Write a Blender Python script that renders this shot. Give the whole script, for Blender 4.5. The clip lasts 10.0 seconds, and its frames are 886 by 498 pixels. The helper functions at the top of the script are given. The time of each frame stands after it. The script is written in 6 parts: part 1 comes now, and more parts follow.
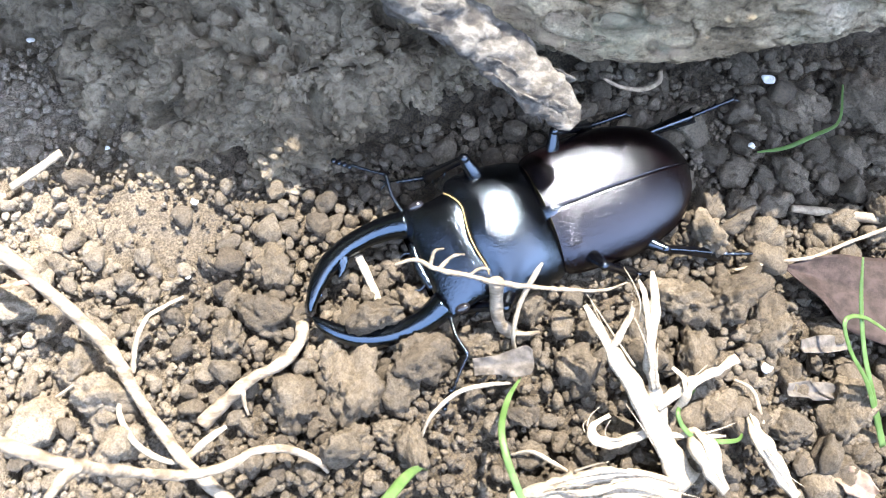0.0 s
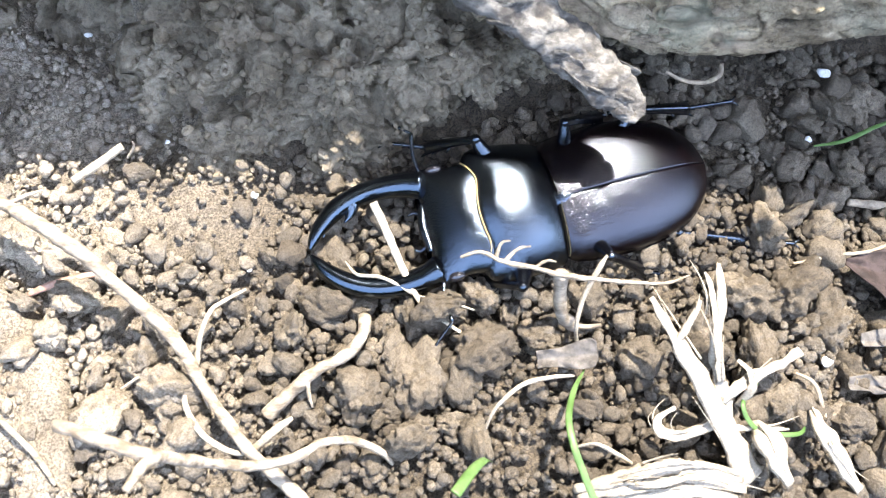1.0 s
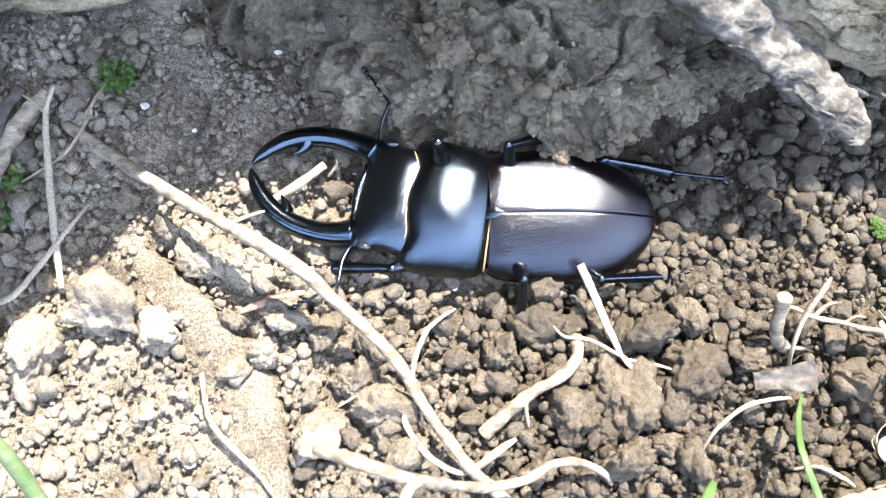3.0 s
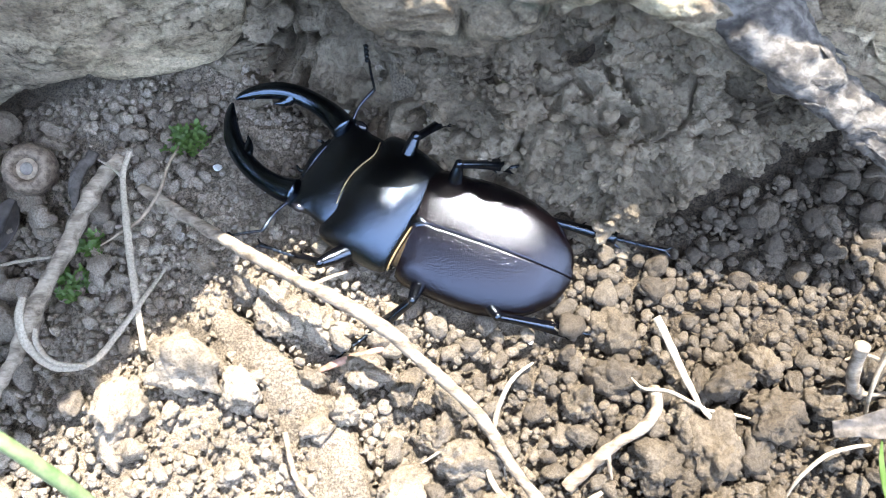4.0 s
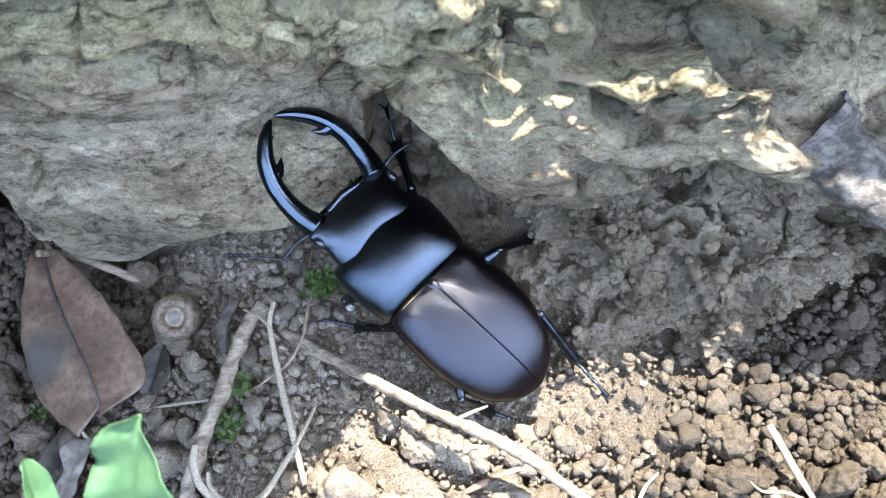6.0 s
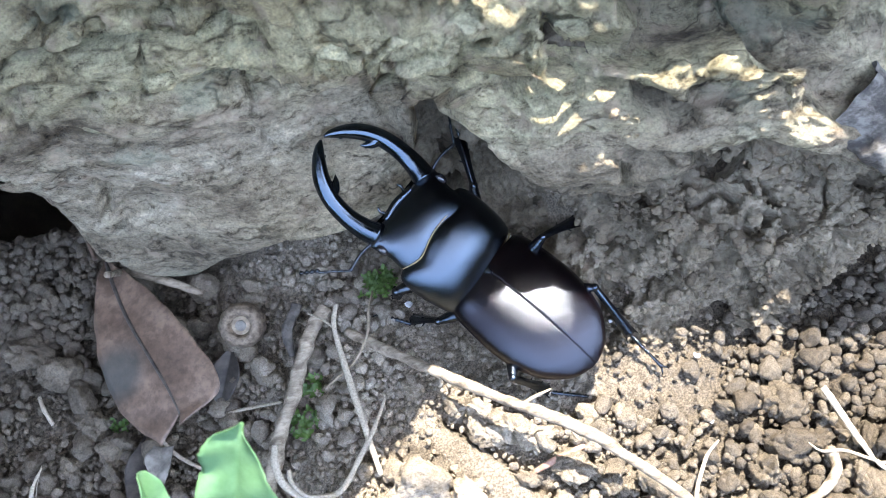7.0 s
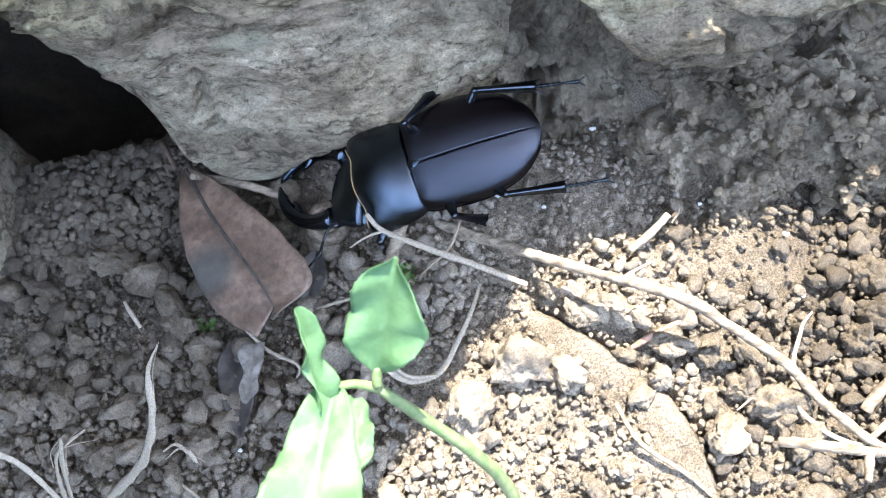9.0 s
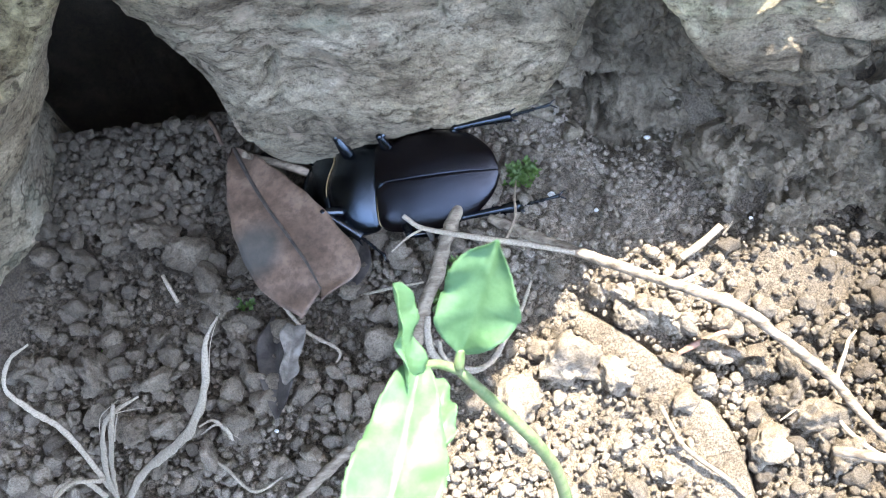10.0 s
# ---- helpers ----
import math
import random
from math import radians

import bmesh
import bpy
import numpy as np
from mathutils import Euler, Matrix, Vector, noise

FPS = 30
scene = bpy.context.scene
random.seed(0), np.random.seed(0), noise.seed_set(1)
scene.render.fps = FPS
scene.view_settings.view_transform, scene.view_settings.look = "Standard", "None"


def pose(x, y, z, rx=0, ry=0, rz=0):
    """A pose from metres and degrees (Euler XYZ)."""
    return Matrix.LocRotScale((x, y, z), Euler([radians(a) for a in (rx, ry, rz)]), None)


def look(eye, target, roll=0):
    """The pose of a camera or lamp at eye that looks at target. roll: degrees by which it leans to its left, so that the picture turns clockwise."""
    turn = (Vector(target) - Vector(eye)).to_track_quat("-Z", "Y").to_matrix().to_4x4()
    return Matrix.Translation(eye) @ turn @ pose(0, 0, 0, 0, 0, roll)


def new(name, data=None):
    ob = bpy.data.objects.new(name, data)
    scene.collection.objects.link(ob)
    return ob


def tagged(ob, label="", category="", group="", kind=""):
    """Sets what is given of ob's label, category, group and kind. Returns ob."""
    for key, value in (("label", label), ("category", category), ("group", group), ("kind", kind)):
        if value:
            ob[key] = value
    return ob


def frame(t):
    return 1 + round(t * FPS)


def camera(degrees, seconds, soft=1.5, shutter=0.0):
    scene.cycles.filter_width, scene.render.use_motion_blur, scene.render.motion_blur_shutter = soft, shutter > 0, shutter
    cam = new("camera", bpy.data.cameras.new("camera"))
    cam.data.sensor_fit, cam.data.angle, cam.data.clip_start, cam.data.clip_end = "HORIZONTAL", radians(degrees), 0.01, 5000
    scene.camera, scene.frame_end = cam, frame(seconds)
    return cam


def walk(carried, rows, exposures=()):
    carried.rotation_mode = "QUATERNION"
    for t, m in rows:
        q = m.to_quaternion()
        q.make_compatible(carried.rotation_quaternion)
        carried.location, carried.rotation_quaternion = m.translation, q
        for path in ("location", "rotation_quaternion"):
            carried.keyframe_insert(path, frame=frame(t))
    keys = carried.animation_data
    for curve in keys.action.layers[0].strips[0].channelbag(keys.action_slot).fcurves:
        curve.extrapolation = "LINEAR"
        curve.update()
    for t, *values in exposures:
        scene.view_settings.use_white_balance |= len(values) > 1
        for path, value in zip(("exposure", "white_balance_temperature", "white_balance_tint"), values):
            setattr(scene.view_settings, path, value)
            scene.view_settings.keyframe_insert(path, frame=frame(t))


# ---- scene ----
cam = camera(51.69, 10.0, soft=0.6)
cam.data.dof.use_dof, cam.data.dof.focus_distance, cam.data.dof.aperture_fstop = True, 0.19, 34.0
PATH = [
    (0, (0.00037, 0.00328, 0.15902), (0.0046, 0.6985, -1.7162), 0.62),
    (0.5, (-0.00475, 0.00299, 0.15986), (-0.0161, 0.6856, -1.7200), -0.70),
    (1, (-0.00900, 0.00177, 0.15889), (-0.0243, 0.6986, -1.7157), -0.86),
    (1.5, (-0.01253, 0.00834, 0.16896), (-0.0325, 0.7140, -1.7023), -1.46),
    (2, (-0.01819, 0.00614, 0.16551), (-0.0442, 0.6936, -1.7124), -2.02),
    (2.5, (-0.03172, 0.00629, 0.16260), (-0.0901, 0.6840, -1.7182), -4.25),
    (3, (-0.04348, 0.00585, 0.16168), (-0.0965, 0.6855, -1.7185), -3.65),
    (4.3, (-0.06002, 0.01135, 0.16885), (-0.1319, 0.7666, -1.6817), -6.33),
    (4.5, (-0.06237, 0.01278, 0.17030), (-0.1489, 0.7740, -1.6772), -7.60),
    (5, (-0.06717, 0.01648, 0.17684), (-0.1482, 0.7848, -1.6679), -7.50),
    (5.5, (-0.06782, 0.02135, 0.18707), (-0.1501, 0.8057, -1.6509), -8.15),
    (6, (-0.07350, 0.02234, 0.19332), (-0.1935, 0.8180, -1.6377), -13.09),
    (6.2, (-0.07268, 0.02419, 0.19634), (-0.2177, 0.8214, -1.6321), -15.96),
    (7.3, (-0.08019, 0.01888, 0.20316), (-0.2971, 0.7823, -1.6326), -26.72),
    (7.5, (-0.07912, 0.01287, 0.20272), (-0.3279, 0.7957, -1.6208), -30.51),
    (8, (-0.08173, 0.00706, 0.20371), (-0.3224, 0.7750, -1.6272), -31.61),
    (8.5, (-0.09603, 0.00580, 0.20539), (-0.2969, 0.7388, -1.6446), -27.22),
    (9, (-0.10482, 0.00393, 0.20229), (-0.2701, 0.7278, -1.6548), -22.39),
    (9.5, (-0.11920, 0.00676, 0.20272), (-0.2338, 0.7476, -1.6515), -16.03),
    (10, (-0.12559, 0.00142, 0.20491), (-0.2127, 0.7405, -1.6515), -12.54),
]
walk(cam, [(t, look(eye, target, roll)) for t, eye, target, roll in PATH], [(0, 2.86, 7000, 12), (3, 2.88, 7000, 12), (6, 2.96, 7000, 12), (10, 2.92, 7000, 12)])

# ---- world and sun ----
SUN_EL, SUN_AZ = 65.0, 30.0        # degrees up, and degrees from +y towards +x
world = bpy.data.worlds.new("sky")
scene.world = world
world.use_nodes = True
wn = world.node_tree
sky = wn.nodes.new("ShaderNodeTexSky")
sky.sky_type, sky.sun_disc = "NISHITA", False
sky.altitude, sky.air_density, sky.dust_density, sky.ozone_density = 200, 1.0, 3.0, 0.8
sky.sun_elevation, sky.sun_rotation = radians(SUN_EL), radians(SUN_AZ)
wn.links.new(sky.outputs[0], wn.nodes["Background"].inputs[0])
wn.nodes["Background"].inputs[1].default_value = 0.45
sun = new("sun", bpy.data.lights.new("sun", "SUN"))
sun.data.energy, sun.data.angle, sun.data.color = 3.1, radians(0.53), (1.0, 0.99, 0.97)
sun_from = Vector((math.sin(radians(SUN_AZ)) * math.cos(radians(SUN_EL)), math.cos(radians(SUN_AZ)) * math.cos(radians(SUN_EL)), math.sin(radians(SUN_EL))))
sun.matrix_world = look(sun_from * 3, (0, 0, 0))

# ---- tools ----
MM = 0.001
rng = np.random.default_rng(7)


def hash01(i, j, k, seed):
    """A number from 0 to 1 for each cell of a lattice."""
    h = (i * 374761393 + j * 668265263 + k * 2147483647 + seed * 974634777).astype(np.int64) & 0xFFFFFFFF
    h = ((h ^ (h >> 13)) * 1274126177) & 0xFFFFFFFF
    h = ((h ^ (h >> 16)) * 2246822519) & 0xFFFFFFFF
    return ((h ^ (h >> 15)) & 0xFFFF) / 65535.0


def vnoise(p, seed=0):
    """Smooth noise from -1 to 1 at points p (n, 3)."""
    c = np.floor(p).astype(np.int64)
    f = p - c
    f = f * f * f * (f * (f * 6 - 15) + 10)
    out = np.zeros(len(p))
    for a in (0, 1):
        for b in (0, 1):
            for d in (0, 1):
                w = (f[:, 0] if a else 1 - f[:, 0]) * (f[:, 1] if b else 1 - f[:, 1]) * (f[:, 2] if d else 1 - f[:, 2])
                out += w * hash01(c[:, 0] + a, c[:, 1] + b, c[:, 2] + d, seed)
    return out * 2 - 1


def fbm(p, octaves=4, seed=0, gain=0.5):
    total, amp = np.zeros(len(p)), 1.0
    for o in range(octaves):
        total += amp * vnoise(p * 2.03 ** o + 17.3 * o, seed + o)
        amp *= gain
    return total


def ridged(p, octaves=3, seed=0, gain=0.5):
    total, amp = np.zeros(len(p)), 1.0
    for o in range(octaves):
        total += amp * (1 - 2 * np.abs(vnoise(p * 2.1 ** o + 9.1 * o, seed + o)))
        amp *= gain
    return total


def cells(p, seed=0):
    """Nearest and second nearest distance to scattered points, and the nearest one's number (0 to 1)."""
    c = np.floor(p).astype(np.int64)
    d1, d2, who = np.full(len(p), 9.0), np.full(len(p), 9.0), np.zeros(len(p))
    for a in (-1, 0, 1):
        for b in (-1, 0, 1):
            for d in (-1, 0, 1):
                i, j, k = c[:, 0] + a, c[:, 1] + b, c[:, 2] + d
                q = np.stack([i + hash01(i, j, k, seed), j + hash01(i, j, k, seed + 1), k + hash01(i, j, k, seed + 2)], 1)
                r = np.sqrt(np.sum((p - q) ** 2, 1))
                near = r < d1
                d2 = np.where(near, d1, np.minimum(d2, r))
                who = np.where(near, hash01(i, j, k, seed + 3), who)
                d1 = np.where(near, r, d1)
    return d1, d2, who


def smooth(a, b, x):
    t = np.clip((x - a) / (b - a), 0, 1)
    return t * t * (3 - 2 * t)


def mesh_of(name, verts, faces, material=None, soft=True):
    me = bpy.data.meshes.new(name)
    verts = np.asarray(verts, np.float32)
    if isinstance(faces, np.ndarray) and faces.ndim == 2:
        n, k = faces.shape
        me.vertices.add(len(verts))
        me.vertices.foreach_set("co", verts.ravel())
        me.loops.add(n * k)
        me.loops.foreach_set("vertex_index", faces.astype(np.int32).ravel())
        me.polygons.add(n)
        me.polygons.foreach_set("loop_start", np.arange(0, n * k, k, dtype=np.int32))
        me.polygons.foreach_set("loop_total", np.full(n, k, np.int32))
        me.update(calc_edges=True)
    else:
        me.from_pydata(verts.tolist(), [], [list(f) for f in faces])
    me.validate()
    if soft:
        me.polygons.foreach_set("use_smooth", np.ones(len(me.polygons), bool))
    if material:
        me.materials.append(material)
    return me


def part(name, me, parent, label="", place=None):
    """One mesh object under a thing or a part."""
    ob = new(name, me)
    ob.parent = parent
    if place is not None:
        ob.matrix_basis = place
    return tagged(ob, label) if label else ob


def grid_faces(nu, nv, wrap=False):
    """Quads of a grid of nu x nv points; wrap closes it along v."""
    i, j = np.meshgrid(np.arange(nu - 1), np.arange(nv if wrap else nv - 1), indexing="ij")
    j2 = (j + 1) % nv
    return np.stack([i * nv + j, (i + 1) * nv + j, (i + 1) * nv + j2, i * nv + j2], -1).reshape(-1, 4)


def spline(points, n):
    """n points along a smooth curve through the given ones (any width of row)."""
    p = np.asarray(points, float)
    p = np.vstack([2 * p[0] - p[1], p, 2 * p[-1] - p[-2]])
    u = np.linspace(0, len(p) - 3 - 1e-9, n)
    i = u.astype(int)
    t = (u - i)[:, None]
    a, b, c, d = p[i], p[i + 1], p[i + 2], p[i + 3]
    return 0.5 * (2 * b + (c - a) * t + (2 * a - 5 * b + 4 * c - d) * t * t + (3 * b - a - 3 * c + d) * t ** 3)


def tube(points, radii, n=40, sides=10, flat=1.0, rough=0.0, seed=0, caps=True):
    """Vertices and faces of a tapered tube along a smooth curve. flat: its height over its width."""
    c = spline(points, n)
    r = spline(np.asarray(radii, float)[:, None], n)[:, 0]
    t = np.gradient(c, axis=0)
    t /= np.linalg.norm(t, axis=1)[:, None] + 1e-12
    up = np.tile(np.array([0, 0, 1.0]), (n, 1))
    up[np.abs(t[:, 2]) > 0.95] = (0, 1, 0)
    side = np.cross(t, up)
    side /= np.linalg.norm(side, axis=1)[:, None]
    up = np.cross(side, t)
    a = np.linspace(0, 2 * np.pi, sides, endpoint=False)
    ring = np.cos(a)[None, :, None] * side[:, None] + flat * np.sin(a)[None, :, None] * up[:, None]
    rr = np.repeat(r[:, None], sides, 1)
    if rough:
        q = (c[:, None] + ring * rr[..., None]).reshape(-1, 3)
        rr = rr * (1 + rough * fbm(q / (np.mean(r) * 2.2), 2, seed).reshape(n, sides))
    v = (c[:, None] + ring * rr[..., None]).reshape(-1, 3)
    f = [tuple(q) for q in grid_faces(n, sides, True)]
    if caps:
        f += [tuple(range(sides)), tuple(range((n - 1) * sides, n * sides))[::-1]]
    return v, f


def join(*pieces):
    """Several (verts, faces) as one."""
    vs, fs, o = [], [], 0
    for v, f in pieces:
        vs.append(np.asarray(v))
        fs += [tuple(int(i) + o for i in q) for q in f]
        o += len(v)
    return np.vstack(vs), fs


def ico(sub):
    bm = bmesh.new()
    bmesh.ops.create_icosphere(bm, subdivisions=sub, radius=1)
    v = np.array([x.co[:] for x in bm.verts])
    f = np.array([[x.index for x in q.verts] for q in bm.faces])
    bm.free()
    return v, f


def turn(n):
    """n random rotations as matrices."""
    q = rng.normal(size=(n, 4))
    q /= np.linalg.norm(q, axis=1)[:, None]
    w, x, y, z = q.T
    return np.stack([np.stack([1 - 2 * (y * y + z * z), 2 * (x * y - z * w), 2 * (x * z + y * w)], -1),
                     np.stack([2 * (x * y + z * w), 1 - 2 * (x * x + z * z), 2 * (y * z - x * w)], -1),
                     np.stack([2 * (x * z - y * w), 2 * (y * z + x * w), 1 - 2 * (x * x + y * y)], -1)], 1)


def lump(sub, seed, rough=0.22, flat=0.8):
    """A soil crumb about 1 across the radius: rounded off between a few flat sides, pitted, slightly flattened."""
    v, f = ico(sub)
    dice = np.random.default_rng(seed)
    n = dice.normal(size=(11, 3))
    n /= np.linalg.norm(n, axis=1)[:, None]
    side = np.maximum((v @ n.T) / dice.uniform(0.72, 1.0, 11), 0.0)
    d = 0.25 + 0.75 / np.maximum(np.sum(side ** 9, 1) ** (1 / 9), 0.72)
    d += 0.55 * rough * fbm(v * 1.1 + seed * 7.7, 2, seed) + 0.35 * rough * fbm(v * 3.0 + seed, 2, seed + 5)
    if sub > 2:
        d1, d2, who = cells(v * 2.2 + seed, seed + 2)
        d += rough * (0.40 * (who - 0.5) - 0.22 * np.exp(-(d2 - d1) / 0.10))
    if sub > 3:
        d1, d2, who = cells(v * 5.5 + seed, seed + 4)
        d += 0.36 * rough * (0.45 - d1) + 0.30 * rough * (who - 0.5) + 0.22 * rough * fbm(v * 13, 2, seed + 3)
    v = v * d[:, None] * (1.08, 0.95, flat)
    return v, f


# ---- materials ----
def material(name, build):
    m = bpy.data.materials.new(name)
    m.use_nodes = True
    nt = m.node_tree
    build(nt, nt.nodes["Principled BSDF"])
    return m


def node(nt, kind, **values):
    n = nt.nodes.new(kind)
    for k, v in values.items():
        n.inputs[k.replace("_", " ")].default_value = v
    return n


def noise_tex(nt, scale, detail=6, rough=0.6, stretch=None, seed=0.0):
    tc = nt.nodes.new("ShaderNodeTexCoord")
    mp = nt.nodes.new("ShaderNodeMapping")
    mp.inputs["Location"].default_value = (seed, seed * 1.7, seed * 0.6)
    if stretch:
        mp.inputs["Scale"].default_value = stretch
    nt.links.new(tc.outputs["Object"], mp.inputs[0])
    n = node(nt, "ShaderNodeTexNoise", Scale=scale, Detail=detail, Roughness=rough)
    nt.links.new(mp.outputs[0], n.inputs[0])
    return n


def ramp(nt, source, stops):
    r = nt.nodes.new("ShaderNodeValToRGB")
    e = r.color_ramp.elements
    while len(e) < len(stops):
        e.new(0.5)
    for el, (pos, col) in zip(e, stops):
        el.position, el.color = pos, (*col, 1)
    nt.links.new(source, r.inputs[0])
    return r.outputs[0]


def blend(nt, fac, a, b, mode="MIX"):
    m = nt.nodes.new("ShaderNodeMix")
    m.data_type, m.blend_type = "RGBA", mode
    if isinstance(fac, (int, float)):
        m.inputs[0].default_value = fac
    else:
        nt.links.new(fac, m.inputs[0])
    for sock, v in ((m.inputs[6], a), (m.inputs[7], b)):
        if isinstance(v, tuple):
            sock.default_value = (*v, 1)
        else:
            nt.links.new(v, sock)
    return m.outputs[2]


def relief(nt, p, source, depth, strength=0.6, over=None):
    b = node(nt, "ShaderNodeBump", Strength=strength, Distance=depth)
    nt.links.new(source, b.inputs["Height"])
    if over is not None:
        nt.links.new(over, b.inputs["Normal"])
    nt.links.new(b.outputs[0], p.inputs["Normal"])
    return b.outputs[0]


def soil(dark, mid, light, grain=900.0, damp_shade=0.0, low=0.42, high=1.6, bump=1.0):
    """Earth: patches, grit and specks. Darkened by the given share beside the bare path: moist humus east, painted
    shade of the hollow west.
    """
    def build(nt, p):
        big, fine, grit = noise_tex(nt, 55, 5, 0.6), noise_tex(nt, grain, 6, 0.75, seed=3.1), noise_tex(nt, grain * 0.36, 5, 0.65, seed=5.3)
        c = ramp(nt, big.outputs[0], [(0.38, dark), (0.5, mid), (0.62, light)])
        g = ramp(nt, fine.outputs[0], [(0.42, (low, low * 0.94, low * 0.87)), (0.5, (1, 1, 1)), (0.59, (high, high * 0.97, high * 0.92))])
        h = ramp(nt, grit.outputs[0], [(0.40, (0.84, 0.83, 0.81)), (0.5, (1, 1, 1)), (0.61, (1.12, 1.11, 1.09))])
        c = blend(nt, 0.9, c, g, "MULTIPLY")
        c = blend(nt, 0.9, c, h, "MULTIPLY")
        geo = nt.nodes.new("ShaderNodeNewGeometry")
        isl = ramp(nt, geo.outputs["Random Per Island"], [(0.0, (0.72, 0.69, 0.66)), (0.5, (1, 1, 1)), (1.0, (1.28, 1.24, 1.18))])
        c = blend(nt, 1.0, c, isl, "MULTIPLY")
        obi = nt.nodes.new("ShaderNodeObjectInfo")
        obr = ramp(nt, obi.outputs["Random"], [(0.0, (0.8, 0.78, 0.75)), (1.0, (1.18, 1.16, 1.12))])
        c = blend(nt, 1.0, c, obr, "MULTIPLY")
        # moist humus east; west, the hollow's shade painted into the soil; ragged edges
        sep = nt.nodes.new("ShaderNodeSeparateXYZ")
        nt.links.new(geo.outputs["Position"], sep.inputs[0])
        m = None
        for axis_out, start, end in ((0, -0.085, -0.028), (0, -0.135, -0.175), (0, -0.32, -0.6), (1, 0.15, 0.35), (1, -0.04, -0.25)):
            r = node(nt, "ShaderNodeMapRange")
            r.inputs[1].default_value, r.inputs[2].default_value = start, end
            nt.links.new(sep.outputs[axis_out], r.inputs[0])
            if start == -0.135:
                # the painted shade thins out away from the hollow
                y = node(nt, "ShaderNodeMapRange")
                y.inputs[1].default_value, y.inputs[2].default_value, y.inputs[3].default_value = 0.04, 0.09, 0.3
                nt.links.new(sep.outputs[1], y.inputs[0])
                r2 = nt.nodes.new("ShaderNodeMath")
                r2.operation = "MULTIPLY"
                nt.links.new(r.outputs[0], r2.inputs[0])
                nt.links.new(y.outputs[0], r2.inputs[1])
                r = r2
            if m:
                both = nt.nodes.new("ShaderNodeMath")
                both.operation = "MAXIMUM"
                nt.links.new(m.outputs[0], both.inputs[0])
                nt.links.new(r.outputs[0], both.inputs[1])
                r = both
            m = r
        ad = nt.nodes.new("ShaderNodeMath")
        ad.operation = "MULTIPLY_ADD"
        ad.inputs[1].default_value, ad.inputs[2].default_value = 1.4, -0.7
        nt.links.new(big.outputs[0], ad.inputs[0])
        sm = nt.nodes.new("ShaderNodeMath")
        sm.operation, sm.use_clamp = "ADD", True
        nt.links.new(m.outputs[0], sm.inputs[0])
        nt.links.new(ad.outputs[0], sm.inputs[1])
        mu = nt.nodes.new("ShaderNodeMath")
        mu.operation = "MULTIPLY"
        mu.inputs[1].default_value = damp_shade
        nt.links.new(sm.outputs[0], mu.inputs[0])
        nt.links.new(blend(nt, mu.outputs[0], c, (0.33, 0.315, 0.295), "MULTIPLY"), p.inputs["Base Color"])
        p.inputs["Roughness"].default_value = 0.93
        p.inputs["Specular IOR Level"].default_value = 0.25
        n1 = relief(nt, p, grit.outputs[0], 0.0008 * bump, 1.0)
        relief(nt, p, fine.outputs[0], 0.00035 * bump, 1.0, n1)
    return build


CLAY = material("clay_crust", soil((0.108, 0.091, 0.067), (0.166, 0.142, 0.107), (0.24, 0.21, 0.162), 1100, 0.0, 0.74, 1.2, 1.3))
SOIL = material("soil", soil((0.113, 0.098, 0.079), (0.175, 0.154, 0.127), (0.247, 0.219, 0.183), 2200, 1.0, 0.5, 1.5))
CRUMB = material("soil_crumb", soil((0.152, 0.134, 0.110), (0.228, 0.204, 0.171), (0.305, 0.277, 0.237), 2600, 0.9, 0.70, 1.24))


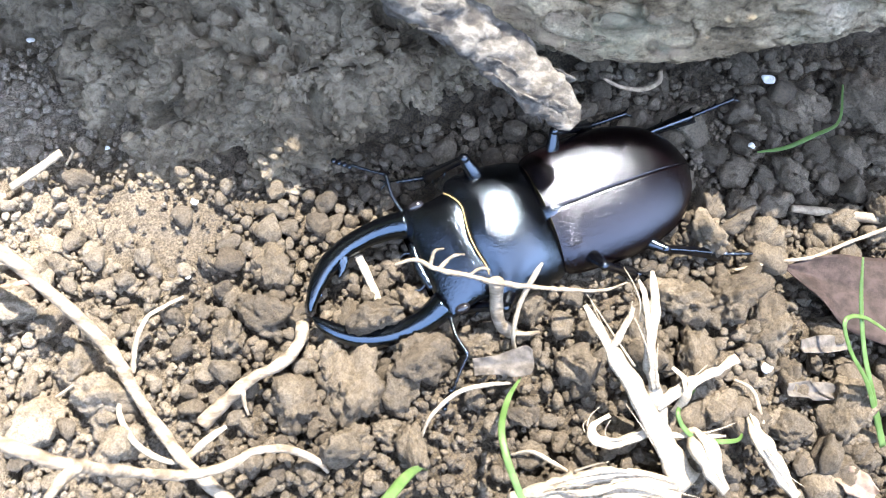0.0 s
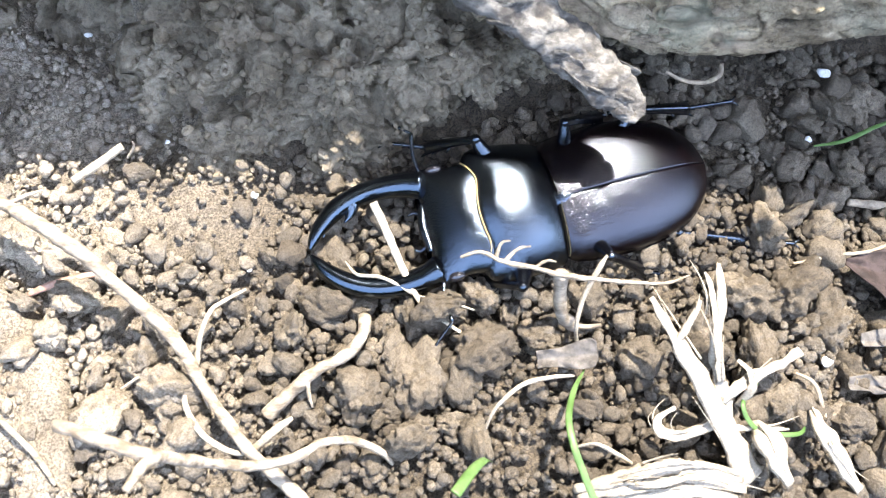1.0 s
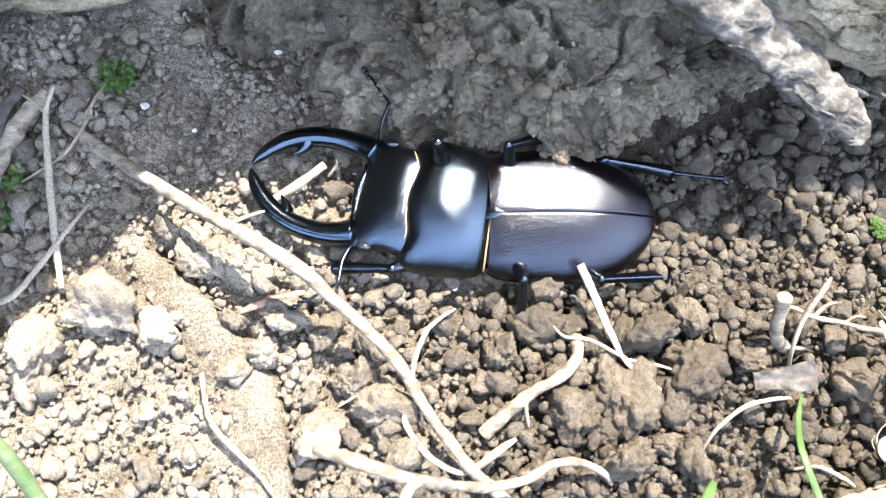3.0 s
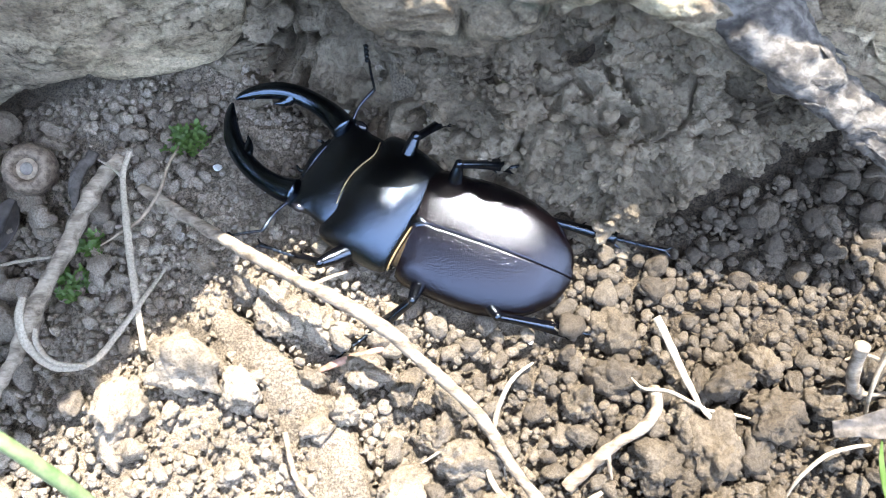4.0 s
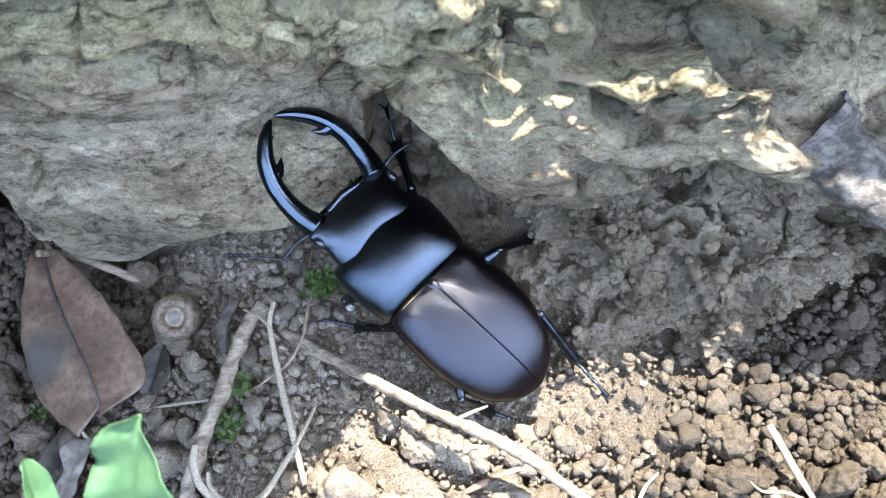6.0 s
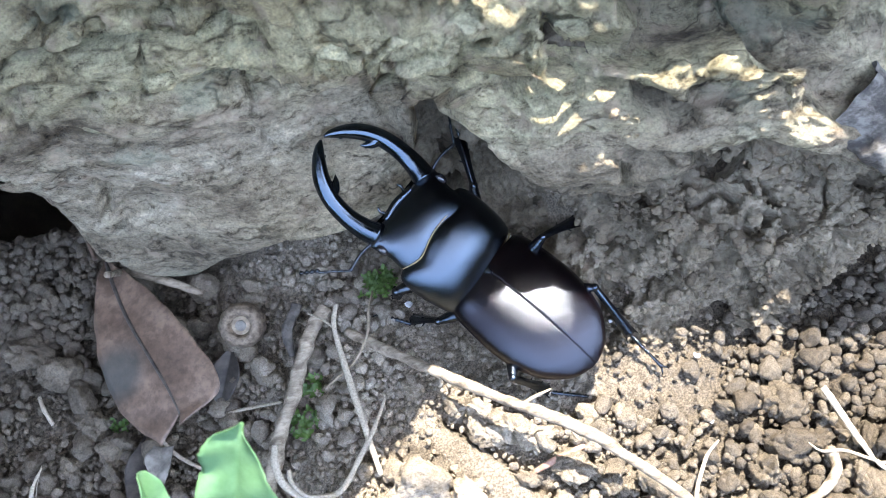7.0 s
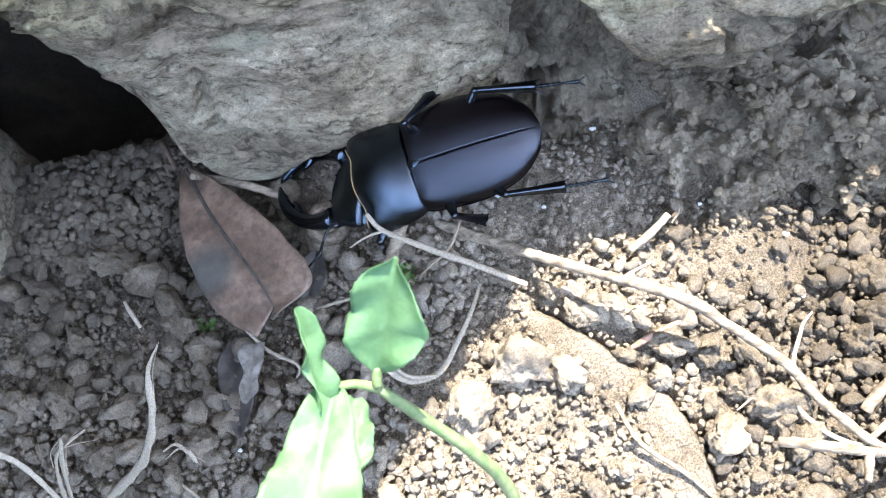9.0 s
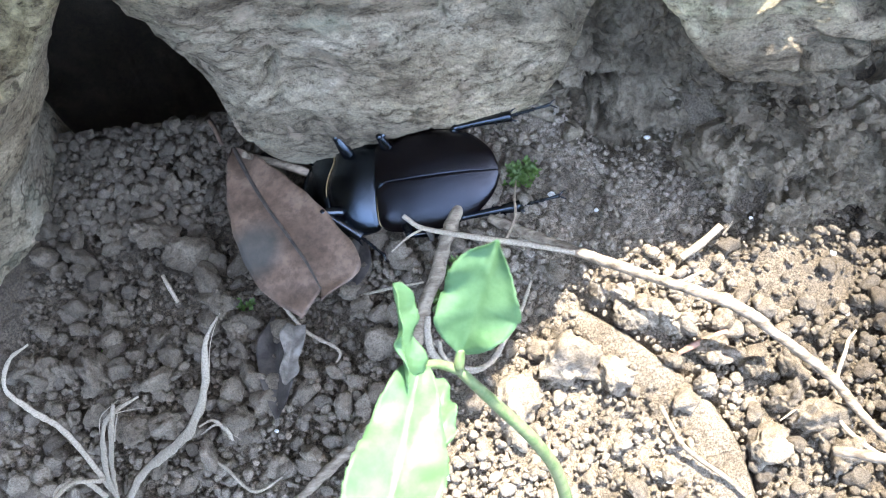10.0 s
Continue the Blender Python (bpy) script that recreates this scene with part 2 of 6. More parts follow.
def bark(nt, p):
    base = noise_tex(nt, 60, 6, 0.65, (0.45, 1, 1))
    fine = noise_tex(nt, 420, 7, 0.78, (0.55, 1, 1), 2.0)
    speck = noise_tex(nt, 1500, 5, 0.7, seed=4.0)
    moss = noise_tex(nt, 38, 6, 0.65, seed=8.0)
    c = ramp(nt, base.outputs[0], [(0.33, (0.145, 0.113, 0.074)), (0.44, (0.32, 0.264, 0.183)), (0.55, (0.42, 0.356, 0.252)), (0.64, (0.53, 0.457, 0.338))])
    c = blend(nt, 1.0, c, ramp(nt, fine.outputs[0], [(0.36, (0.26, 0.24, 0.21)), (0.46, (0.9, 0.89, 0.87)), (0.54, (1.05, 1.05, 1.05)), (0.63, (1.35, 1.33, 1.28))]), "MULTIPLY")
    c = blend(nt, 0.55, c, ramp(nt, speck.outputs[0], [(0.40, (0.5, 0.5, 0.5)), (0.5, (1, 1, 1)), (0.6, (1.3, 1.3, 1.26))]), "MULTIPLY")
    wide = noise_tex(nt, 20, 3, 0.55, (0.6, 1, 1), 31.0)
    c = blend(nt, 1.0, c, ramp(nt, wide.outputs[0], [(0.34, (0.58, 0.57, 0.56)), (0.48, (0.9, 0.9, 0.9)), (0.64, (1.16, 1.13, 1.07))]), "MULTIPLY")
    # hairline cracks, and old lichened bark above the rubbed face
    line = ramp(nt, noise_tex(nt, 75, 3, 0.6, (0.5, 1, 1), 21.0).outputs[0], [(0.47, (1, 1, 1)), (0.496, (0.2, 0.18, 0.15)), (0.504, (0.2, 0.18, 0.15)), (0.53, (1, 1, 1))])
    c = blend(nt, ramp(nt, moss.outputs[0], [(0.46, (0, 0, 0)), (0.56, (0.9, 0.9, 0.9))]), c, blend(nt, 1.0, c, line, "MULTIPLY"))
    geo = nt.nodes.new("ShaderNodeNewGeometry")
    sep = nt.nodes.new("ShaderNodeSeparateXYZ")
    nt.links.new(geo.outputs["Position"], sep.inputs[0])
    up = nt.nodes.new("ShaderNodeMath")
    up.operation = "MULTIPLY_ADD"
    up.inputs[1].default_value, up.inputs[2].default_value = 0.07, -0.035
    nt.links.new(base.outputs[0], up.inputs[0])
    high = nt.nodes.new("ShaderNodeMath")
    nt.links.new(sep.outputs[2], high.inputs[0])
    nt.links.new(up.outputs[0], high.inputs[1])
    old = node(nt, "ShaderNodeMapRange")
    old.inputs[1].default_value, old.inputs[2].default_value = 0.048, 0.066
    nt.links.new(high.outputs[0], old.inputs[0])
    c = blend(nt, old.outputs[0], c, blend(nt, 1.0, c, (0.96, 1.0, 0.86), "MULTIPLY"))
    rust = ramp(nt, noise_tex(nt, 130, 4, 0.6, seed=11.0).outputs[0], [(0.56, (0, 0, 0)), (0.66, (0.55, 0.55, 0.55))])
    c = blend(nt, rust, c, (0.42, 0.32, 0.225))
    lichen = ramp(nt, moss.outputs[0], [(0.57, (0, 0, 0)), (0.63, (0.4, 0.4, 0.4))])
    c = blend(nt, lichen, c, (0.27, 0.285, 0.20))
    nt.links.new(c, p.inputs["Base Color"])
    p.inputs["Roughness"].default_value = 0.86
    p.inputs["Specular IOR Level"].default_value = 0.3
    n1 = relief(nt, p, noise_tex(nt, 170, 8, 0.8, (0.5, 1, 1)).outputs[0], 0.0012, 1.0)
    n2 = relief(nt, p, fine.outputs[0], 0.0012, 1.0, n1)
    relief(nt, p, speck.outputs[0], 0.0005, 1.0, n2)


BARK = material("bark", bark)


def pale_bark(nt, p):
    fine = noise_tex(nt, 380, 6, 0.7, (0.6, 1, 1), 2.0)
    nt.links.new(ramp(nt, fine.outputs[0], [(0.38, (0.028, 0.024, 0.02)), (0.48, (0.066, 0.059, 0.049)), (0.6, (0.15, 0.138, 0.118))]), p.inputs["Base Color"])
    p.inputs["Roughness"].default_value = 0.85
    relief(nt, p, fine.outputs[0], 0.0008, 0.9)


PALEBARK = material("pale_bark", pale_bark)


def shell(tint, rough, grain, sheen=0.5, gloss=(0.7, 0.85, 1.0), depth=0.00004):
    """Horn: dark, satin, with fine punctures that break up the gloss."""
    def build(nt, p):
        a, b = noise_tex(nt, grain, 2, 0.6), noise_tex(nt, 160, 4)
        nt.links.new(blend(nt, b.outputs[0], tint, tuple(v * 0.5 for v in tint)), p.inputs["Base Color"])
        r = ramp(nt, b.outputs[0], [(0.3, (rough * 0.85,) * 3), (0.7, (rough * 1.2,) * 3)])
        nt.links.new(r, p.inputs["Roughness"])
        p.inputs["IOR"].default_value = 1.55
        p.inputs["Specular IOR Level"].default_value = sheen
        # the sky's blue is put into the tint of the reflections
        p.inputs["Specular Tint"].default_value = (*gloss, 1)
        relief(nt, p, a.outputs[0], depth, 0.9)
    return build


ELYTRA = material("elytra_shell", shell((0.0020, 0.0009, 0.0012), 0.15, 2800, 0.45, (0.8, 0.86, 1.0), 0.00011))
BLACK = material("black_shell", shell((0.0006, 0.0006, 0.0009), 0.14, 2800, 0.85, (0.64, 0.81, 1.0), 0.000095))
JAW = material("jaw_shell", shell((0.0006, 0.0006, 0.0009), 0.14, 3000, 0.85, (0.6, 0.8, 1.0), 0.00003))
LEG = material("leg_shell", shell((0.001, 0.001, 0.002), 0.15, 4000, 0.7))


def plain(dark, light, rough=0.7, scale=300, stretch=None, spec=0.35, depth=0.0003, through=0.0):
    def build(nt, p):
        n = noise_tex(nt, scale, 5, 0.65, stretch)
        nt.links.new(ramp(nt, n.outputs[0], [(0.38, dark), (0.62, light)]), p.inputs["Base Color"])
        p.inputs["Roughness"].default_value = rough
        p.inputs["Specular IOR Level"].default_value = spec
        relief(nt, p, n.outputs[0], depth, 0.8)
    return build


STICK = material("dry_stick", plain((0.12, 0.093, 0.064), (0.32, 0.265, 0.195), 0.85, 520, (0.35, 1, 1), depth=0.0006))
STRAW = material("dry_grass", plain((0.23, 0.19, 0.135), (0.36, 0.31, 0.235), 0.6, 2200, depth=0.0001))
TWIG = material("rootlet", plain((0.15, 0.115, 0.08), (0.31, 0.25, 0.175), 0.75, 500))
REDTWIG = material("red_twig", plain((0.22, 0.12, 0.08), (0.36, 0.22, 0.16), 0.7, 500))
GREYLEAF = material("grey_leaf", plain((0.10, 0.088, 0.072), (0.20, 0.182, 0.155), 0.75, 350))
# darker copy of the grey leaf: shade on tilted scraps is in its colour
SCRAP = material("leaf_scrap", plain((0.05, 0.043, 0.036), (0.11, 0.097, 0.082), 0.75, 500))
DARKLEAF = material("dark_leaf", plain((0.035, 0.03, 0.026), (0.075, 0.065, 0.055), 0.6, 300))
PURPLELEAF = material("purple_leaf", plain((0.018, 0.012, 0.010), (0.042, 0.029, 0.026), 0.75, 420, spec=0.2))
WHITE = material("white_chip", plain((0.35, 0.34, 0.31), (0.62, 0.62, 0.60), 0.6, 700))
ACORN = material("acorn", plain((0.085, 0.062, 0.042), (0.20, 0.155, 0.11), 0.75, 900))


def living(dark, light):
    def build(nt, p):
        plain(dark, light, 0.42, 260)(nt, p)
        p.inputs["Subsurface Weight"].default_value = 0.0
        p.inputs["Transmission Weight"].default_value = 0.0
        tr = node(nt, "ShaderNodeBsdfTranslucent")
        tr.inputs[0].default_value = (light[0] * 1.3, light[1] * 1.3, light[2], 1)
        mx = nt.nodes.new("ShaderNodeMixShader")
        mx.inputs[0].default_value = 0.35
        out = nt.nodes["Material Output"]
        nt.links.new(p.outputs[0], mx.inputs[1])
        nt.links.new(tr.outputs[0], mx.inputs[2])
        nt.links.new(mx.outputs[0], out.inputs[0])
    return build


LEAF = material("green_leaf", living((0.095, 0.20, 0.09), (0.16, 0.30, 0.145)))
GREEN = material("grass_green", living((0.07, 0.135, 0.035), (0.125, 0.21, 0.07)))
STEM = material("green_stem", plain((0.10, 0.17, 0.065), (0.19, 0.23, 0.115), 0.5, 300))
MOSS = material("moss", living((0.035, 0.075, 0.015), (0.085, 0.15, 0.035)))


STAIN = (-0.1822, 0.0901, -0.006)


def dead_leaf(nt, p):
    fine, big = noise_tex(nt, 420, 6, 0.7), noise_tex(nt, 70, 4)
    c = ramp(nt, big.outputs[0], [(0.38, (0.085, 0.055, 0.037)), (0.52, (0.14, 0.093, 0.064)), (0.64, (0.195, 0.138, 0.100))])
    c = blend(nt, 0.7, c, ramp(nt, fine.outputs[0], [(0.4, (0.6, 0.58, 0.56)), (0.5, (1, 1, 1)), (0.6, (1.3, 1.26, 1.22))]), "MULTIPLY")
    tc = nt.nodes.new("ShaderNodeTexCoord")
    d = nt.nodes.new("ShaderNodeVectorMath")
    d.operation = "DISTANCE"
    d.inputs[1].default_value = STAIN
    nt.links.new(tc.outputs["Object"], d.inputs[0])
    m = node(nt, "ShaderNodeMapRange")
    m.inputs[1].default_value, m.inputs[2].default_value, m.inputs[3].default_value, m.inputs[4].default_value = 0.0092, 0.0046, 0.0, 0.8
    nt.links.new(d.outputs["Value"], m.inputs[0])
    nt.links.new(blend(nt, m.outputs[0], c, (0.05, 0.053, 0.046)), p.inputs["Base Color"])
    p.inputs["Roughness"].default_value = 0.55
    relief(nt, p, fine.outputs[0], 0.0003, 0.7)


DEADLEAF = material("dead_leaf", dead_leaf)
# bark darkened as if in the crown's shade, so the unseen tree reflects dark
TRUNK = material("shaded_trunk_bark", plain((0.018, 0.015, 0.012), (0.06, 0.05, 0.038), 0.9, 30, (1, 1, 0.2), 0.1, 0.01))
CROWN = material("crown_leaf", plain((0.012, 0.02, 0.006), (0.022, 0.038, 0.012), 0.7, 20, spec=0.1))

# ---- the ground ----
BANK_X = np.array([-0.30, -0.20, -0.185, -0.13, -0.112, -0.100, -0.094, -0.084, -0.077, -0.072, -0.060, -0.049, -0.039, -0.030, -0.020, -0.015, -0.003, 0.010, 0.020, 0.032, 0.060, 0.100, 0.30])
BANK_Y = np.array([0.42, 0.40, 0.16, 0.140, 0.133, 0.130, 0.172, 0.168, 0.135, 0.108, 0.0985, 0.0910, 0.0890, 0.0830, 0.0845, 0.0830, 0.0875, 0.094, 0.101, 0.104, 0.110, 0.118, 0.14])


def ground_z(x, y, set_back=0.0):
    """Height of the bare soil: level before the bank, sunk on both sides."""
    z = -0.014 * smooth(0.028, 0.085, x) - 0.020 * smooth(-0.120, -0.172, x) * (0.62 + 0.38 * smooth(0.035, 0.080, y))
    z = z - 0.170 * smooth(0.136, 0.185, y) * smooth(0.300, 0.220, y) * smooth(-0.178, -0.200, x) * smooth(-0.345, -0.325, x)
    z = z - 0.022 * np.exp(-((x + 0.088) / 0.009) ** 2 - ((y - 0.124) / 0.014) ** 2)
    right = smooth(-0.050, -0.022, x)
    s = y - np.interp(x, BANK_X, BANK_Y) - 0.004 * right - 0.011 * set_back
    foot, slope, start = 0.0085 - 0.0060 * right, 1.15 + 2.0 * right, -0.010 + 0.0045 * right
    rise = np.where(s > start, foot + slope * (s - start), foot * np.exp(np.minimum(s - start, 0) * slope / foot))
    rise = np.where(rise > 0.012, 0.012 + 0.008 * np.tanh((rise - 0.012) / 0.008), rise)
    return z + rise * smooth(0.6, 0.2, y)


RIDGE = np.array([(-0.1035, 0.0655), (-0.0950, 0.0585), (-0.0860, 0.0500), (-0.0780, 0.0400), (-0.0735, 0.0290), (-0.0720, 0.0150)])
BURROW = np.array([-0.0155, 0.0805, 0.0195])


def beside(x, y, line):
    """Distance to a line of points, and on which side (minus: to its left as it runs)."""
    best, side = np.full(len(x), 9.0), np.zeros(len(x))
    for (ax, ay), (bx, by) in zip(line[:-1], line[1:]):
        ux, uy = bx - ax, by - ay
        t = np.clip(((x - ax) * ux + (y - ay) * uy) / (ux * ux + uy * uy), 0, 1)
        d = np.hypot(x - ax - t * ux, y - ay - t * uy)
        near = d < best
        best = np.where(near, d, best)
        side = np.where(near, np.sign((x - ax) * uy - (y - ay) * ux), side)
    return best, side


def compact(x, y):
    """Where the soil is trodden flat, 0 to 1."""
    u, v = (x + 0.052) / 0.017, (y - 0.0655) / 0.010
    return smooth(1.3, 0.5, np.hypot(u + 0.35 * v, v) + 0.25 * fbm(np.stack([x, y, 0 * x], 1) / 0.008, 2, 92))


def axis(a, b, step, low, high):
    fine = np.arange(a, b, step)
    g = step * 1.32 ** np.arange(1, 60)
    up, down = b + np.cumsum(g), a - np.cumsum(g)
    return np.concatenate([[low], down[down > low][::-1], fine, up[up < high], [high]])


def make_ground():
    xs, ys = axis(-0.275, 0.106, 0.0005, -40, 40), axis(0.006, 0.136, 0.0005, -40, 40)
    X, Y = np.meshgrid(xs, ys, indexing="ij")
    x, y = X.ravel(), Y.ravel()
    z = ground_z(x, y, 1.0)
    near = smooth(0.35, 0.15, np.hypot(x + 0.08, y - 0.07))
    steep = smooth(0.006, 0.015, z) * near
    p = np.stack([x, y, z], 1)
    d = 0.0013 * fbm(p / 0.014, 2, 3)
    d += 0.03 * (1 - near) * fbm(p / 0.9, 3, 41) * 0.3
    k = np.nonzero(near > 0.05)[0]
    q, st = p[k], steep[k]
    # loose soil: small knobs; the bank: cracked clay crust with pits
    d1, d2, who = cells(q / 0.0042 + 0.35 * np.stack([fbm(q / 0.004, 2, 13), fbm(q / 0.004, 2, 14), 0 * st], 1), 11)
    loose = 0.0007 * (0.55 - d1) + 0.0009 * (who - 0.5) + 0.0006 * fbm(q / 0.0016, 3, 21) - 0.0019
    trodden = compact(q[:, 0], q[:, 1])
    loose = loose * (1 - 0.75 * trodden) + 0.0006 * trodden * (fbm(q / 0.006, 3, 24) + fbm(q / 0.0013, 2, 25) * 0.5)
    g, side = beside(q[:, 0], q[:, 1], RIDGE)
    bare = smooth(0.013, 0.004, g) * (side > 0)
    d[k] += near[k] * loose * (1 - 0.6 * bare)
    d[k] += (1 - st) * (0.0010 * bare - 0.0040 * np.exp(-(g / 0.0011) ** 2) * smooth(0.012, 0.02, q[:, 1]))
    z = z + d * (1 - 0.55 * steep)
    ob = new("ground", mesh_of("ground", np.stack([x, y, z], 1), grid_faces(len(xs), len(ys)), SOIL))
    return tagged(ob, "brown crumbly soil rising into a cracked clay bank", "ground", kind="structure")


make_ground()


# cracks and hollows in clay and bark: width, depth, then the points they run through (millimetres)
CRACKS = [
    # the crust's torn edge under the root, and the gap beside the lobe
    (1.6, 9, (-93, 109, 53), (-86, 106, 52), (-84, 104, 49)),
    (0.9, 6, (-84, 104, 50), (-80, 101, 47), (-74, 100, 43), (-70, 99, 41), (-63, 98, 39), (-58, 98, 38)),
    (1.1, 7, (-58, 98, 38), (-57, 99, 46), (-51, 100, 46), (-45, 98, 46), (-41, 101, 40)),
    (1.3, 7, (-70, 98, 40), (-70, 97, 35), (-72, 108, 14)),
    (1.0, 5, (-40, 104, 28), (-37, 100, 27), (-36, 95, 25)),
    (1.0, 4, (-33, 91, 25), (-36, 90, 21)),
    (1.2, 5, (-32, 102, 34), (-18, 101, 27), (-8, 94, 26)),
    (1.2, 5, (-28, 96, 25), (-25, 89, 23)),
    (1.4, 6, (-6, 92, 26), (1, 91, 16)),
    # on the lobe
    (0.8, 4, (-140, 122, 74), (-142, 120, 69), (-145, 121, 61)),
    (0.7, 4, (-124, 121, 71), (-127, 123, 54), (-130, 123, 45)),
    (0.7, 4, (-126, 123, 55), (-120, 124, 53), (-114, 124, 52)),
    (2.2, 9, (-106, 113, 68), (-101, 120, 60), (-96, 115, 52), (-89, 109, 58)),
    (0.7, 4, (-130, 122, 45), (-127, 121, 37), (-138, 118, 33), (-146, 117, 30)),
    (0.9, 4, (-116, 123, 34), (-106, 121, 33)),
    (1.2, 5, (-183, 121, 12), (-171, 120, 24), (-167, 121, 35)),
    # long hollows in the old bark
    (3.6, 14, (-53, 110, 76), (-45, 113, 68), (-37, 111, 70), (-30, 107, 67), (-18, 115, 52), (-8, 118, 48)),
    (2.4, 8, (-75, 112, 66), (-63, 109, 63), (-56, 104, 61), (-47, 100, 55)),
    (2.2, 8, (-29, 103, 58), (-22, 104, 56)),
    (1.0, 5, (-104, 116, 67), (-97, 116, 56)),
    (2.4, 7, (-24, 101, 57), (-15, 99, 50), (-2, 101, 40)),
]
# pits: centre, radius and depth (millimetres)
PITS = [(-70, 108, 10, 3.4, 10), (-52, 97, 14, 2.0, 7), (-42, 94, 22, 1.8, 6), (-36, 82, 6, 1.5, 4), (-39, 90, 15, 2.0, 6), (1, 93, 17, 2.6, 8), (-1, 85, 14, 3.0, 8), (3, 90, 8, 3.6, 9),
        (-70, 103, 14, 2.4, 7), (-30, 93, 21, 2.0, 6), (-43, 91, 14, 1.8, 5), (-56, 97, 12, 2.0, 6), (-24, 90, 24, 1.8, 5), (-10, 90, 24, 1.6, 5), (-48, 100, 30, 1.6, 5), (-62, 100, 20, 2.2, 6), (12, 92, 10, 2.6, 6), (-33, 100, 30, 1.5, 5)]


def carve(p):
    """How deep cracks and pits go in at points p."""
    w = p * 1000 + 0.9 * np.stack([fbm(p / 0.004, 2, 201), fbm(p / 0.004, 2, 202), fbm(p / 0.004, 2, 203)], 1)
    d = np.zeros(len(p))
    for width, depth, *line in CRACKS:
        q = np.array(line, float)
        k = np.nonzero(np.all((w > q.min(0) - 12) & (w < q.max(0) + 12), 1))[0]
        if not len(k):
            continue
        near = np.full(len(k), 99.0)
        for a, b in zip(q[:-1], q[1:]):
            t = np.clip((w[k] - a) @ (b - a) / ((b - a) @ (b - a)), 0, 1)
            near = np.minimum(near, np.linalg.norm((w[k] - a - t[:, None] * (b - a)) * (1, 0.6, 0.8), axis=1))
        d[k] = np.maximum(d[k], depth * np.exp(-(near / width) ** 4))
    for x, y, z, r, depth in PITS:
        near = np.linalg.norm((w - (x, y, z)) * (1, 0.45, 0.8), axis=1)
        d = np.maximum(d, depth * np.exp(-(near / r) ** 4))
    return d * 0.001


def crust_push(p, normal):
    """Cracked clay: plates and flakes of uneven height, cracks, pits and grit."""
    w = p + 0.003 * np.stack([fbm(p / 0.009, 2, 15), fbm(p / 0.009, 2, 16), fbm(p / 0.009, 2, 17)], 1)
    c1, c2, plate = cells(w / (0.015, 0.012, 0.010), 23)
    g1, g2, grit = cells(p / 0.0017, 35)
    rough = fbm(w / 0.007, 3, 33)
    d = 0.0024 * fbm(p / 0.016, 2, 39) + 0.0022 * (plate - 0.5) + 0.0010 * fbm(w / 0.0045, 3, 27, 0.6)
    d -= 0.0060 * np.exp(-(c2 - c1) / 0.03) * smooth(-0.1, 0.4, fbm(p / 0.02, 2, 43))
    # crust broken away in steps, and deep pits
    d -= 0.0022 * smooth(0.10, 0.15, rough) + 0.0038 * smooth(0.40, 0.48, rough) + 0.0060 * smooth(0.66, 0.78, rough)
    d -= carve(p)
    d += 0.0010 * (0.6 - g1) * smooth(0.35, 0.8, grit) + 0.0011 * fbm(p / 0.0024, 3, 37, 0.7)
    hole = np.exp(-(np.linalg.norm(p - BURROW, axis=1) / 0.0026) ** 6)
    rim = np.exp(-((np.linalg.norm(p - BURROW, axis=1) - 0.0028) / 0.0007) ** 2)
    d = d * (1 - rim) * (1 - hole) + 0.0006 * rim - 0.0075 * hole
    return p + normal * d[:, None]


def flakes(parent, name, P, N, mat, count, along, up, low, high, shape, seed):
    """Loose plates lying on a rough face, turned with it."""
    dice = np.random.default_rng(seed)
    meshes = []
    for k in range(8):
        v, f = lump(3, seed + k, 0.35)
        v = v * shape
        v[:, 2] = np.clip(v[:, 2], -shape[2] * 0.8, shape[2] * (0.75 + 0.15 * dice.random()))
        meshes.append(mesh_of(name, v * 0.004, f, mat))
    for k in range(count):
        i, j = dice.integers(*along), dice.integers(*up)
        n, t = Vector(N[i, j]), Vector((1, dice.normal(0, 0.25), dice.normal(0, 0.35)))
        x = (t - n * t.dot(n)).normalized()
        n = (n + Vector(dice.normal(0, 0.18, 3))).normalized()
        x = (x - n * x.dot(n)).normalized()
        r = (low + (high - low) * dice.random() ** 2.2) / 0.004
        q = Matrix((x, n.cross(x), n)).transposed().to_quaternion()
        part(name, meshes[k % 8], parent, "", Matrix.LocRotScale(Vector(P[i, j]), q, Vector((r, r * dice.uniform(0.7, 1.2), r))))


def scatter(name, label, templates, places, sizes, mat, seeds=0):
    """Many crumbs as one mesh."""
    n = len(places)
    R = turn(n)
    vs, fs, o = [], [], 0
    pick = rng.integers(0, len(templates), n)
    for k, (tv, tf) in enumerate(templates):
        idx = np.nonzero(pick == k)[0]
        if not len(idx):
            continue
        v = np.einsum("nij,mj->nmi", R[idx], tv) * (1, 1, 0.85) * sizes[idx][:, None, None] + places[idx][:, None]
        vs.append(v.reshape(-1, 3))
        fs.append((tf[None] + (np.arange(len(idx)) * len(tv))[:, None, None] + o).reshape(-1, 3))
        o += len(idx) * len(tv)
    ob = new(name, mesh_of(name, np.vstack(vs), np.vstack(fs), mat))
    return tagged(ob, label, "soil crumbs", kind="stuff")


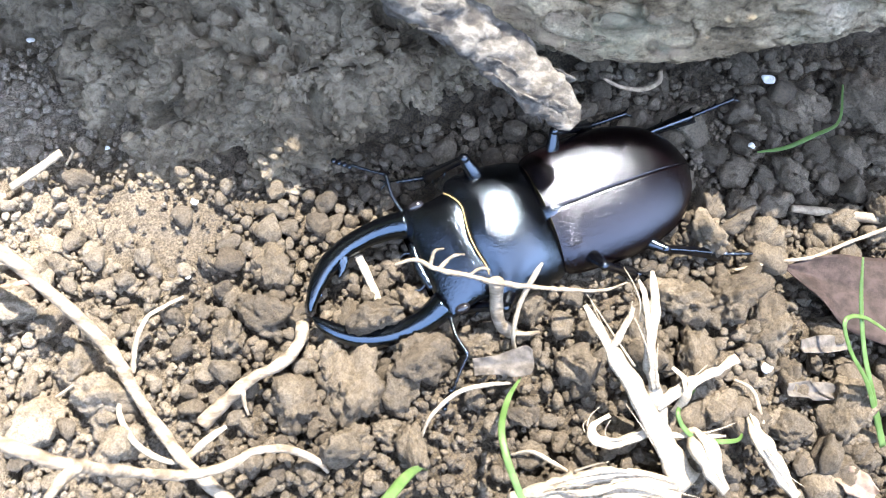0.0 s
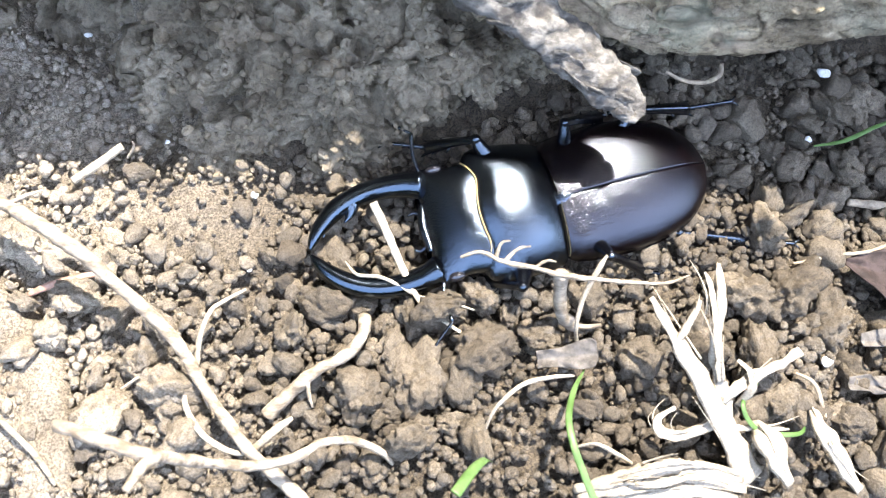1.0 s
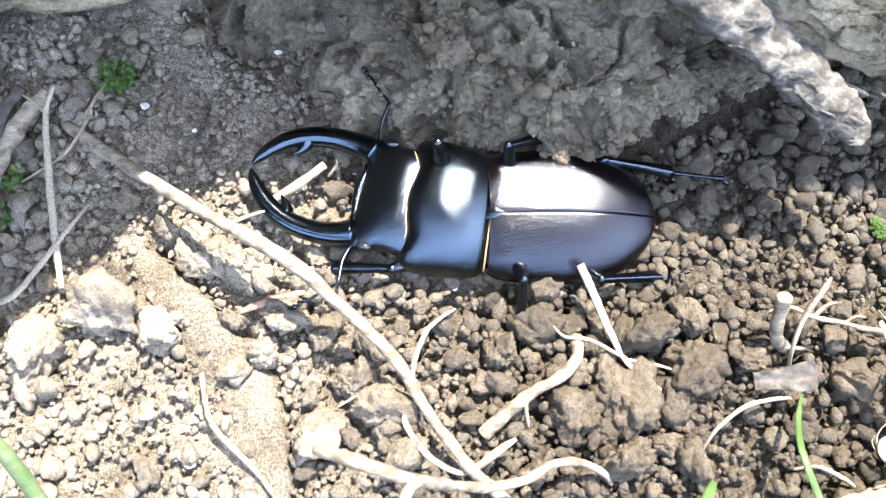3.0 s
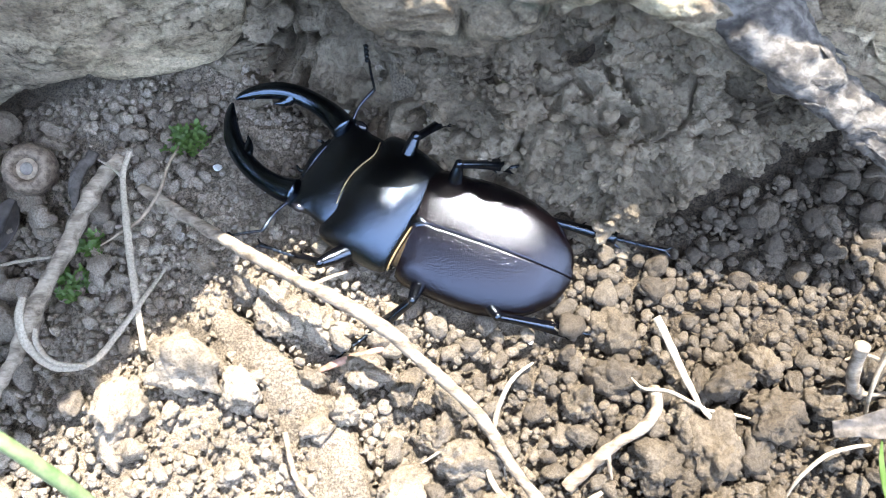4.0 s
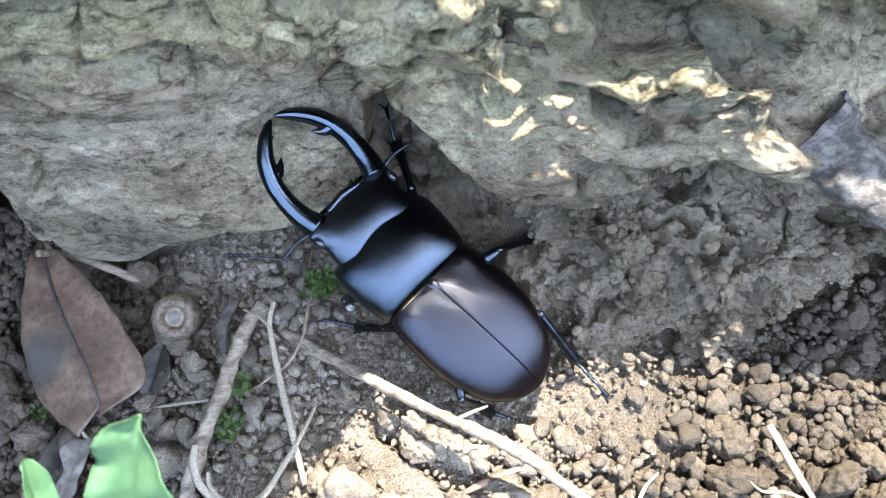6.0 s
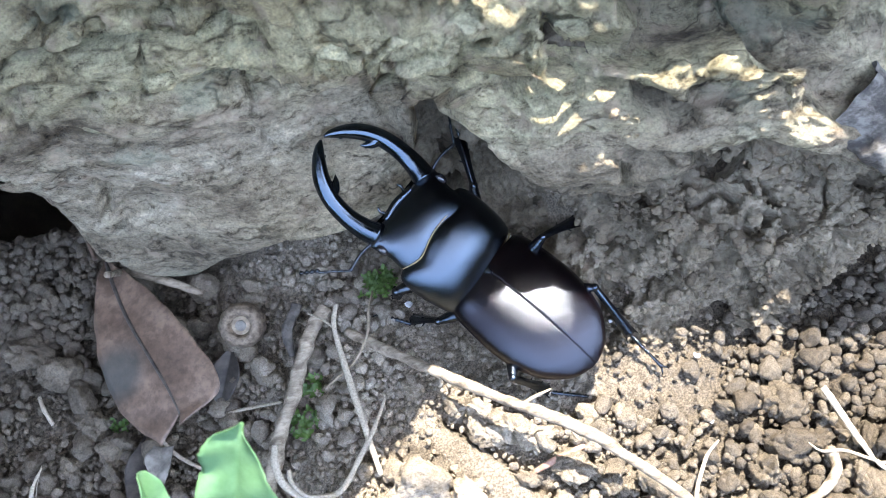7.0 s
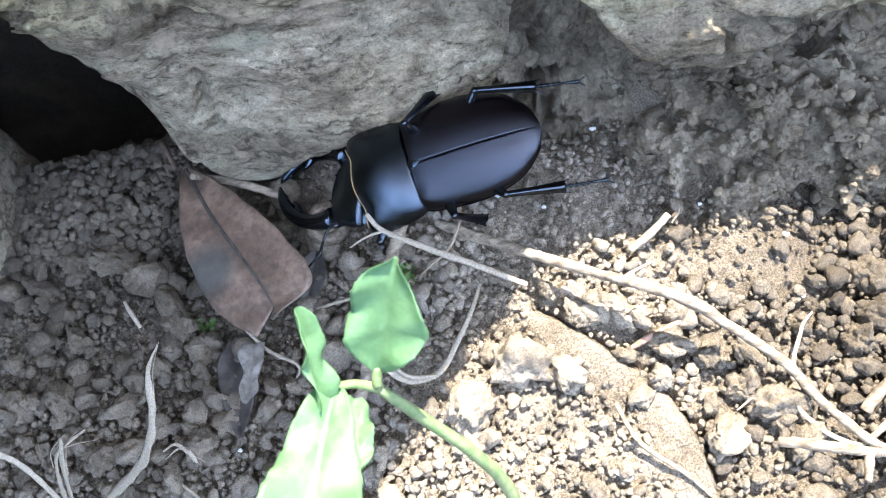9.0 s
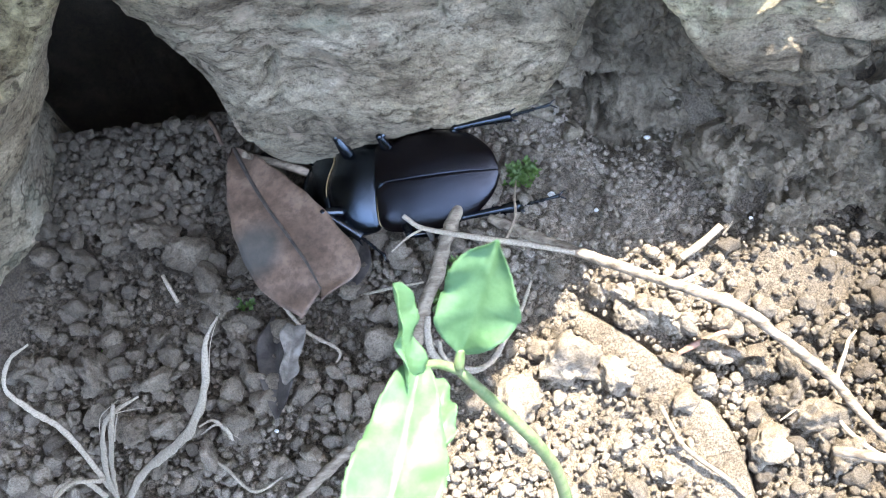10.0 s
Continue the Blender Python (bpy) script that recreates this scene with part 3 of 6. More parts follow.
def make_bank():
    nu, nv = 430, 190
    x = np.linspace(-0.104, 0.108, nu)
    y20 = np.interp(x, BANK_X, BANK_Y)
    left, right = 1 - smooth(-0.056, -0.036, x), smooth(-0.029, -0.014, x)
    prof = []
    # height, then how far back the face lies: west end, the shelf under the root, east end
    for zt, a, b, c in ((-6, -26, -11, 4.5), (2, -18, -8, 4), (9, -10, -5.5, 1), (14, -5.5, -3, 0), (20, 0, 0, 0), (23, 3, 2, 2.5), (25, 5, 9, 6),
                        (27, 7, 15, 10), (33, 8, 17, 12), (41, 8.5, 16.5, 12), (46, 16, 24, 20)):
        back = a * left + b * (1 - left - right) + c * right
        prof.append(np.stack([x, y20 + back * MM, np.full(nu, zt * MM) - 0.006 * smooth(0.03, 0.07, x)], 1))
    P = np.stack([spline(np.array([q[i] for q in prof]), nv) for i in range(nu)])
    N = normals_of(P)
    N *= -np.sign(np.sum(N * np.array([0, 1.0, -0.6]), 2))[..., None]
    v = crust_push(P.reshape(-1, 3), N.reshape(-1, 3))
    ob = new("soil_bank", mesh_of("soil_bank", v, grid_faces(nu, nv), CLAY))
    flakes(ob, "clay_flake", v.reshape(nu, nv, 3), N, CLAY, 110, (8, nu - 8), (15, 150), 0.0006, 0.0019, (1.2, 1.0, 0.4), 740)
    tagged(ob, "cracked dark grey clay bank with a small burrow", "soil bank", kind="structure")
    # rough clay that fills the gap between the root and its lobe
    mu, mv = 130, 170
    u, w = np.meshgrid(np.linspace(-0.114, -0.062, mu), np.linspace(-0.016, 0.072, mv), indexing="ij")
    back = np.interp(u, [-0.114, -0.104, -0.090, -0.080, -0.072, -0.062], [0.128, 0.1285, 0.126, 0.121, 0.115, 0.110])
    back = back - 0.016 * smooth(0.014, -0.012, w) + 0.004 * fbm(np.stack([u, 0 * u, w], -1).reshape(-1, 3) / 0.014, 3, 49).reshape(mu, mv)
    q = np.stack([u, back, w], -1)
    m = normals_of(q)
    m *= np.sign(-m[..., 1:2])
    part("clay_infill", mesh_of("clay_infill", crust_push(q.reshape(-1, 3), m.reshape(-1, 3)), grid_faces(mu, mv), CLAY), ob)
    n = 5200
    i, j = rng.integers(4, nu - 4, n), (150 * rng.random(n) ** 1.1 + 10).astype(int)
    r = 0.00032 * (1 - rng.random(n) * 0.97) ** (-1 / 2.0)
    q = v.reshape(nu, nv, 3)[i, j] + N[i, j] * r[:, None] * rng.uniform(-0.2, 0.5, n)[:, None]
    keep = np.linalg.norm(q - BURROW, axis=1) > 0.004
    return scatter("bank_crumbs", "small grey soil crumbs clinging to the bank", [lump(2, 180 + k, 0.3) for k in range(10)], q[keep], r[keep], CLAY)


# ---- the roots of the tree ----
# (x, then y and z along the face from under the lip to the crest and down behind), in millimetres
# the high point behind is unseen; its height throws shade over root and hollow
ROOT = [
    (110, (125, 25), (104, 28), (102, 36), (104, 46), (108, 54), (118, 60), (150, 140), (240, -20)),
    (60, (115, 20), (94, 22), (90, 29), (92, 38), (96, 46), (108, 53), (150, 150), (240, -20)),
    (33, (110, 20), (90, 22), (89, 27), (92, 31), (97, 35), (108, 40), (150, 160), (240, -20)),
    (5, (110, 26), (92, 28), (91, 31), (94, 35), (98, 39), (110, 43), (150, 160), (240, -20)),
    (-13, (112, 35), (93, 38), (92, 42), (95, 47), (99, 51), (110, 56), (150, 138), (240, -20)),
    (-33, (115, 44), (98, 48), (97, 54), (99, 59), (101, 64), (109, 71), (150, 120), (240, -20)),
    (-47, (118, 36), (101, 39), (99, 46), (100, 54), (102, 59), (107, 67), (150, 112), (240, -20)),
    (-57, (118, 32), (99, 34), (97, 42), (100, 52), (102, 58), (107, 69), (150, 110), (240, -20)),
    (-64, (120, 34), (100, 35), (98, 44), (101, 54), (103, 60), (108, 71), (150, 110), (240, -20)),
    (-72, (122, 33), (104, 36), (101, 43), (103, 54), (105, 64), (109, 75), (150, 112), (240, -20)),
    (-80, (165, 42), (108, 48), (105.5, 53), (106.5, 62), (108, 76), (111, 92), (150, 130), (240, -20)),
    (-88, (175, 46), (113, 56), (109.5, 60), (108.5, 65), (110, 78), (112, 97), (150, 260), (240, -20)),
    (-95, (175, 44), (120, 54), (116, 59), (113, 66), (112, 78), (114, 99), (146, 330), (250, -20)),
    (-101, (132, 12), (121, 15), (121, 28), (127, 42), (121, 62), (117, 99), (145, 380), (260, -20)),
    (-107, (130, 1), (116.5, 6), (119, 23), (126, 42), (121, 64), (119, 99), (143, 420), (270, -20)),
    (-115, (128, 0), (114, 5), (117, 23), (125, 42), (123, 62), (121, 99), (142, 440), (280, -20)),
    (-126, (128, -1), (112, 5), (115.5, 25), (122, 45), (123, 68), (125, 110), (140, 450), (280, -20)),
    (-140, (128, -2), (112, 4.5), (112.5, 25), (120, 47), (122, 74), (128, 130), (140, 450), (300, -20)),
    (-155, (128, -7), (113.5, -2), (115.5, 21), (120, 43), (123, 74), (129, 130), (142, 450), (300, -20)),
    (-168, (130, -17), (116, -12), (117, 16), (121, 44), (124, 75), (130, 130), (142, 450), (300, -20)),
    (-180, (134, -9), (118, -4), (118, 18), (120, 45), (124, 78), (130, 130), (142, 450), (300, -20)),
    (-188, (146, 10), (128, 15), (125, 28), (122, 49), (125, 80), (131, 130), (142, 450), (300, -20)),
    (-192, (156, 16), (131, 21), (127, 34), (124, 52), (125, 80), (131, 130), (143, 450), (320, -20)),
    (-196, (170, 24), (135, 29), (131, 40), (127, 56), (126, 80), (131, 130), (144, 450), (340, -20)),
    (-204, (190, 38), (148, 44), (140, 54), (132, 68), (129, 84), (131, 130), (150, 450), (380, -20)),
    (-212, (206, 46), (156, 54), (148, 62), (137, 74), (131, 86), (132, 130), (155, 450), (400, -20)),
    (-225, (206, 48), (158, 56), (150, 64), (139, 76), (132, 88), (134, 130), (155, 450), (400, -20)),
    (-260, (206, 46), (156, 54), (148, 62), (138, 74), (132, 88), (134, 130), (155, 450), (400, -20)),
    (-300, (206, 46), (156, 54), (148, 62), (138, 74), (132, 88), (134, 130), (155, 450), (400, -20)),
    (-345, (200, 24), (152, 40), (146, 55), (137, 74), (132, 92), (134, 130), (155, 450), (400, -20)),
    (-380, (140, -30), (125, 0), (122, 40), (122, 80), (124, 100), (126, 130), (155, 450), (400, -20)),
]


def bark_push(p, normal, amp=1.0):
    """Push bark points out along their normals: rubbed smooth low down, plated and furrowed along the root higher up."""
    w = p + 0.005 * np.stack([fbm(p / 0.02, 2, 55), fbm(p / 0.02, 2, 56), fbm(p / 0.02, 2, 57)], 1)
    q = w * (0.40, 1, 1)
    q = q + np.stack([0 * q[:, 0], 0 * q[:, 0], 0.28 * p[:, 0]], 1)
    old = smooth(0.045, 0.075, p[:, 2] + 0.25 * np.maximum(p[:, 0] + 0.075, 0) + 0.008 * fbm(p / 0.03, 2, 59))
    d = 0.0022 * fbm(q / 0.026, 3, 51)
    c1, c2, plate = cells(q / 0.0125 + 0.35 * fbm(w / 0.006, 2, 63)[:, None], 61)
    crack = smooth(0.05, 0.5, fbm(p / 0.03, 2, 58))
    d += 0.0014 * old * (plate - 0.5) - (0.0014 + 0.0022 * old) * np.exp(-(c2 - c1) / 0.022) * crack
    # long fibres along the root, chips broken out of them
    d += (0.0003 + 0.0016 * old) * ridged(w * (0.22, 1, 1) / 0.0055, 3, 67)
    d += (0.0005 + 0.0004 * old) * fbm(w * (0.6, 1, 1) / 0.0045, 4, 71, 0.6) + 0.00025 * fbm(p / 0.0012, 2, 81)
    chip = fbm(w * (0.5, 1, 1) / 0.0075, 3, 88)
    d -= (0.0010 + 0.0016 * old) * smooth(0.28, 0.36, chip) + 0.0016 * smooth(0.62, 0.75, chip)
    d -= 0.0058 * old * smooth(0.58, 0.86, ridged(w * (0.3, 1, 1) / 0.03, 2, 85) * 0.8)
    return p + normal * (d * amp - carve(p))[:, None]


def normals_of(P):
    du, dv = np.gradient(P, axis=0), np.gradient(P, axis=1)
    n = np.cross(du, dv)
    return n / (np.linalg.norm(n, axis=2)[..., None] + 1e-12)


def make_root():
    st = np.array([[(s[0], y, z) for y, z in s[1:]] for s in ROOT], float) * MM
    nv = 340
    xs = np.concatenate([np.linspace(0.110, 0.095, 8)[:-1], np.linspace(0.095, -0.245, 560), np.linspace(-0.245, -0.380, 40)[1:]])
    nu = len(xs)
    fine = np.stack([spline(st[:, k], 2000) for k in range(st.shape[1])], 1)
    along = np.stack([np.stack([xs] + [np.interp(-xs, -fine[:, k, 0], fine[:, k, c]) for c in (1, 2)], 1) for k in range(st.shape[1])], 1)
    # more rows on the seen face than on the crest and the back
    w = np.interp(np.linspace(0, 1, nv), [0, 0.1, 0.78, 0.9, 1], [0, 1, 4.6, 6, 7])
    i = np.minimum(w.astype(int), 6)
    t = (w - i)[None, :, None]
    pad = np.concatenate([2 * along[:, :1] - along[:, 1:2], along, 2 * along[:, -1:] - along[:, -2:-1]], 1)
    a, b, c, d = pad[:, i], pad[:, i + 1], pad[:, i + 2], pad[:, i + 3]
    P = 0.5 * (2 * b + (c - a) * t + (2 * a - 5 * b + 4 * c - d) * t ** 2 + (3 * b - a - 3 * c + d) * t ** 3)
    N = -normals_of(P)
    calm = np.tile(1 - 0.65 * np.exp(-((w - 1.0) / 0.35) ** 2), nu)
    v = bark_push(P.reshape(-1, 3), N.reshape(-1, 3), calm)
    ob = new("tree_root", mesh_of("tree_root", v, grid_faces(nu, nv), BARK))
    flakes(ob, "bark_flake", v.reshape(nu, nv, 3), N, BARK, 46, (12, 560), (50, 250), 0.0012, 0.0034, (1.6, 0.9, 0.22), 700)
    return tagged(ob, "thick weathered grey-brown root at the foot of a tree", "tree root")


make_root()
make_bank()


def make_side_root():
    n, sides = 200, 180
    c = spline([(-294, 128, -200), (-290, 128, -20), (-268, 127, 30), (-254, 128, 62), (-240, 136, 110), (-236, 160, 420)], n) * MM
    r = spline(np.array([[50], [46], [47], [49], [52], [60]]), n)[:, 0] * MM
    a = np.linspace(0, 2 * np.pi, sides)
    P = c[:, None] + r[:, None, None] * np.stack([np.cos(a), np.sin(a), 0 * a], 1)[None]
    N = -normals_of(P)
    N *= np.sign(np.sum(N * (P - c[:, None]), 2))[..., None]
    v = bark_push(P.reshape(-1, 3), N.reshape(-1, 3), 0.8)
    ob = new("tree_root", mesh_of("tree_root", v, grid_faces(n, sides), BARK))
    flakes(ob, "bark_flake", v.reshape(n, sides, 3), N, BARK, 14, (40, 120), (110, 178), 0.0012, 0.003, (1.4, 0.9, 0.16), 770)
    return tagged(ob, "upright grey-brown root beside a dark hollow", "tree root")


make_side_root()

def make_spur():
    """A pale dead root end that sticks out of the bank over the soil."""
    n, sides = 150, 60
    c = spline([(-16, 103, 48), (-5.5, 92.5, 41), (2.7, 88.5, 35.5), (10, 85.5, 30.5), (16, 81.5, 27), (20, 78, 24.5), (22.5, 75.7, 23)], n) * MM
    r = spline(np.array([[7.5], [6.0], [4.6], [3.8], [3.9], [3.3], [1.6]]), n)[:, 0] * MM
    t = np.gradient(c, axis=0)
    t /= np.linalg.norm(t, axis=1)[:, None]
    u = np.cross(t, (0, 0, 1.0))
    u /= np.linalg.norm(u, axis=1)[:, None]
    w = np.cross(u, t)
    a = np.linspace(0, 2 * np.pi, sides)
    ring = np.cos(a)[None, :, None] * u[:, None] * 1.15 + np.sin(a)[None, :, None] * w[:, None] * 0.6
    P = (c[:, None] + ring * r[:, None, None]).reshape(-1, 3)
    N = ring.reshape(-1, 3) / np.linalg.norm(ring.reshape(-1, 3), axis=1)[:, None]
    e1, e2, flake = cells(P / (0.0045, 0.0030, 0.0030) + 0.3 * fbm(P / 0.004, 2, 94)[:, None], 95)
    P = P + N * (0.0007 * (flake - 0.5) - 0.0003 * np.exp(-(e2 - e1) / 0.1) + 0.0013 * fbm(P / 0.006, 4, 97))[:, None]
    ob = new("root_spur", mesh_of("root_spur", P, grid_faces(n, sides), PALEBARK))
    flakes(ob, "bark_flake", P.reshape(n, sides, 3), N.reshape(n, sides, 3), PALEBARK, 16, (30, 130), (0, 59), 0.0012, 0.0024, (1.5, 0.8, 0.2), 790)
    return tagged(ob, "pale broken root end sticking out of the bank", "tree root")


make_spur()

# ---- the tree above: trunk and crown, added out of view to shade the sky ----
def leaves(q, size):
    """Leaves of one size at points q, turned every way."""
    shape = np.array([(0, 0, 0), (0.35, 0.22, 0.03), (0.7, 0.16, 0.02), (1, 0, -0.05), (0.7, -0.16, 0.02), (0.35, -0.22, 0.03)]) * size
    v = np.einsum("nij,mj->nmi", turn(len(q)), shape) + q[:, None]
    f = (np.array([[0, 1, 5], [1, 2, 4], [1, 4, 5], [2, 3, 4]])[None] + (np.arange(len(q)) * 6)[:, None, None]).reshape(-1, 3)
    return v.reshape(-1, 3), f


def make_sky_screen():
    """A ring of undergrowth added all round, out of view, to block the low sky."""
    n = 11000
    a, r = rng.uniform(0, 2 * np.pi, n), rng.uniform(5, 7, n)
    # kept lower to the south and east, where sky light is let in
    top = np.where(np.sin(a) < -0.5, 2.2, np.where((np.cos(a) > 0.3) & (np.sin(a) < 0.2), 1.1, 6.0)) + 0.9 * fbm(np.stack([np.cos(a) * 3, np.sin(a) * 3, 0 * a], 1), 2, 140)
    v, f = leaves(np.stack([r * np.cos(a), r * np.sin(a), rng.random(n) * top], 1), 0.8)
    ob = new("woods", mesh_of("woods", v, f, CROWN))
    return tagged(ob, "unseen ring of dark green leaves added to block the low sky", "woods", kind="stuff")


make_sky_screen()


def off_sun(w):
    """Distance from the line on which the sun shines on the path."""
    s = np.array(sun_from)
    w = w - (-0.03, 0.06, 0)
    return np.linalg.norm(w - np.outer(w @ s, s), axis=1)


def make_tree():
    tree = new("tree")
    tree.location = (-0.84, 0.46, 0.0)
    tagged(tree, "unseen broad-leaved tree standing over the bare soil", "tree")
    n, sides = 60, 48
    c = spline([(0, 0, -0.05), (0, 0.02, 0.5), (0.05, 0.08, 1.5), (0.1, 0.2, 3.2)], n)
    r = spline(np.array([[0.44], [0.40], [0.34], [0.24]]), n)[:, 0]
    a = np.linspace(0, 2 * np.pi, sides)
    P = c[:, None] + r[:, None, None] * np.stack([np.cos(a), np.sin(a), 0 * a], 1)[None]
    P = P + (0.03 * ridged(P.reshape(-1, 3) * (9, 9, 2), 2, 120)).reshape(n, sides, 1) * np.stack([np.cos(a), np.sin(a), 0 * a], 1)[None]
    part("trunk", mesh_of("trunk", P.reshape(-1, 3), grid_faces(n, sides), TRUNK), tree)
    for k, (tip, r0) in enumerate((((2.2, -0.5, 3.2), 0.10), ((-0.9, 1.3, 3.4), 0.11), ((0.7, -1.2, 3.6), 0.09), ((-1.4, -0.4, 3.2), 0.1), ((0.2, 2.2, 3.0), 0.1))):
        v, f = tube([(0.05, 0.1, 1.7), (tip[0] * 0.4, tip[1] * 0.4 + 0.1, 2.5), tip], [r0, r0 * 0.7, r0 * 0.2], 20, 10, 1, 0.1, k)
        part("limb", mesh_of("limb", v, f, TRUNK), tree)
    # leaves: clumps placed to block the sky, with a gap for the sun and the open sky over the path
    clumps = np.stack([rng.uniform(-4.0, 5.0, 1300), rng.uniform(-3.4, 4.0, 1300), rng.uniform(1.7, 4.2, 1300)], 1)
    # extra clumps overhead keep the beetle's reflections dark
    roof = np.stack([rng.uniform(-1.3, 1.3, 520), rng.uniform(-0.35, 1.6, 520), rng.uniform(2.2, 4.2, 520)], 1) - np.array(tree.location)
    clumps = np.vstack([clumps, roof])
    w = clumps + np.array(tree.location)
    d = w / np.linalg.norm(w, axis=1)[:, None]
    clumps = clumps[off_sun(w) > 0.36]
    d = d[off_sun(w) > 0.36]
    clumps = clumps[~(((d[:, 1] < -0.17) & (np.abs(d[:, 0]) < 0.75)) | ((d[:, 0] > 0.55) & (d[:, 1] < 0.05)))]
    q = np.repeat(clumps, 26, 0) + rng.normal(0, 0.2, (len(clumps) * 26, 3))
    q = q[off_sun(q + np.array(tree.location)) > 0.20]
    v, f = leaves(q, 0.13)
    ob = part("crown", mesh_of("crown", v, f, CROWN), tree, "unseen dense dark green foliage that blocks the sky")
    ob["kind"] = "stuff"
    return tree


make_tree()

# ---- loose soil ----
def crumbs(n, low, high, box, sub, name, label, keep=None, power=2.2, sink=0.1, lift=0.75):
    x, y = rng.uniform(box[0], box[1], n), rng.uniform(box[2], box[3], n)
    r = low * (1 - rng.random(n) * (1 - (low / high) ** power)) ** (-1 / power)
    z = ground_z(x, y)
    ok = rng.random(n) < (keep(x, y) if keep else np.ones(n))
    ok &= z < np.where(x > -0.03, 0.0015, 0.009 * rng.random(n) ** 2 + 0.002)
    x, y, z, r = x[ok], y[ok], z[ok], r[ok]
    p = np.stack([x, y, z + r * rng.uniform(sink, lift, len(r))], 1)
    return scatter(name, label, [lump(sub, 100 + sub * 10 + k, 0.26) for k in range(12)], p, r, CRUMB)


def bare_at(x, y):
    g, side = beside(x, y, RIDGE)
    return smooth(0.013, 0.005, g) * (side > 0)


def gravelly(x, y):
    """Where crumbs lie thick."""
    thick = np.clip(0.62 + 0.9 * fbm(np.stack([x, y, 0 * x], 1) / 0.025, 2, 91), 0.15, 1)
    sandy = smooth(1.2, 0.6, np.hypot((x - 0.005) / 0.013, (y - 0.029) / 0.010))
    damp_shade = smooth(0.072, 0.086, y) * smooth(-0.115, -0.095, x) * smooth(-0.02, -0.035, x)
    return thick * (1 - 0.95 * compact(x, y)) * (1 - 0.85 * sandy) * (1 - 0.8 * damp_shade)


def lumps(n, low, high, box, group):
    """Bigger crumbs, each one a thing of its own."""
    for k in range(n):
        x, y, r = rng.uniform(box[0], box[1]), rng.uniform(box[2], box[3]), rng.uniform(low, high)
        z = float(ground_z(np.array([x]), np.array([y]))[0])
        if z > (0.0015 if x > -0.03 else 0.006) or (0.050 < y < 0.086 and -0.06 < x < 0.046):
            continue
        ob = new("soil_lump", LUMPS[k % 10])
        ob.matrix_basis = Matrix.LocRotScale(Vector((x, y, z + r * rng.uniform(0.15, 0.7))), Matrix(turn(1)[0].tolist()).to_quaternion(), Vector((r, r * rng.uniform(0.8, 1.1), r * rng.uniform(0.7, 0.95))) / 0.003)
        tagged(ob, "rounded lump of dark crumbly soil lying on the ground", "soil lump", group)


LUMPS = [mesh_of("soil_lump", lump(3, 150 + k, 0.42)[0] * 0.003, ico(3)[1], CRUMB) for k in range(10)]
lumps(120, 0.0020, 0.0040, (0.018, 0.098, 0.012, 0.105), "soil lumps beside the bank")
lumps(120, 0.0022, 0.0042, (-0.245, -0.142, 0.014, 0.115), "soil lumps in the shaded hollow")
lumps(34, 0.0018, 0.0030, (-0.140, 0.018, 0.012, 0.062), "soil lumps on the open ground")
crumbs(17000, 0.00040, 0.0010, (-0.25, 0.095, 0.010, 0.118), 2, "fine_soil_crumbs", "fine brown soil crumbs strewn over the ground", lambda x, y: (1 - 0.5 * bare_at(x, y)) * (1 - 0.6 * compact(x, y)), 1.8, -1.0, 0.7)
crumbs(5600, 0.0008, 0.0016, (-0.25, 0.095, 0.010, 0.112), 2, "soil_crumbs", "rounded brown soil crumbs lying on the ground", lambda x, y: gravelly(x, y) * (1 - 0.95 * bare_at(x, y)), 1.6, 0.0, 1.0)
crumbs(620, 0.0016, 0.0028, (-0.25, 0.095, 0.010, 0.108), 3, "coarse_soil_crumbs", "coarse rounded brown soil crumbs lying on the ground", lambda x, y: gravelly(x, y) * (1 - 0.97 * bare_at(x, y)), 1.8, 0.1, 0.9)

# ---- the beetle (its parts are shaped in millimetres, x ahead, y to its left) ----
def arch(nx, na, outline, height, ends, belly=-1.2, power=2.3, lip=0.94, drop=0.0):
    """A domed plate. outline(s): half width; height(s); ends(s, y): x. s runs from the rear to the front."""
    s = np.linspace(0, 1, nx)
    a = np.linspace(-np.pi / 2, np.pi / 2, na)
    rows = []
    for si in s:
        w, h = outline(si), height(si)
        y = w * np.sign(np.sin(a)) * np.abs(np.sin(a)) ** (2 / power)
        z = h * np.abs(np.cos(a)) ** (2 / power) - drop
        y = np.concatenate([[-w * lip], y, [w * lip]])
        z = np.concatenate([[belly], z, [belly]])
        rows.append(np.stack([[ends(si, q) for q in y], y, z], 1))
    # both ends rolled over
    for row, out in ((rows[0], -1), (rows[-1], 1)):
        for k, (dx, sy, sz) in enumerate(((0.22, 0.985, 0.88), (0.38, 0.95, 0.62), (0.42, 0.90, 0.2))):
            edge = np.stack([row[:, 0] + out * dx, row[:, 1] * sy, belly + (row[:, 2] - belly) * sz], 1)
            rows = [edge] + rows if out < 0 else rows + [edge]
    nx = len(rows)
    v = np.array(rows).reshape(-1, 3)
    n = na + 2
    f = [tuple(q) for q in grid_faces(nx, n)]
    f += [tuple(range(n))[::-1], tuple(range((nx - 1) * n, nx * n))]
    f += [(i * n, i * n + n - 1, (i + 1) * n + n - 1, (i + 1) * n) for i in range(nx - 1)]
    return v, f


def curve(points):
    xs, ys = zip(*points)
    fine = spline(points, 200)
    return lambda s: float(np.interp(s, fine[:, 0], fine[:, 1]))


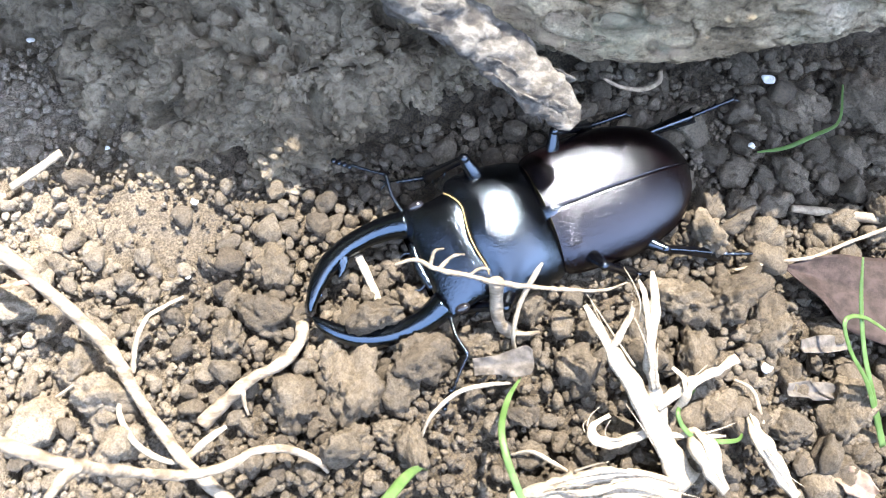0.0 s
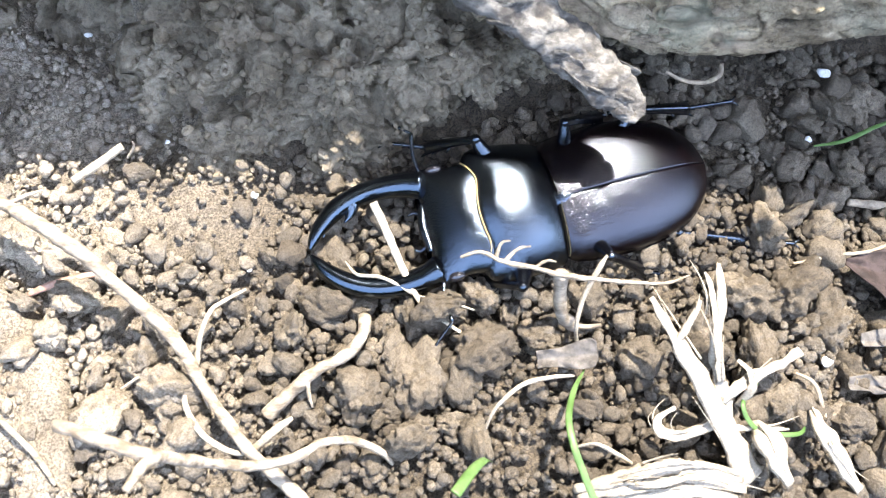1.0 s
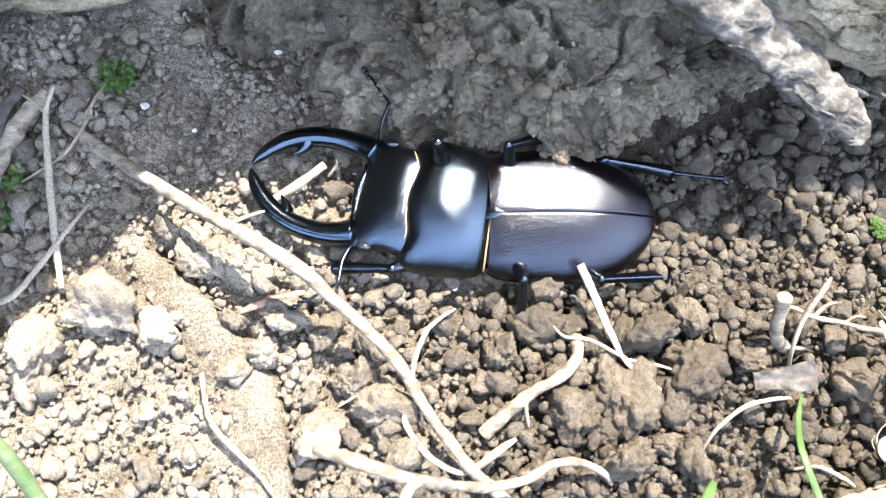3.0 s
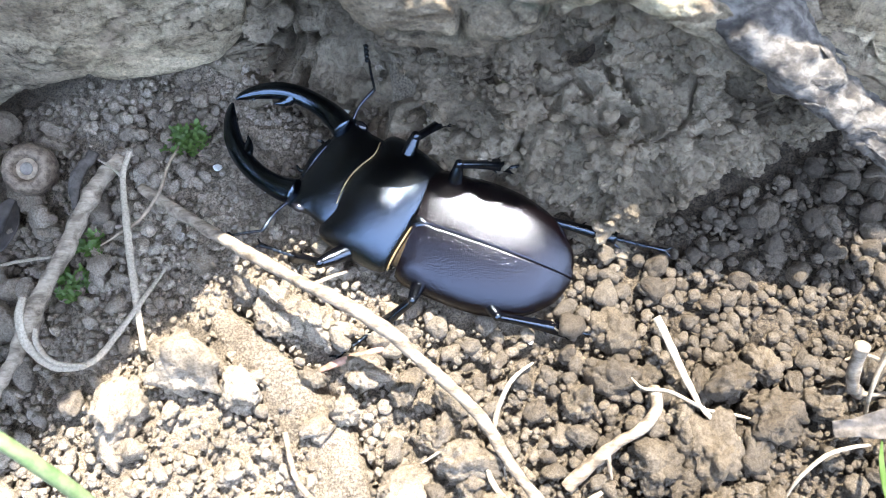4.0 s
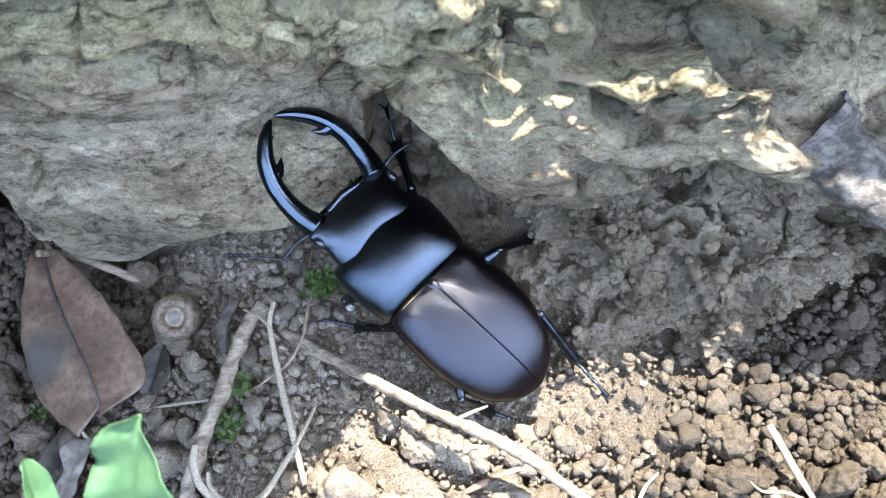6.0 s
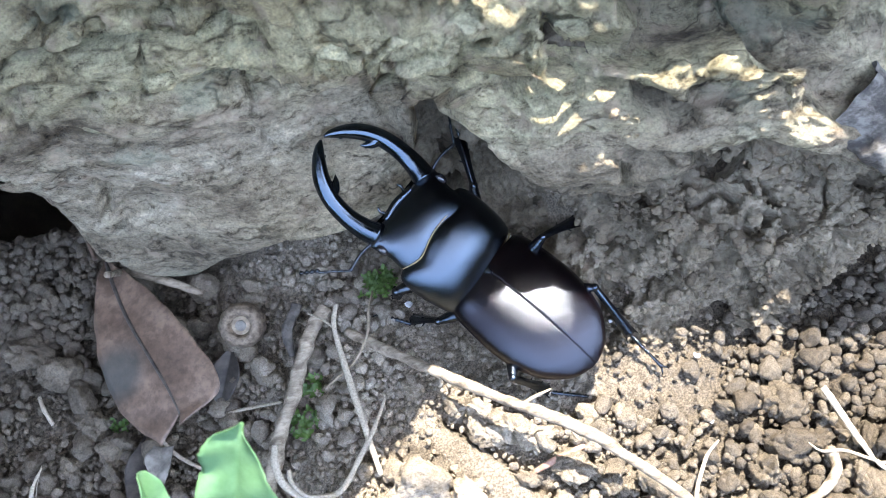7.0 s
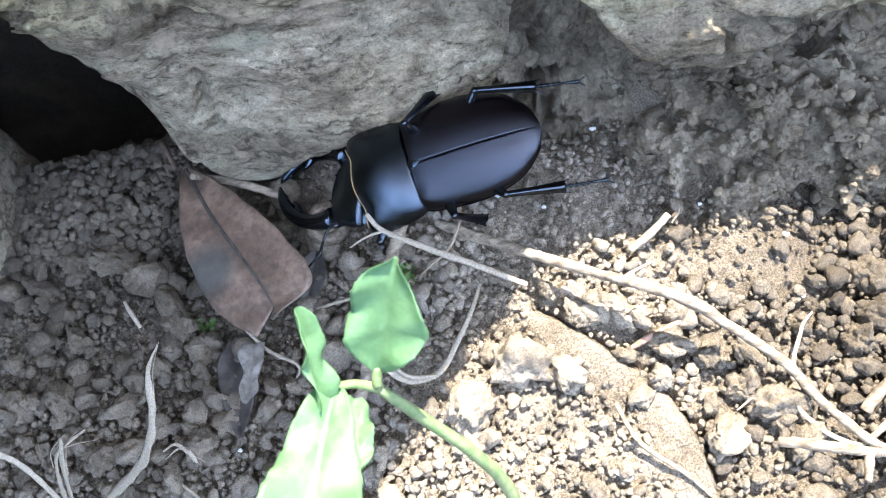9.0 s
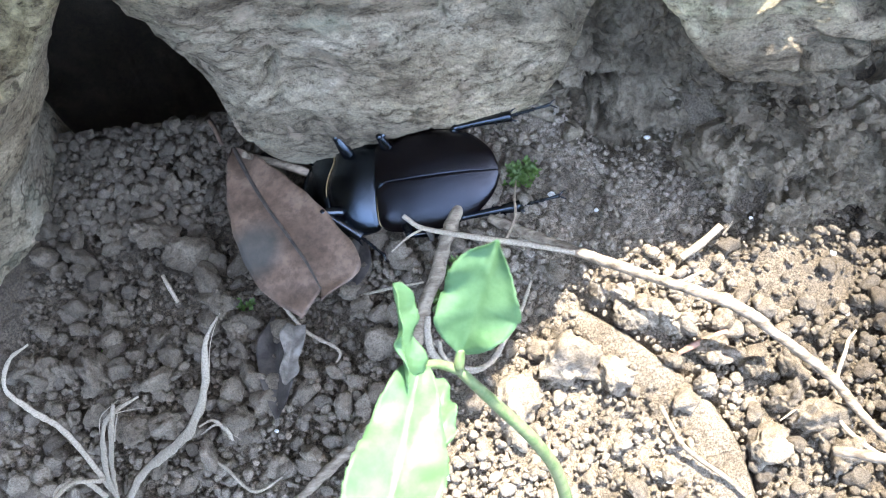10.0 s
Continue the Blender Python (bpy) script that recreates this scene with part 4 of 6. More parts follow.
def elytron(side):
    """One wing case: domed, with a raised seam edge, rolled under at the outer edge."""
    w = curve([(0, 10.4), (0.06, 11.4), (0.2, 12.0), (0.42, 12.3), (0.6, 11.7), (0.78, 9.8), (0.9, 6.8), (0.965, 4.1), (1, 0.7)])
    h = curve([(0, 3.6), (0.1, 4.1), (0.35, 4.6), (0.6, 4.3), (0.8, 3.2), (0.93, 1.5), (1, 0.0)])
    ns, na = 64, 34
    P = []
    for s in np.linspace(0, 1, ns):
        a = np.linspace(0, np.pi / 2, na)
        y = w(s) * np.sin(a)
        z = h(s) * np.cos(a) ** 0.86 - 0.3
        x = -31.0 * s + 0.5 * (y / 11) ** 2 * (1 - s) - 0.0 * y
        # shoulder hump
        z += 0.35 * math.exp(-((s - 0.08) / 0.07) ** 2) * np.exp(-((y - 8.5) / 2.0) ** 2)
        # outer rim, then the part folded under
        rim = np.array([(x[-1], y[-1] + 0.28, z[-1] - 0.15), (x[-1], y[-1] + 0.22, z[-1] - 0.5), (x[-1], y[-1] * 0.93, z[-1] - 1.3)])
        row = np.vstack([[(x[0], 0.004, z[0] - 0.7), (x[0], 0.02, z[0] - 0.22), (x[0], 0.07, z[0] - 0.06), (x[0], 0.16, z[0])], np.stack([x, y, z], 1)[1:], rim])
        P.append(row)
    P = np.array(P)
    P[:, :, 1] *= side
    f = grid_faces(ns, P.shape[1])
    if side > 0:
        f = f[:, ::-1]
    return P.reshape(-1, 3), f


def sweep_mandible(side):
    """A long curved jaw with one tooth before its hooked tip."""
    path = [(9.8, 8.0, -0.6), (13.2, 8.9, -0.7), (17.5, 9.2, -0.6), (22, 8.6, -0.2), (26, 6.9, 0.3), (29, 4.4, 0.7), (30.9, 2.0, 1.0), (31.7, 0.5, 1.1)]
    rad = [2.7, 2.35, 2.05, 1.95, 1.85, 1.5, 0.95, 0.28]
    body = tube(path, rad, 60, 18, 0.9)
    tooth = tube([(23.2, 8.2, 0.1), (23.2, 6.6, 0.1), (23.8, 5.2, 0.3), (24.8, 4.1, 0.6)], [1.9, 1.4, 0.75, 0.1], 16, 12, 0.8)
    bud = tube([(29.3, 3.8, 0.6), (28.9, 2.9, 0.6), (29.0, 2.2, 0.7)], [0.5, 0.4, 0.08], 8, 10, 0.9)
    v, f = join(body, tooth, bud)
    v = v * (1, side, 1)
    return v, ([q[::-1] for q in f] if side < 0 else f)


def femur_shape(length, r):
    v, f = tube([(0, 0, 0), (length * 0.3, 0, 0.2), (length * 0.7, 0, 0.2), (length, 0, 0)], [r * 0.75, r * 1.05, r, r * 0.62], 22, 14, 0.8)
    knee = ico(2)
    k = knee[0] * r * 0.68 + (length, 0, 0)
    return join((v, f), (k, knee[1]))


def tibia_shape(length, r):
    """A ridged shin, wider at the end, with small spines and two end spurs."""
    n, sides = 26, 16
    v, f = tube([(0, 0, 0), (length * 0.4, 0, 0.25), (length, 0, 0)], [r * 0.62, r * 0.72, r * 1.15], n, sides, 0.72)
    a = np.tile(np.arange(sides), n)
    c = np.repeat(spline([(0, 0, 0), (length * 0.4, 0, 0.25), (length, 0, 0)], n), sides, 0)
    v = c + (v - c) * np.where(a % 4 == 0, 1.14, np.where(a % 4 == 2, 0.9, 1.0))[:, None]
    bits = [(v, f)]
    for x, side in ((0.5, 1), (0.68, -1), (0.8, 1)):
        bits.append(tube([(length * x, side * r * 0.6, 0), (length * x + 0.5, side * r * 1.2, 0), (length * x + 0.9, side * r * 1.5, 0)], [0.2, 0.13, 0.02], 6, 6))
    for side in (1, -1):
        bits.append(tube([(length - 0.3, side * r * 0.8, 0), (length + 0.7, side * r * 1.3, -0.1), (length + 1.5, side * r * 1.45, -0.2)], [0.3, 0.2, 0.03], 8, 6))
    return join(*bits)


def tarsus_shape(length):
    """Five slim foot joints and a pair of claws."""
    bits, x = [], 0.0
    for k, share in enumerate((0.16, 0.14, 0.14, 0.14, 0.42)):
        l = share * length
        bits.append(tube([(x, 0, 0), (x + l * 0.6, 0, -0.02), (x + l * 0.97, 0, 0)], [0.3, 0.42, 0.6] if k < 4 else [0.28, 0.4, 0.55], 8, 8))
        x += l
    for side in (1, -1):
        bits.append(tube([(x - 0.1, side * 0.15, 0), (x + 0.7, side * 0.75, -0.05), (x + 1.2, side * 0.95, -0.5), (x + 1.3, side * 0.8, -0.9)], [0.22, 0.17, 0.11, 0.02], 12, 7))
    return join(*bits)


def antenna_shape(side):
    """Elbowed feeler with beaded joints and a leafed club."""
    bits = [tube([(0, 0, 0), (1.6, 2.6 * side, 0.5), (2.4, 5.6 * side, 0.9)], [0.26, 0.22, 0.3], 14, 8)]
    p, d = np.array([2.4, 5.6 * side, 0.9]), np.array([0.93, 0.28 * side, -0.05])
    for k in range(5):
        q = p + d * 0.95
        bits.append(tube([p, (p + q) / 2, q], [0.15, 0.2, 0.24], 6, 7))
        p, d = q, d + (0, 0.03 * side, 0)
    for k in range(4):
        q = p + d * 0.75
        w = np.array([-0.4 * side * d[1] * side - 0.5, -1.0 * side * 0.9, 0])
        bits.append(tube([p, p + (q - p) * 0.6 + w * 0.4, q + w * 0.9], [0.25, 0.42, 0.3], 8, 8, 0.7))
        p = q
    v, f = join(*bits)
    return v * 1.4, f


HIPS = {"front": (7.0, 5.5, -3.2, 11.5, 11.5, 8.0), "middle": (-4.5, 5.5, -3.6, 11.0, 11.5, 9.0), "hind": (-12.0, 5.0, -3.6, 12.0, 14.0, 10.0)}
LEGS = {}


PRO_W = curve([(0, 10.4), (0.05, 11.3), (0.2, 12.1), (0.45, 12.6), (0.7, 12.7), (0.86, 12.2), (0.95, 11.2), (1, 10.2)])
PRO_H = curve([(0, 3.5), (0.08, 4.4), (0.3, 5.6), (0.55, 5.9), (0.8, 5.3), (0.93, 4.5), (1, 3.9)])


def pro_x(s, y):
    """Where the shield's rows lie: hollowed at its front corners, bowed in the middle."""
    rear = -0.5 + 0.5 * (1 - (y / 12) ** 2)
    front = 13.9 + 1.6 * (abs(y) / 10.5) ** 3 + 0.9 * math.exp(-(y / 4.5) ** 2) - 0.5 * math.exp(-((abs(y) - 6.5) / 2.2) ** 2)
    return rear * (1 - s) + front * s


def make_beetle():
    beetle = new("stag_beetle")
    tagged(beetle, "large glossy black stag beetle with long curved jaws, walking on soil", "beetle")

    def add(name, shape, mat, parent, label="", place=None):
        v, f = shape
        return part(name, mesh_of(name, np.asarray(v) * MM, f, mat), parent, label, place)

    for side in (1, -1):
        add("elytron", elytron(side), ELYTRA, beetle, "dark purplish-brown wing case with a satin sheen")
    w = curve([(0, 10), (0.2, 11.4), (0.45, 11.5), (0.7, 9.8), (0.9, 5.6), (1, 1.5)])
    belly = []
    for s in np.linspace(0, 1, 26):
        a = np.linspace(0, 2 * np.pi, 24, endpoint=False)
        belly.append(np.stack([np.full(24, 0.5 - 30.5 * s), w(s) * np.cos(a), -1.3 + (3.0 if s < 0.85 else 2.0) * np.where(np.sin(a) < 0, 0.95, 0.45) * np.sin(a)], 1))
    belly = np.array(belly).reshape(-1, 3)
    add("abdomen", (belly, [tuple(q) for q in grid_faces(26, 24, True)] + [tuple(range(24)), tuple(range(25 * 24, 26 * 24))[::-1]]), BLACK, beetle)
    add("scutellum", tube([(0.8, 0, 2.6), (-0.6, 0, 3.3), (-1.8, 0, 3.6), (-2.5, 0, 3.65)], [1.3, 1.2, 0.5, 0.05], 14, 12, 0.2), BLACK, beetle)
    # neck between wing cases and pronotum, with its tawny hairs
    add("waist", tube([(-2.5, 0, -1.2), (0.5, 0, -1.2), (3, 0, -1.2)], [7.5, 9.0, 8.4], 8, 28, 0.3), HAIR, beetle, "tawny hair in the joint behind the thorax")

    pronotum = new("pronotum", mesh_of("pronotum", [], []))
    v, f = arch(40, 46, PRO_W,
                PRO_H,
                pro_x, belly=-2.8, power=2.0, lip=0.86, drop=1.2)
    bpy.data.objects.remove(pronotum)
    pronotum = add("pronotum", (v, f), BLACK, beetle, "broad glossy black thorax shield")
    for s, out, r in ((1.0, 0.34, 0.15), (0.0, -0.36, 0.2)):
        w, h = PRO_W(s), PRO_H(s)
        edge = [(pro_x(s, y) + out, y, h * max(0.0, 1 - (abs(y) / w) ** 2) ** 0.5 - 1.22) for y in np.linspace(-0.985 * w, 0.985 * w, 25)]
        add("fringe", tube(edge, [r] * 25, 90, 8), GOLD, pronotum, "fine tawny hair fringe")

    head = add("head", arch(36, 44, curve([(0, 10.0), (0.2, 10.3), (0.45, 10.1), (0.6, 10.6), (0.8, 10.9), (0.93, 10.5), (1, 9.2)]),
                            curve([(0, 2.5), (0.15, 3.1), (0.35, 3.3), (0.55, 3.0), (0.8, 2.1), (0.94, 1.3), (1, 0.7)]),
                            lambda s, y: -1.0 + s * (11.9 + 1.3 * (abs(y) / 10) ** 4 - 0.5), belly=-2.8, power=2.3, lip=0.86, drop=0.7), BLACK, beetle, "broad flat black head")
    for side in (1, -1):
        add("mandible", sweep_mandible(side), JAW, head, "long curved black jaw with one inner tooth")
        e, ef = ico(3)
        add("eye", (e * (1.5, 0.9, 0.9) + (7.2, side * 10.1, 0.3), ef), EYE, head, "small shiny black eye")
        add("antenna", antenna_shape(side), LEG, head, "", pose(9.5 * MM, side * 9.3 * MM, -0.6 * MM, 0, 0, side * 22))
        add("palp", tube([(11.3, side * 3.0, -1.6), (12.6, side * 3.6, -1.8), (13.6, side * 3.2, -1.5)], [0.3, 0.34, 0.16], 12, 8), LEG, head)
    add("labrum", tube([(10.6, -4.5, -0.6), (11.2, 0, -0.7), (10.6, 4.5, -0.6)], [0.7, 0.9, 0.7], 20, 10, 0.7), BLACK, head)
    for name, (hx, hy, hz, fl, tl, al) in HIPS.items():
        for side in (1, -1):
            leg = new("leg")
            leg.parent = beetle
            femur = add("femur", femur_shape(fl, 1.55 if name == "front" else 1.35), LEG, leg)
            tibia = add("tibia", tibia_shape(tl, 1.12), LEG, leg, "ridged blue-black shin")
            tarsus = add("tarsus", tarsus_shape(al), LEG, leg)
            LEGS[name, side] = (femur, tibia, tarsus)
    return beetle, pronotum, head


HAIR = material("joint_hair", plain((0.010, 0.007, 0.004), (0.06, 0.038, 0.015), 0.8, 1800))
GOLD = material("tawny_hair", plain((0.2, 0.13, 0.05), (0.36, 0.26, 0.13), 0.55, 2500))
EYE = material("eye", plain((0.008, 0.008, 0.01), (0.015, 0.014, 0.016), 0.12, 900, spec=0.6, depth=0.00001))
beetle, pronotum, head = make_beetle()

# ---- things on the ground ----
def thing(name, shape, mat, label, category, group="", place=None):
    v, f = shape
    me = mesh_of(name, np.asarray(v), f, mat)
    ob = new(name, me)
    if place is not None:
        ob.matrix_basis = place
    return tagged(ob, label, category, group)


CLODS = [mesh_of("soil_clod", lump(4, 300 + k, 0.44, 0.88)[0] * 4 * MM, ico(4)[1], CRUMB) for k in range(8)]


def clod(i, x, y, z, r, sink=0.25):
    ob = new("soil_clod", CLODS[i % 8])
    ob.matrix_basis = Matrix.LocRotScale(Vector((x, y, z + r * (0.7 - sink))) * MM, Matrix(turn(1)[0].tolist()).to_quaternion(), Vector((r, r * rng.uniform(0.85, 1.1), r * rng.uniform(0.75, 0.95))) / 4)
    return tagged(ob, "pitted brown clod of dry crumbly soil", "soil clod", "soil clods on the ground")


# x, y, ground height and radius, in millimetres
for i, row in enumerate([(-10.5, 47.6, 3.0, 4.2), (-15.1, 47.5, 1.0, 3.0), (-3.1, 50.3, 1.0, 3.4), (-2.8, 42.5, 0.5, 4.8), (6.8, 43.8, 0.0, 3.3), (-18.8, 41.4, 0.0, 3.4), (-23.9, 34.4, 0.0, 4.2), (-14.5, 34.9, 0.0, 5.7), (-6.3, 35.6, 0.0, 3.4), (-20.6, 46.5, 0.0, 1.9), (-14.7, 26.4, 0.0, 4.6), (-31.3, 49.0, -1.0, 3.9), (-9.2, 28.6, 0.0, 2.7), (15.3, 32.4, 0.0, 1.9), (-13.3, 41.6, 0.0, 2.4), (-4.5, 26.2, 0.0, 3.5), (-25.2, 49.0, 0.0, 2.4), (1.6, 47.6, 0.0, 2.2), (-19.2, 29.8, 0.0, 2.2), (15.6, 50.7, 0.0, 2.9), (15.2, 32.9, 0.0, 1.8), (50.3, 67.2, -4.8, 4.5), (57.9, 72.8, -7.5, 2.9), (62.8, 67.4, -9.3, 3.5)] + [(58.9, 80.7, -7.9, 2.9), (71.6, 81.4, -12.0, 4.5), (45.3, 51.9, -3.1, 5.2), (54.3, 54.2, -6.2, 4.7), (62.0, 49.4, -9.0, 5.3), (46.0, 41.5, -3.3, 5.4), (77.9, 88.5, -13.4, 2.8), (83.5, 85.1, -14.0, 3.2), (64.1, 91.9, -9.7, 3.2), (70.4, 95.6, -11.7, 3.6), (77.8, 97.8, -13.4, 4.2), (34.6, 43.9, -0.5, 2.9), (26.6, 46.0, 0.0, 2.7), (74.2, 34.8, -12.7, 5.2), (63.1, 30.6, -9.4, 3.6)] + [(48.6, 32.7, -4.2, 3.6), (77.7, 26.2, -13.4, 2.9), (72.5, 22.9, -12.3, 3.2), (-73.8, 57.2, 0.0, 3.2), (-74.8, 50.2, 0.0, 2.9), (-71.2, 61.6, 0.1, 2.7), (-62.0, 38.9, 0.0, 3.7), (-69.3, 29.9, 0.0, 4.6), (-57.0, 30.5, 0.0, 3.0), (22.3, 38.9, 0.0, 1.8), (44.0, 78.5, -2.7, 2.3), (55.0, 83.5, -6.4, 2.1), (89.0, 100.6, -14.0, 5.4), (90.4, 88.8, -14.0, 4.0), (89.8, 74.8, -14.0, 4.4), (80.5, 73.5, -13.7, 3.3)] + [(-94.0, 65.6, 0.0, 2.7), (-85.0, 58.6, 0.0, 3.1), (-90.9, 63.7, 0.0, 2.4), (-92.1, 59.6, 0.0, 2.7), (-77.2, 51.3, 0.0, 3.2), (-37.0, 44.4, 0.0, 4.3), (-30.6, 57.4, 0.0, 3.8), (-62.9, 37.9, 0.0, 3.2), (-109.0, 72.9, 0.0, 2.8), (-51.9, 52.5, 0.1, 1.7), (-42.0, 58.8, 0.1, 1.8)] + [(-121.2, 43.3, -0.0, 6.2), (-110.0, 51.6, 0.0, 5.8), (-99.7, 48.0, 0.0, 5.0), (-94.4, 61.1, 0.0, 3.2), (-88.0, 61.6, 0.0, 3.8), (-76.4, 50.8, 0.0, 3.7), (-69.0, 47.4, 0.0, 3.2), (-79.8, 43.4, 0.0, 3.2), (-205.6, 96.9, -20.0, 5.7), (-214.4, 103.8, -20.0, 5.5), (-196.0, 82.4, -20.0, 4.6), (-227.1, 66.0, -18.3, 5.7), (-189.6, 49.7, -14.3, 4.0), (-207.5, 69.8, -19.0, 2.0), (-188.2, 75.8, -19.8, 3.3), (-244.4, 69.4, -18.9, 3.9), (-216.4, 49.7, -14.3, 3.9), (-212.1, 74.1, -19.6, 3.1)] + [(-223.2, 81.7, -20.0, 3.2), (-235.3, 67.3, -18.5, 3.5), (-201.6, 70.7, -19.2, 2.7), (-181.6, 119.9, -19.9, 3.2), (-218.4, 117.5, -20.0, 2.7), (-225.8, 104.7, -20.0, 3.0), (-210.4, 118.2, -20.0, 2.6), (-157.9, 75.4, -16.2, 3.2), (-233.2, 95.6, -20.0, 3.0), (-86.1, 49.6, 0.0, 2.4), (-81.3, 58.4, 0.0, 2.1), (-69.2, 58.3, 0.1, 2.4), (-100.0, 67.2, 0.0, 2.7), (-58.6, 33.8, 0.0, 4.6), (-53.3, 26.0, 0.0, 4.1), (-60.7, 45.5, 0.0, 3.0), (-64.5, 39.5, 0.0, 2.7)]):
    clod(i, *row)


def rod(name, points, radii, mat, label, category, sides=10, n=70, flat=1.0, rough=0.12, bits=()):
    """A stick, root or straw through points in millimetres, with side shoots."""
    ob = thing(name, tube(np.array(points) * MM, np.array(radii) * MM, n, sides, flat, rough, len(name)), mat, label, category)
    for p, r in bits:
        v, f = tube(np.array(p) * MM, np.array(r) * MM, 24, 7, 1.0, rough, 3)
        part("shoot", mesh_of("shoot", v, f, mat), ob)
    return ob


rod("long_stick", [(-123.1, 89.3, 1.0), (-112.8, 81.9, 4.0), (-103.0, 74.9, 8.0), (-88.6, 65.0, 14.0), (-74.5, 56.5, 17.0), (-65.5, 49.7, 13.0), (-55.9, 41.4, 9.0), (-49.8, 32.5, 6.0), (-42.5, 23.5, 5.0), (-34.7, 16.8, 4.0), (-29.9, 12.8, 3.0)],
    [1.1, 1.25, 1.2, 1.15, 1.3, 1.1, 1.1, 1.05, 1.1, 1.2, 1.1], STICK, "long bare pale stick arching over the soil", "stick", 12, 150, 1.0, 0.2,
    [([(-85.9, 62.6, 15.0), (-82.2, 63.8, 16.0), (-78.3, 64.8, 17.0)], [0.45, 0.4, 0.2]), ([(-74.5, 56.9, 17.0), (-73.2, 57.0, 18.0), (-72.7, 57.7, 19.0)], [0.5, 0.35, 0.12])])
rod("forked_root", [(-65.2, 23.4, 28.0), (-58.4, 21.2, 30.0), (-52.6, 19.3, 30.0), (-48.5, 19.2, 24.0), (-44.4, 19.5, 16.0), (-39.4, 19.8, 12.0), (-33.5, 21.2, 11.0), (-29.4, 23.7, 10.0), (-24.5, 24.5, 7.0), (-20.2, 23.1, 4.0), (-18.6, 21.6, 1.0)],
    [0.9, 1.0, 1.0, 0.9, 0.85, 0.8, 0.75, 0.7, 0.65, 0.6, 0.4], STICK, "pale crooked root with a side fork lying on soil", "root", 10, 120, 1.0, 0.22,
    [([(-50.2, 19.1, 28.0), (-51.5, 17.0, 30.0), (-53.0, 13.9, 31.0)], [0.9, 0.85, 0.6])])
rod("bent_root", [(-24.0, 46.7, 3.0), (-24.2, 42.6, 5.0), (-26.7, 39.6, 5.0), (-32.3, 36.2, 5.0), (-36.3, 33.2, 3.0), (-40.3, 29.6, 1.0)], [1.2, 1.2, 1.0, 1.0, 1.1, 1.3], STICK, "bent brown root half buried among clods", "root", 12, 80, 1.0, 0.25,
    [([(-33.2, 35.7, 5.0), (-33.0, 33.0, 4.0), (-32.5, 30.9, 2.0)], [0.5, 0.4, 0.2])])
rod("buried_root", [(70.6, 75.1, -10.0), (80.0, 74.4, -11.0), (91.1, 72.7, -11.0), (100.0, 72.6, -13.0)], [0.8, 1.0, 1.1, 1.0], TWIG, "half-buried light brown root beside clods", "root", 12, 50, 1.0, 0.2)
rod("grass_loop", [(-139.5, 63.6, 9.0), (-140.0, 60.0, 8.0), (-139.2, 55.7, 5.0), (-134.3, 51.9, 3.0), (-127.2, 52.8, 3.0), (-121.9, 59.3, 4.0), (-118.2, 64.6, 5.0), (-115.3, 71.5, 3.0)], [0.7, 0.9, 0.9, 0.8, 0.7, 0.65, 0.5, 0.3], STRAW, "looped dry straw-coloured grass blade", "dry grass", 8, 90, 0.35, 0.08,
    [([(-137.6, 58.4, 6.0), (-137.3, 55.6, 5.0), (-134.0, 52.5, 4.0), (-128.2, 52.0, 3.0)], [0.5, 0.55, 0.5, 0.4])])
dry_straw = rod("dry_straw", [(-123.7, 94.0, 8.0), (-124.7, 88.6, 7.0), (-122.7, 77.3, 6.0), (-120.2, 65.8, 5.0), (-117.8, 54.8, 3.0)], [0.55, 0.6, 0.75, 0.75, 0.6], STRAW, "straight dry split grass stem on soil", "dry grass", 8, 60, 0.5, 0.1,
    [([(-124.7, 88.6, 7.0), (-127.7, 91.6, 6.0), (-131.5, 94.3, 4.0)], [0.35, 0.3, 0.2])])
rod("rootlet", [(-115.8, 97.6, 3.0), (-116.8, 92.3, 5.0), (-117.3, 86.8, 6.0), (-120.6, 81.2, 5.0), (-125.3, 78.0, 4.0), (-128.9, 76.1, 3.0)], [0.2, 0.3, 0.35, 0.35, 0.3, 0.2], TWIG, "thin brown rootlet crossing the stick", "rootlet", 7, 50)
rod("bark_stick", [(-127.7, 96.0, 1.5), (-132.7, 88.3, 2.0), (-136.8, 78.4, -0.0), (-142.2, 66.3, -2.5), (-148.2, 50.6, -4.5), (-167.2, 34.5, -9.5), (-175.6, 28.3, -10.5)], [1.4, 1.8, 1.8, 1.8, 1.7, 1.2, 0.9], STICK, "thick weathered stick with peeling pale bark", "stick", 14, 120, 1.0, 0.3)
rod("wood_splinter", [(-135.8, 99.6, -2.5), (-138.3, 93.2, -2.0), (-137.7, 86.5, -2.5)], [1.2, 1.5, 0.9], SCRAP, "crumbling dark splinter of rotten wood", "wood splinter", 10, 30, 0.5, 0.4)
rod("thin_stick", [(-183.7, 114.8, 0.0), (-183.6, 119.9, -12.0), (-173.9, 115.9, -12.0), (-164.2, 111.4, -15.0)], [0.8, 1.0, 1.1, 1.0], STICK, "thin pale stick under the overhanging root", "stick", 10, 40)
rod("short_straw", [(-80.2, 73.4, 2.0), (-75.5, 75.6, 4.0), (-70.4, 79.0, 5.5)], [0.9, 1.0, 0.8], STRAW, "short pale straw stub at the shade's edge", "dry grass", 8, 24, 0.7, 0.15,
    [([(-69.9, 77.6, 3.5), (-68.3, 78.8, 5.5), (-68.1, 79.2, 7.0)], [0.25, 0.25, 0.1])])
